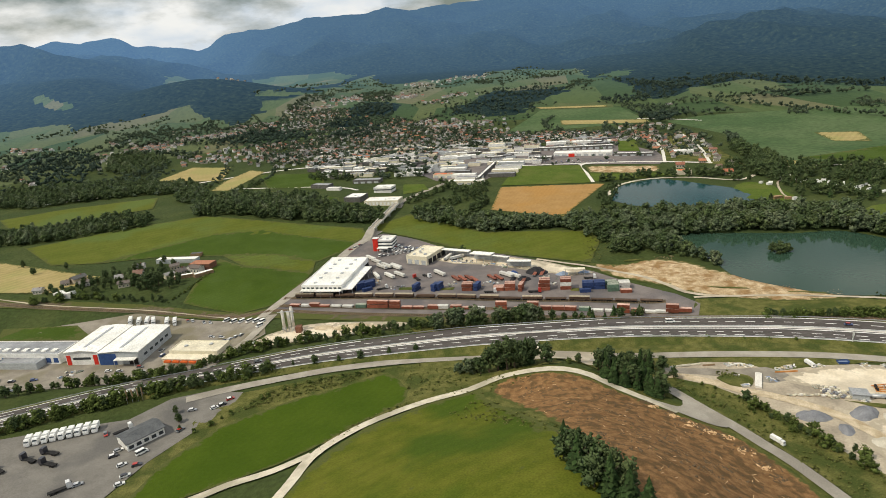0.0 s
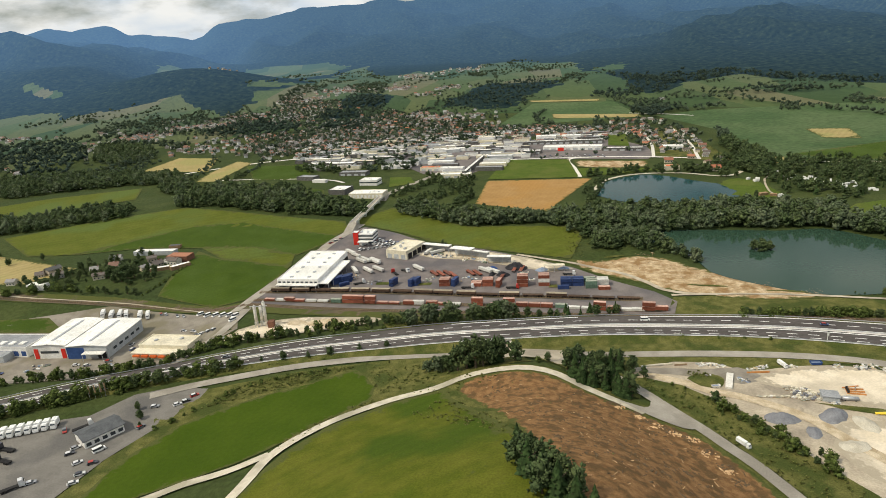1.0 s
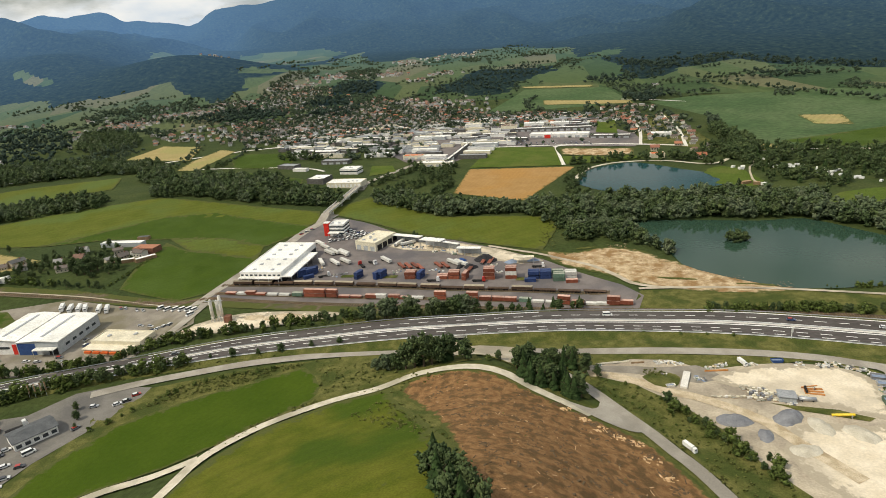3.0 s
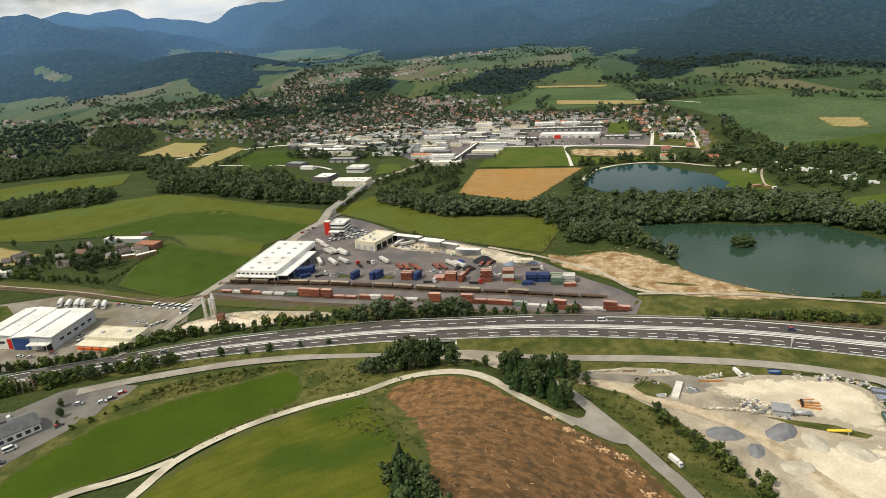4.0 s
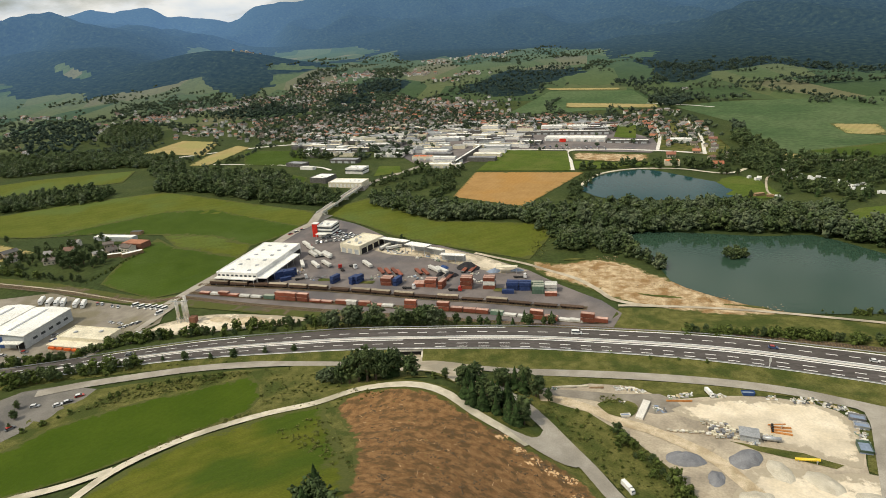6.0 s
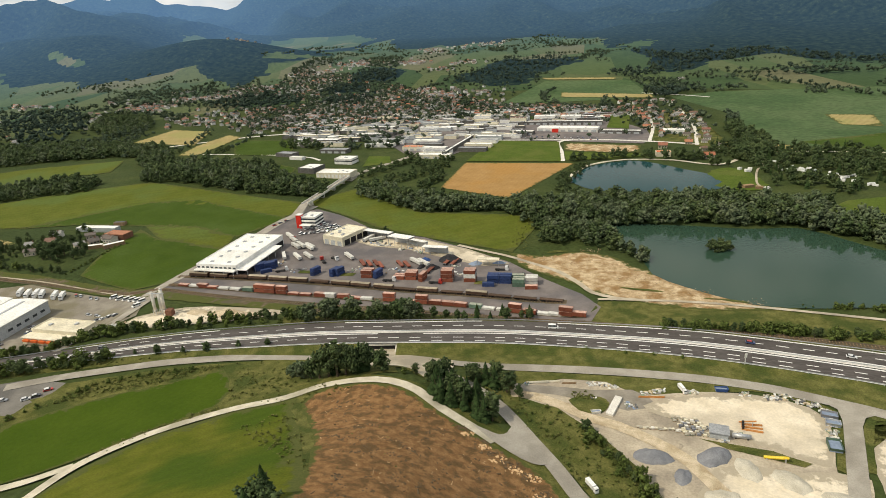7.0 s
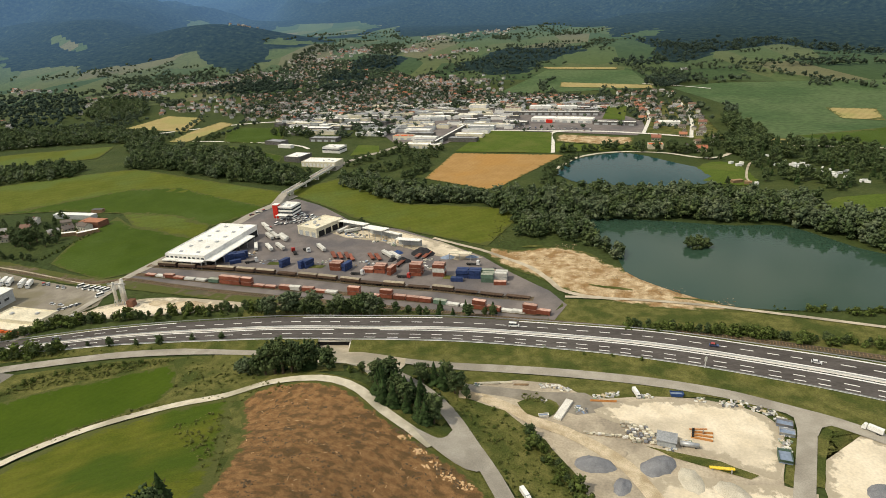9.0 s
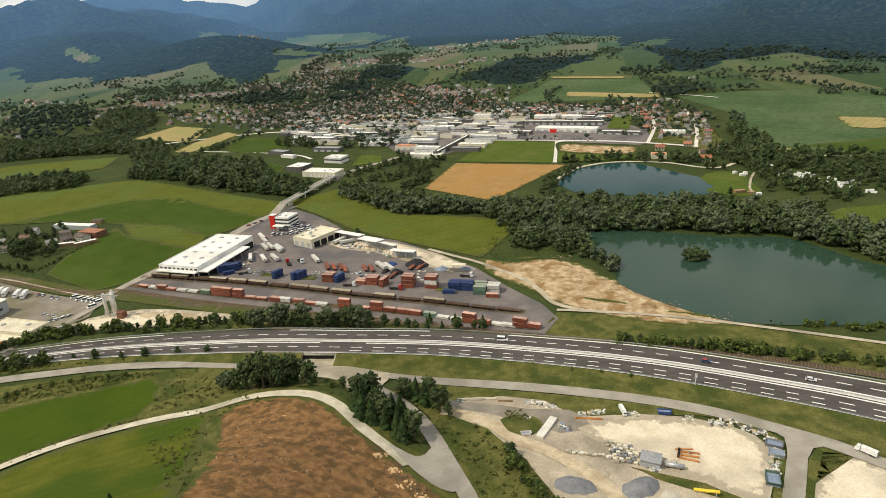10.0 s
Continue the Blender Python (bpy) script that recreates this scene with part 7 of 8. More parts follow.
for lab, x, y, a, w, d in (("tan-roofed bathing hut by the pond", 271, 481, 14, 8, 3.4), ("small tan-roofed kiosk by the pond", 277, 476, -20, 5, 3), ("small white changing hut on the bathing lawn", 290, 530, 10, 4, 2.6), ("small white kiosk on the bathing lawn", 294, 535, -25, 3.4, 2.4), ("small white kiosk on the bathing lawn", 287, 538, 30, 3, 2.4), ("small white hut beside the bathing path", 281, 473, 5, 3.4, 2.4)):
    flat_hall("bathing_hut", lab, x, y, a, w, d, 2.2, "white_wall" if "white" in lab else "wood", "white_roof" if "white" in lab else "stubble_roof", "hut", parapet=0.05)
road("path", [(280, 475), (281, 488), (284.5, 499), (293, 520), (302, 538), (309, 546), (318, 566)], 1.7, "gravel", "pale path from the bathing lawn", 0.5)
for x, y, h in ((254.7, 585, 12), (258, 580, 9), (275, 555, 11), (272, 559, 8), (283, 552, 7), (316, 533, 13), (322, 540, 12), (311, 520, 8), (297, 497, 7), (292, 483, 8), (304, 560, 7), (262, 474, 7)):
    tree(x, y, h, "broadleaf", "standing by the bathing lawn", "trees round the pond")
flat_hall("pond_lodge", "orange-roofed lodge by the pond", 244, 606, -8, 13, 9, 4, "cream_wall", "orange", "lodge")

# ---- vehicles and freight ----
def wheel(parent, x, y, r=0.33, t=0.24):
    part("wheel", Geo().tube((x, y - t / 2, r), (x, y + t / 2, r), r, r, 10), "dark", parent)


def car_proto(kind, paint="vehicle"):
    ob = new("car" if kind == "car" else "van")
    L, W = (4.3, 1.75) if kind == "car" else (5.4, 1.95)
    z1, z2 = (0.85, 1.45) if kind == "car" else (1.2, 2.3)
    g = Geo()
    prof = [(-L / 2, 0.3), (-L / 2, z1 * 0.92), (-L * 0.44, z1), (L * 0.30, z1), (L * 0.48, z1 * 0.85), (L / 2, 0.45), (L / 2 - 0.1, 0.28)]
    n = len(prof)
    g.add([(x, -W / 2, z) for x, z in prof] + [(x, W / 2, z) for x, z in prof], [tuple(range(n)), tuple(range(2 * n - 1, n - 1, -1))] + [((i + 1) % n, i, n + i, n + (i + 1) % n) for i in range(n)])
    part("body", g, paint, ob)
    c0, c1, c2, c3 = (-0.44, -0.34, 0.08, 0.26) if kind == "car" else (-0.49, -0.47, 0.22, 0.36)
    prof = [(L * c0, z1 - 0.02), (L * c1, z2 - 0.12), (L * c2, z2 - 0.12), (L * c3, z1 - 0.02)]
    part("cabin_glass", Geo().add([(x, -W / 2 + 0.1, z) for x, z in prof] + [(x, W / 2 - 0.1, z) for x, z in prof], [(0, 1, 2, 3), (7, 6, 5, 4), (1, 0, 4, 5), (2, 1, 5, 6), (3, 2, 6, 7)]), "glass", ob)
    part("roof", Geo().box(L * c1 - 0.05, -W / 2 + 0.08, z2 - 0.12, L * c2 + 0.05, W / 2 - 0.08, z2), paint, ob)
    for x in (-L * 0.31, L * 0.31):
        for y in (-W / 2 + 0.08, W / 2 - 0.08):
            wheel(ob, x, y)
    return tagged(ob, "car with dark windows" if kind == "car" else "white delivery van with dark windows", "car" if kind == "car" else "van", "vehicles")


def lorry_proto(name, label, box_len, box_mat, cab_mat, cab=True, height=2.7, flat=False):
    """A lorry or trailer: chassis, load body, cab and wheels; it faces +x."""
    ob = new(name)
    part("chassis", Geo().box(-box_len / 2, -1.0, 0.75, box_len / 2 + (2.6 if cab else 0), 1.0, 1.1), "dark", ob)
    if not flat:
        part("load_body", Geo().box(-box_len / 2, -1.25, 1.12, box_len / 2, 1.25, 1.12 + height), box_mat, ob)
        part("rear_door", Geo().box(-box_len / 2 - 0.06, -1.18, 1.2, -box_len / 2, 1.18, 1.0 + height), "steel", ob)
    if cab:
        x0 = box_len / 2 + 0.5
        g = Geo()
        prof = [(x0, 0.7), (x0, 3.4), (x0 + 1.5, 3.5), (x0 + 2.1, 2.4), (x0 + 2.25, 1.2), (x0 + 2.2, 0.5)]
        n = len(prof)
        g.add([(x, -1.2, z) for x, z in prof] + [(x, 1.2, z) for x, z in prof], [tuple(range(n)), tuple(range(2 * n - 1, n - 1, -1))] + [((i + 1) % n, i, n + i, n + (i + 1) % n) for i in range(n)])
        part("cab", g, cab_mat, ob)
        part("windscreen", Geo().add([(x0 + 1.62, -1.05, 3.25), (x0 + 1.62, 1.05, 3.25), (x0 + 2.16, 1.05, 2.35), (x0 + 2.16, -1.05, 2.35), (x0 + 1.5, -1.05, 3.25), (x0 + 1.5, 1.05, 3.25), (x0 + 2.0, 1.05, 2.35), (x0 + 2.0, -1.05, 2.35)],
                                     [(3, 2, 1, 0), (4, 5, 6, 7), (0, 1, 5, 4), (1, 2, 6, 5), (2, 3, 7, 6), (3, 0, 4, 7)]), "glass", ob)
        for y in (-1.0, 1.0):
            wheel(ob, x0 + 1.2, y, 0.5, 0.35)
    for x in (-box_len / 2 + 1.2, -box_len / 2 + 2.5):
        for y in (-1.0, 1.0):
            wheel(ob, x, y, 0.5, 0.4)
    return tagged(ob, label, "trailer" if not cab else "lorry", "lorries and trailers")


def park(ob, x, y, turn, lift=0.3, z=None):
    return copy_thing(ob, pose(x, y, (ground_z(x, y) if z is None else z) + lift, 0, 0, turn))


def place(ob, x, y, turn, lift=0.3, z=None):
    ob.matrix_basis = pose(x, y, (ground_z(x, y) if z is None else z) + lift, 0, 0, turn) @ Matrix.Scale(1 / PLAN, 4)
    return ob


CAR, VAN = car_proto("car"), car_proto("van", "vehicle_white")
TRAILER = lorry_proto("trailer", "parked semi-trailer with a pale grey box body", 13.4, "container_pale", "vehicle", False, 1.9)
RED_TRAILER = lorry_proto("trailer", "flat trailer with a rust-red load", 12.0, "container_red", "vehicle", False, 0.7)
SWAP = lorry_proto("lorry", "white box lorry parked in the lot", 7.2, "vehicle_white", "vehicle_white", True, 2.6)
TRACTOR = lorry_proto("tractor_unit", "white lorry tractor unit parked in a row", 3.2, "vehicle_white", "vehicle_white", True, 2.7, False)
FLAT = lorry_proto("flat_lorry", "empty flatbed lorry with a coloured cab", 6.5, "vehicle", "vehicle", True, 2.6, True)
rr = random.Random(3)
place(TRACTOR, -160, 199.5, -78)
for i in range(1, 9):
    park(TRACTOR, -160 + 2.75 * i, 199.5 + 0.8 * i, -78 + rr.uniform(-2, 2))
place(SWAP, -189, 335, -70)
for x, y, a in ((-183, 333, -72), (-178, 333, -72), (-174, 332, -70), (-165, 330, -72), (-160, 329, -72)):
    park(SWAP, x, y, a + rr.uniform(-3, 3))
for x, y, a, k in ((103.6, 166.5, -66, 0.62), (208, 196.5, 134, 0.7), (142.8, 215.8, -80, 0.6)):
    bx = park(SWAP, x, y, a)
    bx.matrix_basis = bx.matrix_basis @ Matrix.Scale(k, 4)
LOT_VANS = ((-129, 326.5, -128), (-123.8, 323.5, -128), (-118, 320.3, -128), (-112.3, 316.5, -128), (-107.1, 312.8, -128), (-102.8, 309.5, -128), (-102.6, 304, -128))
place(TRAILER, -39.5, 387, -52)
for x, y, a in ((-42.5, 385.5, -52), (-33, 382, -52), (-36, 366, -54), (-29.5, 367, -52), (-33, 384.5, -52), (-4, 364, -56), (37, 352, -54), (41.5, 350, -54), (-44.5, 367.5, -66), (2, 396, 62), (8, 394, 30), (-52, 405, -52), (-47.5, 398, -50)):
    park(TRAILER, x, y, a + rr.uniform(-3, 3))
place(RED_TRAILER, 10, 352, -66)
for x, y, a in ((14, 352, -66), (28, 350, -66), (32, 349, -66), (6, 353, -66), (17, 349, -66), (46, 340, 70), (55, 352, 70), (59, 351, 70)):
    park(RED_TRAILER, x, y, a)
place(FLAT, -146, 190.5, 165)
for x, y, a in ((-142.6, 183.6, 160), (-152, 187, 155), (-160, 182, 150), (-126.5, 201.5, 40), (-131, 168, 35), (-13, 363, -50), (-18, 358, 120)):
    park(FLAT, x, y, a)
place(CAR, 178, 246, -18, 0.15, 1.0)
place(VAN, 104, 260.6, -6, 0.05, raised(104, 260))
for x, y, a in LOT_VANS:
    park(VAN, x, y, a)
for x, y, a in ((-121.2, 189.4, 40), (-111.4, 186.8, 48), (-121.4, 186, 30), (-115.3, 180.1, 40), (-109.7, 179.4, 20), (-110.9, 173.6, 30), (-110.5, 169, 30), (-125.6, 171, 30), (-132, 201, -60), (-103.8, 214, 10), (-95, 214.5, 35), (-92.5, 216.6, 35), (-90.6, 220.7, 35), (-102.8, 199.9, 60)):
    park(VAN if x == -111.4 else CAR, x, y, a, 0.25)
for x, y, a in ((209, 234, -26), (-88, 252, 15)):
    park(CAR, x, y, a, 0.15, 1.0)
for i in range(13):
    park(VAN if i % 4 == 0 else CAR, -46 + 2.9 * (i % 9) + (1.2 if i > 8 else 0), 410 + 0.6 * (i % 9) + (8 if i > 8 else 0), 75 + rr.uniform(-6, 6))
for i in range(16):
    park(VAN if i % 3 == 0 else CAR, -36 + 2.7 * (i % 8), 420 - 1.2 * (i % 8) + (6 if i > 7 else 0), 62 + rr.uniform(-6, 6))
for x, y, a in ((-66, 430, 40), (-63, 434, 40), (-69, 426, 40), (-50, 405, 10), (-152, 292, 80), (-149, 286, 80), (-155, 274, 0), (-120, 297, 70), (-117, 297, 70), (-114, 298, 70), (-111, 298, 70), (-124, 303, -20), (-130, 305, -20), (-153, 330, -60), (-150, 329.5, -60), (-142, 326, -60), (-138, 325, -60),
                (-170, 272, 10), (-164, 271, 10), (-225, 270, 10), (-216, 268, 10), (-205, 268, 10), (-240, 272, 10), (-195, 252, 10), (-204, 250, 10), (-214, 250, 15), (-222, 246, 15)):
    park(CAR, x, y, a)


def container_proto(mat, label, length=6.1):
    ob = new("container")
    L, W, H = length, 2.44, 2.6
    n = int(L / 0.45)
    edge = [(-L / 2 + 0.16 + (L - 0.32) * i / n, -W / 2 + (0.09 if i % 2 else 0.02)) for i in range(n + 1)]
    outline = [(-L / 2, -W / 2), *edge, (L / 2, -W / 2), (L / 2, W / 2), *[(x, -y) for x, y in reversed(edge)], (-L / 2, W / 2)]
    g = Geo().prism(outline, 0.0, H)
    part("body", g, mat, ob)
    part("roof", Geo().box(-L / 2 + 0.05, -W / 2 + 0.1, H, L / 2 - 0.05, W / 2 - 0.1, H + 0.04), "roof_" + mat if "roof_" + mat in M else mat, ob, "flat container roof")
    door = part("door", Geo().box(L / 2 - 0.06, -W / 2 + 0.2, 0.15, L / 2 + 0.02, W / 2 - 0.2, H - 0.15), "steel" if mat == "container_pale" else mat, ob)
    g = Geo()
    for y in (-0.75, -0.3, 0.3, 0.75):
        g.tube((L / 2 + 0.05, y, 0.2), (L / 2 + 0.05, y, H - 0.2), 0.03, 0.03, 5)
    part("lock_bar", g, "steel", door)
    return tagged(ob, label, "container", "freight containers")


CON = {}
for key, name in (("red", "rust-red"), ("blue", "deep blue"), ("green", "dull green"), ("pale", "pale grey")):
    CON[key] = container_proto("container_" + key, "%s steel shipping container" % name), container_proto("container_" + key, "long %s steel shipping container" % name, 12.2)
used = set()


def put(key, size, x, y, turn, level=0, base=0.3):
    ob, z = CON[key][size], ground_z(x, y) + base + 2.62 * level * 0.85
    if (key, size) in used:
        return copy_thing(ob, pose(x, y, z, 0, 0, turn) @ Matrix.Diagonal((1, 1, 0.85, 1)))
    used.add((key, size))
    ob.matrix_basis = pose(x, y, z, 0, 0, turn) @ Matrix.Diagonal((1, 1, 0.85, 1))
    return ob


def stack(keys, size, x, y, turn=-8, rows=1):
    for r_ in range(rows):
        for i, k in enumerate(keys):
            put(k, size, x + 0.5 * r_ + rr.uniform(-0.12, 0.12), y + 2.7 * r_, turn + rr.uniform(-0.6, 0.6), i)


stack(["red", "red"], 0, -62, 352, 70)
stack(["blue", "blue"], 0, -53, 348, 30, 2)
stack(["blue", "blue"], 0, -47.5, 350, 30, 2)
stack(["blue"], 0, -48, 345, 30)
stack(["blue", "blue"], 0, -18, 340, 60)
stack(["blue", "blue"], 0, -7, 338, 60)
stack(["blue", "blue"], 0, -4.2, 338.6, 60)
stack(["red", "red"], 0, 12, 333.5, -8, 2)
stack(["blue", "blue"], 0, 18, 334, 64)
stack(["red"], 0, 30, 330, -8, 2)
stack(["red", "red"], 0, 36.6, 329, -8, 2)
stack(["red", "red"], 0, 43, 328, 70)
stack(["red", "red", "red"], 0, 56, 325, -8, 2)
stack(["red"], 0, 56.4, 331, -8)
stack(["red", "pale", "red"], 0, 68, 324, -8, 2)
stack(["blue", "blue"], 0, 80, 321.5, -6, 2)
stack(["blue", "blue"], 0, 86.4, 320.8, -6, 2)
stack(["blue"], 0, 77.5, 317.4, -6)
stack(["green", "green"], 0, 92.8, 316, -6, 2)
stack(["pale", "green"], 0, 93, 322, -6)
stack(["pale", "pale"], 0, 99.4, 317.6, -6, 2)
stack(["red"], 0, 99, 312.5, -6)
for x, y, a in ((-40, 345, 20), (24, 327, -10), (49, 322.5, -10), (84, 338, -10)):
    park(FLAT, x, y, a)

# railway
TRACK_N = [(-98, 342.5), (-45, 333), (-3, 323.6), (35, 313.4), (69, 306), (114, 293.5)]
TRACK_S = [(-98, 330.5), (-15, 311), (59, 295), (119, 275.5)]
MAIN = [(-420, 400), (-289, 366), (-191, 347), (-120, 330), (-60, 312), (-10, 300), (60, 285), (122, 267), (200, 250), (330, 205)]


def rail_track(pts, label):
    line = curve_points(pts, 5.0)
    tr = tagged(new("railway_track"), label, "railway track")
    g = ribbon(Geo(), offset_line(line, 2.1), offset_line(line, -2.1), 0.42)
    part("ballast", g, "rail_bed", tr)
    for s in (0.72, -0.72):
        g = Geo()
        e = offset_line(line, s)
        for (x0, y0), (x1, y1) in zip(e, e[1:]):
            g.tube((x0, y0, ground_z(x0, y0) + 0.62), (x1, y1, ground_z(x1, y1) + 0.62), 0.07, 0.07, 4)
        part("rail", g, "rail", tr)
    g = Geo()
    for q, nx in zip(curve_points(pts, 1.3), curve_points(pts, 1.3)[1:]):
        a = math.atan2(nx[1] - q[1], nx[0] - q[0])
        g.box(-0.13, -1.25, 0, 0.13, 1.25, 0.12, pose(q[0], q[1], ground_z(q[0], q[1]) + 0.43, 0, 0, math.degrees(a)))
    tagged(part("sleeper_bed", g, "wood", tr), "", "", "", "stuff")
    return line


rail_track(TRACK_N, "siding with parked freight wagons")
rail_track(TRACK_S, "siding along the container row")
rail_track(MAIN, "main railway line past the yard")


def wagon_proto(load, label):
    ob = new("freight_wagon")
    part("underframe", Geo().box(-6.4, -1.35, 1.0, 6.4, 1.35, 1.35), "wagon", ob)
    if load == "high":
        part("body", Geo().box(-6.1, -1.4, 1.36, 6.1, 1.4, 2.7), "wagon", ob)
        part("cover", Geo().add([(-6.2, -1.45, 2.7), (6.2, -1.45, 2.7), (6.2, 0, 3.1), (-6.2, 0, 3.1), (6.2, 1.45, 2.7), (-6.2, 1.45, 2.7)], [(0, 1, 2, 3), (3, 2, 4, 5), (0, 3, 5), (1, 4, 2)]), "wagon_green", ob, "weathered pale wagon roof")
    elif load == "low":
        part("body", Geo().box(-6.1, -1.35, 1.36, 6.1, 1.35, 2.0), "wagon", ob)
    for x in (-4.6, 4.6):
        part("bogie", Geo().box(x - 1.4, -1.0, 0.35, x + 1.4, 1.0, 1.0), "dark", ob)
        for dx in (-0.9, 0.9):
            for y in (-0.75, 0.75):
                wheel(ob, x + dx, y, 0.46, 0.14)
    for x in (-6.6, 6.4):
        for y in (-0.9, 0.9):
            part("buffer", Geo().box(x, y - 0.18, 1.0, x + 0.25, y + 0.18, 1.3), "dark", ob)
    return tagged(ob, label, "freight wagon", "freight wagons")


WAG = {"high": wagon_proto("high", "covered freight wagon with a pale weathered roof"), "low": wagon_proto("low", "low brown open freight wagon"), "flat": wagon_proto("flat", "empty flat container wagon")}
seen_wag = set()


def rolling(pts, kinds, start, stop, gap=12.3):
    line = curve_points(pts, 1.0)
    acc, nxt, idx, spots = 0.0, start, 0, []
    for p, q in zip(line, line[1:]):
        d = math.hypot(q[0] - p[0], q[1] - p[1])
        acc += d
        if acc >= nxt and acc < stop:
            a = math.degrees(math.atan2(q[1] - p[1], q[0] - p[0]))
            k = kinds[idx % len(kinds)]
            if k:
                z = ground_z(p[0], p[1]) + 0.66
                m = pose(p[0], p[1], z, 0, 0, a) @ Matrix.Scale(0.93, 4)
                if k not in seen_wag:
                    seen_wag.add(k)
                    WAG[k].matrix_basis = m
                else:
                    copy_thing(WAG[k], m)
                spots.append((p[0], p[1], z, a, k))
            idx += 1
            nxt += gap
    return spots


rolling(TRACK_N, ["high", "high", "low", "high", "high", "high", "low", "high", "high", "high", "flat", "high", "flat", "high", "flat", "flat", "flat"], 14, 214)
S_LINE = curve_points(TRACK_S, 1.0)
# freight along the southern siding: place along the row, colour, tiers, and whether it is a low tray
for x, key, tiers, tray in ((-88, "red", 1, 1), (-81, "pale", 1, 1), (-76.5, "red", 1, 0), (-70, "red", 1, 1), (-63, "pale", 1, 1), (-56.6, "pale", 1, 1), (-48.5, "green", 1, 0), (-42, "red", 2, 0), (-35.6, "red", 2, 0), (-29.2, "red", 2, 0), (-22, "red", 1, 1), (-15.5, "red", 1, 1), (-8, "red", 1, 0), (-2, "pale", 1, 0), (4.4, "red", 1, 0),
                            (10.8, "red", 1, 1), (17, "pale", 1, 1), (28.6, "red", 2, 0), (38.6, "red", 1, 1), (45, "red", 2, 0), (51.4, "red", 1, 0), (57.8, "red", 1, 0), (64.2, "red", 1, 0), (71.2, "green", 1, 0), (77.6, "pale", 1, 1), (84, "pale", 1, 1), (89.6, "red", 2, 0), (96, "red", 1, 0), (102, "pale", 1, 1), (107, "pale", 1, 1), (111.4, "red", 2, 0), (117.4, "red", 1, 0)):
    k = min(range(len(S_LINE) - 1), key=lambda e: abs(S_LINE[e][0] - x))
    p, q = S_LINE[k], S_LINE[k + 1]
    a = math.degrees(math.atan2(q[1] - p[1], q[0] - p[0]))
    for lv in range(tiers):
        ob = put(key, 0, p[0], p[1] - 0.4, a + rr.uniform(-0.8, 0.8), lv, 0.72)
        if tray:
            ob.matrix_basis = ob.matrix_basis @ Matrix.Diagonal((1, 1, 0.5, 1))

# ---- gravel works and yard clutter ----
def junk(label, spots, seed, n, size, mat="scrap", category="scrap", within=None):
    """A strewn heap of plates, beams and crates as one mass."""
    q = random.Random(seed)
    g = Geo()
    for x, y, sp in spots:
        for i in range(n):
            px, py = x + q.uniform(-sp, sp), y + q.uniform(-sp, sp) * 0.7
            if within and not inside(px, py, within):
                continue
            w, d, h = q.uniform(0.3, 1.0) * size * q.choice((1, 1, 2.2)), q.uniform(0.3, 1.0) * size, q.uniform(0.2, 0.8) * size * 0.7
            m = pose(px, py, ground_z(px, py) + 0.2, q.uniform(-8, 8), q.uniform(-8, 8), q.uniform(0, 180))
            g.box(-w / 2, -d / 2, 0, w / 2, d / 2, h, m)
    return tagged(part("scrap_pile", g, mat), label, category, "", "stuff")


junk("strewn pale building material along the works' edge", [(113, 219.9, 1.6), (117, 219.5, 1.6), (120, 218, 1.2), (131, 213.8, 2.2), (135, 215, 2), (146, 214.5, 1.4), (163, 212.5, 2), (171, 210.5, 2.2), (175, 210.5, 2), (179, 208, 1.8), (182, 206, 1.8)], 1, 20, 1.0, "scrap_pale")
junk("mixed scrap beside the access road", [(184, 202.5, 1.4), (183.6, 199, 1.6), (182.6, 195.5, 1.5), (180.6, 191.5, 1.7), (179, 188.5, 1.6)], 2, 24, 0.9, "scrap_pale")
junk("low scrap strewn behind the weedy island", [(124, 206, 2.0), (122.5, 208, 1.2), (90, 219, 1.6), (112, 211, 1.0)], 3, 14, 0.8, "scrap")
junk("steel bins and frames in the works", [(144, 194.5, 1.8), (146.5, 188, 1.4), (152.5, 191, 1.2)], 4, 14, 1.0)


def pallet(label, x, y, turn, w, d, h, mat):
    """Stone slabs stacked on a timber pallet."""
    ob = thing("stone_pallet", label, "pallet", x, y, turn, None, "pallets of stone")
    g = Geo()
    for k in range(3):
        g.box(-w / 2, -d / 2 + k * d * 0.42, 0.3, w / 2, -d / 2 + k * d * 0.42 + d * 0.16, 0.42)
    part("pallet", g, "wood", ob)
    g, n = Geo(), 4
    for k in range(n):
        e = 0.06 * ((k * 7) % 3 - 1)
        g.box(-w / 2 + 0.04 + e, -d / 2 + 0.04, 0.42 + k * h / n, w / 2 - 0.04 + e, d / 2 - 0.04, 0.40 + (k + 1) * h / n)
    part("slabs", g, mat, ob)
    return ob


q = random.Random(61)
for i in range(5):
    for j in range(8):
        if q.random() < 0.86:
            pallet("pale stone slabs stacked on a pallet", 135.2 + 1.65 * i + 0.28 * j + q.uniform(-0.2, 0.2), 199.4 - 1.2 * j - 0.2 * i + q.uniform(-0.15, 0.15), -12 + q.uniform(-10, 10), 1.15, 0.85, q.uniform(0.4, 1.0), q.choice(("scrap_pale", "concrete", "gritpale", "cream_wall", "grit")))
for i in range(17):
    pallet("pale stone slabs stacked in a long row", 123 + 0.95 * i + q.uniform(-0.3, 0.3), 195.0 - 0.16 * i + q.uniform(-0.5, 0.5), q.uniform(-20, 20), 1.0, 0.8, q.uniform(0.3, 0.8), q.choice(("gritpale", "concrete", "cream_wall", "scrap_pale")))


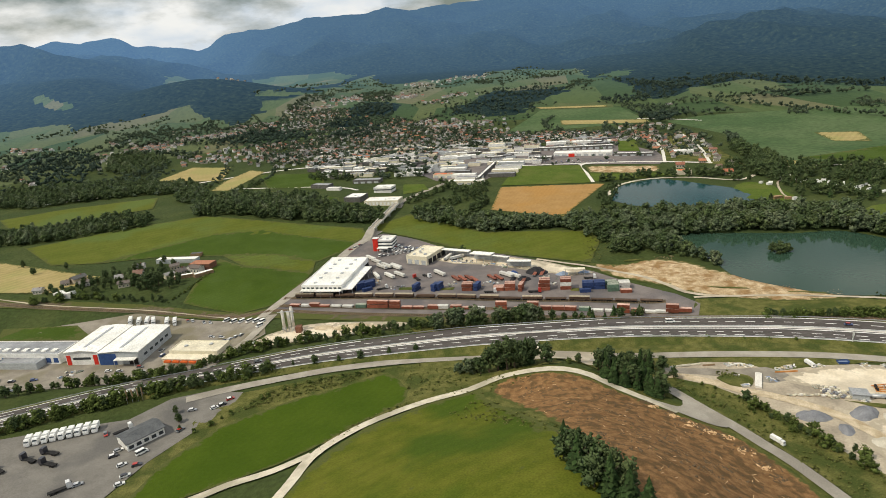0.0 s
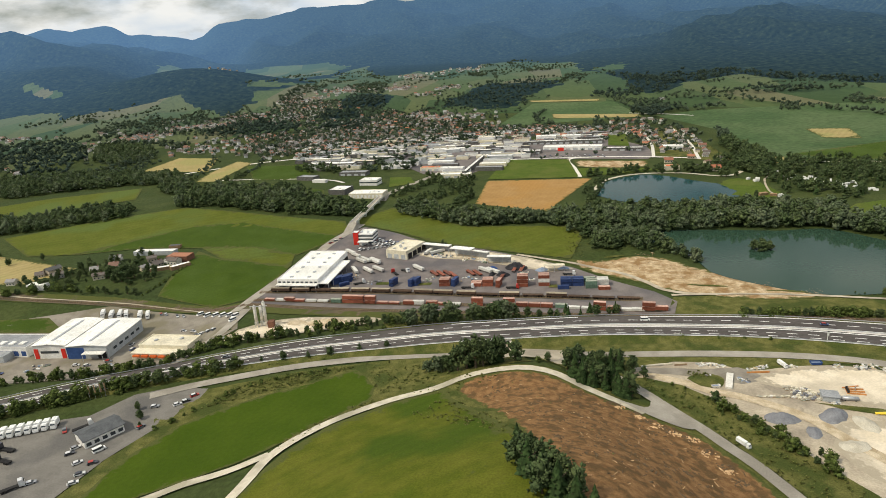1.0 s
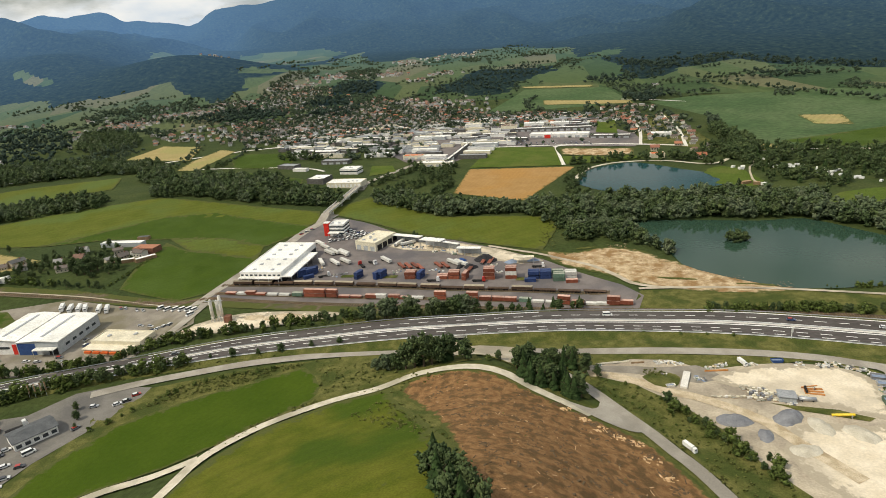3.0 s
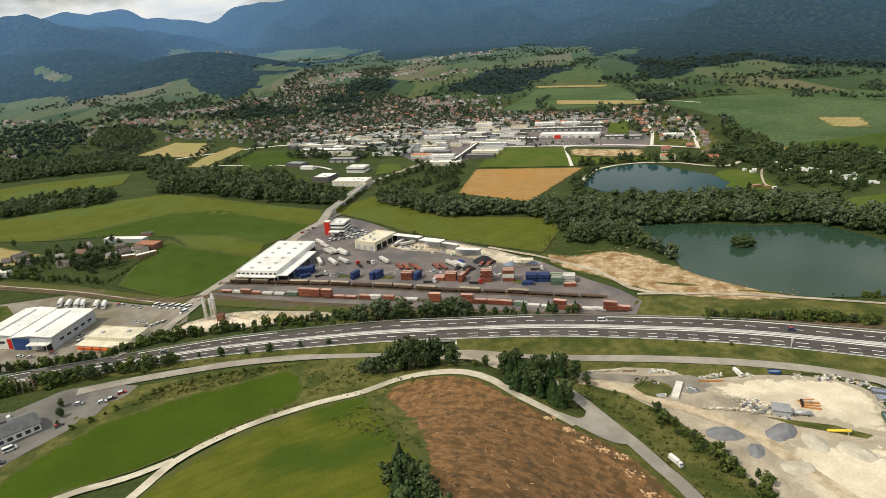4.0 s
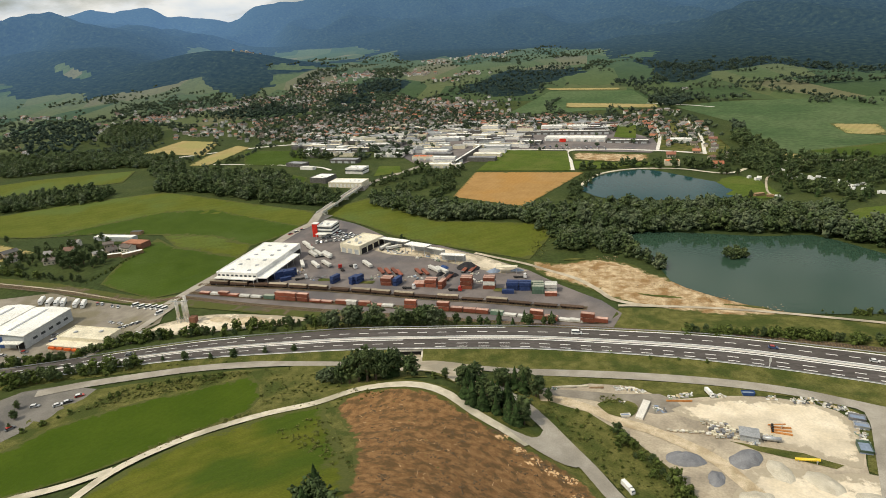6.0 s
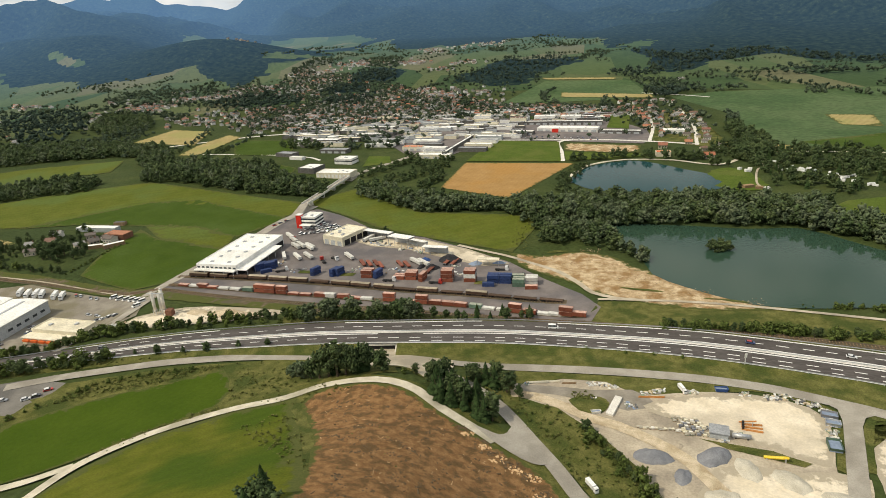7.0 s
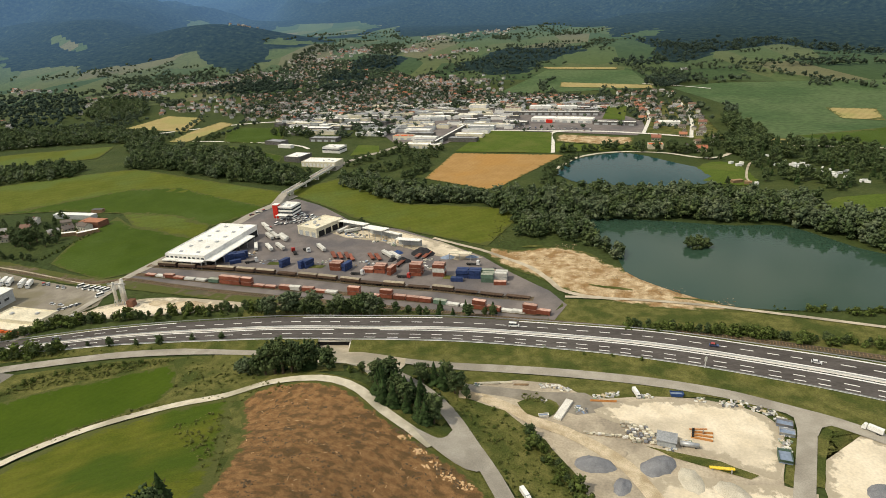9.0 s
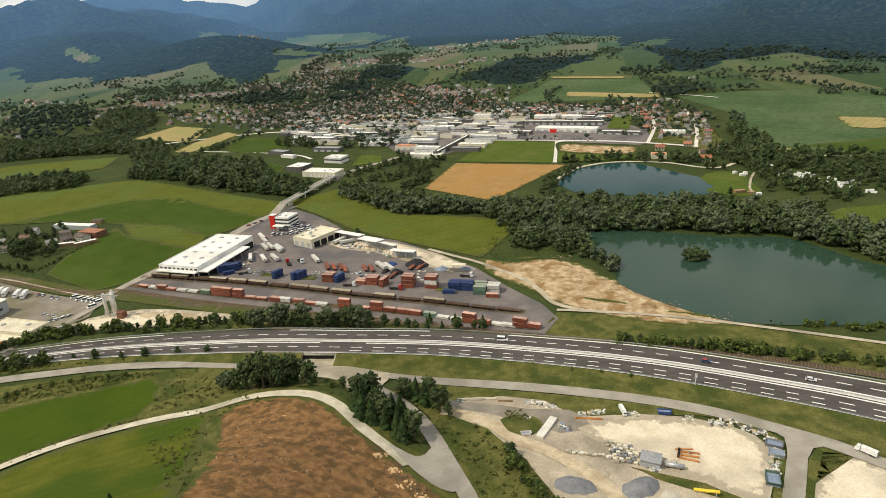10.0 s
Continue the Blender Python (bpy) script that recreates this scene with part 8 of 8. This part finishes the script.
def beam_stack(label, x, y, turn, length, mat, rows=3):
    ob = thing("beam_stack", label, "beams", x, y, turn)
    for k in range(rows):
        part("beam", Geo().box(-length / 2 + 0.2 * k, -0.5 + 0.36 * k, 0.3, length / 2 + 0.2 * k, -0.22 + 0.36 * k, 0.62 + 0.1 * (k % 2)), mat, ob)
    return ob


beam_stack("long tan timber beams at the edge of the works", 93, 220.2, 4, 9.0, "gritpale")
beam_stack("pale timber beams lying on gravel", 99.5, 221.4, 3, 5.0, "cream_wall", 2)
beam_stack("brown timber beams lying on gravel", 105, 220.4, 0, 5.0, "wood", 2)
beam_stack("dark steel girders beside the works", 131.5, 211.6, -3, 8.5, "rust", 2)


def skip_bin(label, x, y, turn, w, d, h, mat):
    """An open steel skip with sloping ends."""
    ob = thing("skip_bin", label, "skip", x, y, turn, None, "skips in the works")
    t = 0.12
    g = Geo()
    for y0, y1 in ((-d / 2, -d / 2 + t), (d / 2 - t, d / 2)):
        g.add([(-w * 0.40, y0, 0.25), (w * 0.40, y0, 0.25), (w / 2, y0, 0.25 + h), (-w / 2, y0, 0.25 + h), (-w * 0.40, y1, 0.25), (w * 0.40, y1, 0.25), (w / 2, y1, 0.25 + h), (-w / 2, y1, 0.25 + h)],
              [(0, 1, 2, 3), (7, 6, 5, 4), (1, 0, 4, 5), (2, 1, 5, 6), (3, 2, 6, 7), (0, 3, 7, 4)])
    for e in (-1, 1):
        g.add([(e * w * 0.40, -d / 2, 0.25), (e * w * 0.40, d / 2, 0.25), (e * w / 2, d / 2, 0.25 + h), (e * w / 2, -d / 2, 0.25 + h), (e * (w * 0.40 - t), -d / 2, 0.25), (e * (w * 0.40 - t), d / 2, 0.25), (e * (w / 2 - t), d / 2, 0.25 + h), (e * (w / 2 - t), -d / 2, 0.25 + h)],
              [(0, 1, 2, 3), (7, 6, 5, 4), (1, 0, 4, 5), (2, 1, 5, 6), (3, 2, 6, 7), (0, 3, 7, 4)])
    part("shell", g, mat, ob)
    part("load", Geo().box(-w * 0.43, -d / 2 + t, 0.3, w * 0.43, d / 2 - t, 0.3 + h * 0.55), "scrap", ob, "half-filled with scrap")
    return ob


for lab, x, y, a, w, d, h, m_ in (("dull green steel skip", 177.3, 184.6, 74, 5.4, 3.6, 1.5, "container_green"), ("slate blue steel skip", 183.6, 199.8, 68, 3.0, 4.6, 1.3, "grit"), ("pale grey steel skip", 182.6, 195.6, 70, 2.8, 4.2, 1.2, "steel"), ("blue steel skip beside the scrap", 156.0, 215.2, -6, 4.4, 1.9, 1.1, "blue_wall"), ("pale concrete trough on bare gravel", 111.4, 202.6, 8, 3.4, 1.3, 0.9, "concrete")):
    skip_bin(lab, x, y, a, w, d, h, m_)
tank = thing("storage_tank", "pale steel tank lying beside the site shed", "tank", 152.6, 189.2, -14)
part("drum", Geo().tube((-2.6, 0, 1.1), (2.6, 0, 1.1), 0.75, 0.75, 14), "steel", tank, "", True)
for x in (-1.7, 1.7):
    part("saddle", Geo().box(x - 0.2, -0.7, 0.1, x + 0.2, 0.7, 0.7), "dark", tank)
junk("pale rubble along the shore", [(112, 352, 6), (130, 345, 8), (145, 330, 8), (160, 310, 7), (176, 297, 6), (196, 285, 5), (120, 340, 9), (150, 315, 9), (136, 356, 6)], 5, 40, 0.5, "rubble", "rubble")
junk("clutter between the containers", [(-30, 346, 4), (2, 345, 5), (26, 342, 5), (62, 345, 5), (60, 335, 4), (94, 330, 4), (-44, 358, 4)], 6, 10, 1.4)
junk("pallets and machines by the sheds", [(8, 390, 4), (14, 386, 4), (28, 377, 4), (38, 372, 4)], 7, 14, 1.6)
junk("goods stored behind the shops", [(-150, 268, 5), (-190, 272, 5), (-100, 280, 4), (-230, 250, 7), (-210, 246, 7)], 8, 12, 1.6)
cw = thing("concrete_wall_unit", "long pale concrete block beside a weedy island", "concrete block", 118, 206, 63, None)
part("block", Geo().box(-5.6, -1.2, -0.2, 5.6, 1.2, 1.1), "concrete", cw)
patch("weedy_island", [(103.3, 209.3), (107, 211.8), (114.3, 211.7), (116.8, 208.2), (114.6, 203.5), (111.2, 201.8), (106, 203.6)], "grass_rough", "weedy grass island in the gravel ground", "grass", 0.4, curved=True)
patch("verge", [(139.8, 188.9), (148.8, 186.2), (158.7, 182.8), (167.2, 177.5), (164.9, 175.7), (156, 179.9), (146.6, 184.4)], "grass_rough", "thin grass strip across the works", "verge", 0.34, rag=0.8)
sd = thing("stone_shed", "low dark grey site shed among stacked slabs", "shed", 146.5, 191, -18)
part("wall", Geo().box(-2.6, -2.2, -0.2, 2.6, 2.2, 2.2), "grey_wall", sd)
part("roof", Geo().box(-2.9, -2.5, 2.2, 2.9, 2.5, 2.4), "grey_roof", sd)
hop = thing("screening_plant", "yellow screening conveyor in the gravel works", "conveyor", 158.4, 179.3, -18)
part("belt", Geo().tube((-3.2, 0, 0.6), (3.2, 0, 1.6), 0.45, 0.45, 6), "yellow", hop)
for x, z in ((-2.4, 0.7), (2.4, 1.5)):
    part("leg", Geo().box(x - 0.15, -0.7, -0.2, x + 0.15, 0.7, z), "steel", hop)
for k in range(3):
    fr = thing("steel_frame", "orange steel machine frame lying on gravel", "machine part", 157.2 + 0.5 * k, 192.6 + 1.5 * k, -18 + 5 * k)
    part("beam", Geo().box(-3.0, -0.3, 0.2, 3.0, 0.3, 0.7), "rust", fr)
    part("bracket", Geo().box(-2.9, -0.3, 0.7, -2.3, 0.3, 1.7), "dark", fr)
cv = thing("screening_plant", "orange conveyor frame beside the slabs", "conveyor", 157, 196, -25)
part("belt", Geo().tube((-2.4, 0, 0.6), (2.4, 0, 2.2), 0.22, 0.22, 6), "rust", cv)
part("leg", Geo().box(1.4, -0.5, -0.2, 1.6, 0.5, 1.9), "steel", cv)

# stumps, logs and brush on the cleared slope
rr = random.Random(14)
DIRT = [(20, 196), (26, 204), (41, 203), (51, 198.5), (61, 191), (70, 183), (78, 176), (86, 171.5), (91, 164), (96, 152), (98, 140), (70, 100), (46, 104), (38, 122), (35, 147), (30, 168), (26, 180)]
n_logs = 0
for i in range(400):
    x, y = rr.uniform(20, 98), rr.uniform(105, 216)
    if not inside(x, y, DIRT) or n_logs > 110:
        continue
    n_logs += 1
    edge = x > 66 and y < 186
    L, a = rr.uniform(0.4, 1.3) * (1.5 if edge else 1), rr.uniform(0, 180)
    lg = tagged(new("log"), "stripped pale log on the cleared earth", "log", "felled timber")
    lg.matrix_basis = pose(x, y, ground_z(x, y) + 0.35, 0, rr.uniform(-8, 8), a)
    part("stem", Geo().tube((-L / 2, 0, 0.15), (L / 2, 0, 0.15), 0.11, 0.08, 6), "log" if rr.random() < 0.6 else "bark", lg)
junk("brown brush heaps on the cleared earth", [(rr.uniform(28, 84), rr.uniform(130, 206), 1.3) for i in range(130)], 9, 8, 0.5, "brush", "brush", DIRT)
junk("pale wood chips on the cleared earth", [(rr.uniform(22, 90), rr.uniform(120, 204), 3.0) for i in range(60)], 19, 7, 0.32, "log", "wood chips", DIRT)
junk("dark root stumps on the cleared earth", [(rr.uniform(24, 86), rr.uniform(120, 202), 2.0) for i in range(60)], 20, 3, 0.7, "brush", "stumps", DIRT)
junk("pale broken timber below the cleared slope", [(69.8, 183, 2), (74.9, 177, 2.5), (78.9, 172.4, 2.5), (82.9, 168.7, 2.5), (88, 166, 2.5), (90, 158, 2.5), (92, 150, 2.5)], 10, 18, 0.8, "log", "timber")
junk("dark brushwood along the lane", [(68.8, 185.6, 2), (73.9, 179.7, 2.5), (77.9, 175.3, 2.5), (81.9, 170.6, 2.5), (87, 167, 2.5), (90, 160, 2.5), (92, 152, 2.5), (93, 145, 2.5)], 11, 30, 0.7, "brush", "brush")
# tufts on the banks
g = [(rr.uniform(24, 80), rr.uniform(135, 214), rr.uniform(0.4, 0.9)) for i in range(170)]
for poly, n, seed in (([(66, 218), (80, 206), (86, 196), (92, 184), (98, 172), (104, 158), (112, 136), (130, 138), (122, 156), (116, 178), (110, 190), (103, 198), (92, 206), (84, 210), (78, 219)], 420, 1), ([(-86, 209), (-76, 213), (-45, 225), (-26, 236), (-3.9, 237.6), (-48, 235), (-76, 226)], 480, 2), ([(-15.8, 207.5), (2.9, 210.9), (13.3, 216.1), (4.4, 230.5), (-22, 234), (-17.9, 221.7)], 170, 8), ([(-3.8, 186.5), (8.7, 193.3), (16.9, 186.4), (30.5, 155.4), (36, 142), (26.3, 150.6), (8.4, 172.7)], 150, 9), ([(-30, 190), (-44, 173), (-46, 176), (-33, 192), (-15.8, 204.5), (-13.8, 202.5)], 60, 10), ([(103.9, 213.7), (112, 216), (113, 210), (107, 209)], 40, 3),
                      ([(-20, 284), (60, 284), (118, 268), (129, 267), (83, 275), (34, 278), (-17, 277)], 160, 4), ([(-120, 235), (-60, 248), (0, 251), (0, 247), (-60, 243), (-120, 230)], 140, 5), ([(15.2, 197.1), (31.6, 204.2), (21.7, 212.6), (-8.6, 205)], 60, 6), ([(100, 365), (112, 400), (100, 430), (92, 380)], 90, 7)):
    q = random.Random(seed)
    k = 0
    xs, ys = [p[0] for p in poly], [p[1] for p in poly]
    while k < 2.2 * n:
        x, y = q.uniform(min(xs), max(xs)), q.uniform(min(ys), max(ys))
        if inside(x, y, poly):
            g.append((x, y, 0.5 + 1.2 * q.random() ** 2))
            k += 1
WEED = [leaf_crown(np.random.default_rng(300 + i), 10, 11, 1, 5, 0, 0.0, 0.3, TETRA, 2.4, 0) for i in range(5)]
wood_mass("weeds", "tufts of tall weeds and low shrubs", g, "weed", WEED, "weeds")

# sign posts, flag poles, lamp posts
for x, y, h in ((170, 231, 5.5),):
    p = thing("sign_post", "white motorway sign post", "sign post", x, y)
    part("post", Geo().box(-0.12, -0.12, -0.2, 0.12, 0.12, h), "white_wall", p)
    part("plate", Geo().box(-0.45, -0.16, h - 1.8, 0.45, -0.12, h), "white_wall", p)
for x, y in ((-135, 224), (-133, 224.6), (-131, 225.3), (-129.5, 226)):
    p = thing("banner_pole", "tall pole with a faded banner", "banner", x, y)
    part("pole", Geo().tube((0, 0, -0.2), (0, 0, 6.5), 0.08, 0.06, 6), "steel", p)
    part("banner", Geo().box(0.05, -0.02, 2.4, 0.65, 0.02, 6.2), "wood", p)
# camp caravans and boats
rr = random.Random(4)
for i in range(30):
    u = i / 29
    x, y = 318 + 42 * u + rr.uniform(-4, 4), 536 - 74 * u + (rr.uniform(-5, 5) if i % 2 else rr.uniform(14, 34))
    c = thing("caravan", "small white caravan at the camp site", "caravan", x, y, rr.uniform(0, 180), None, "camp caravans")
    c.matrix_basis = c.matrix_basis @ Matrix.Scale(0.7, 4)
    part("body", Geo().prism([(-2.6, -1.1), (2.4, -1.1), (2.7, -0.6), (2.7, 0.6), (2.4, 1.1), (-2.6, 1.1)], 0.5, 2.6), "vehicle_white", c)
    part("window", Geo().box(-1.2, -1.16, 1.4, 1.2, -1.1, 2.0), "glass", c)
    wheel(c, 0, -1.0)
    wheel(c, 0, 1.0)

# cars before the retail rows
rr = random.Random(12)
for i in range(30):
    k, row = i % 15, i // 15
    x, y = 112 + 6.2 * k + rr.uniform(-0.8, 0.8), 730 - 2.1 * k - 9 * row
    park(CAR, x, y, 70 + rr.uniform(-4, 4))

# ---- lay the plan out at full size ----
for ob in list(scene.collection.objects):
    if ob.parent is None and ob.type in {"MESH", "EMPTY"}:
        ob.matrix_basis = Matrix.Scale(PLAN, 4) @ ob.matrix_basis
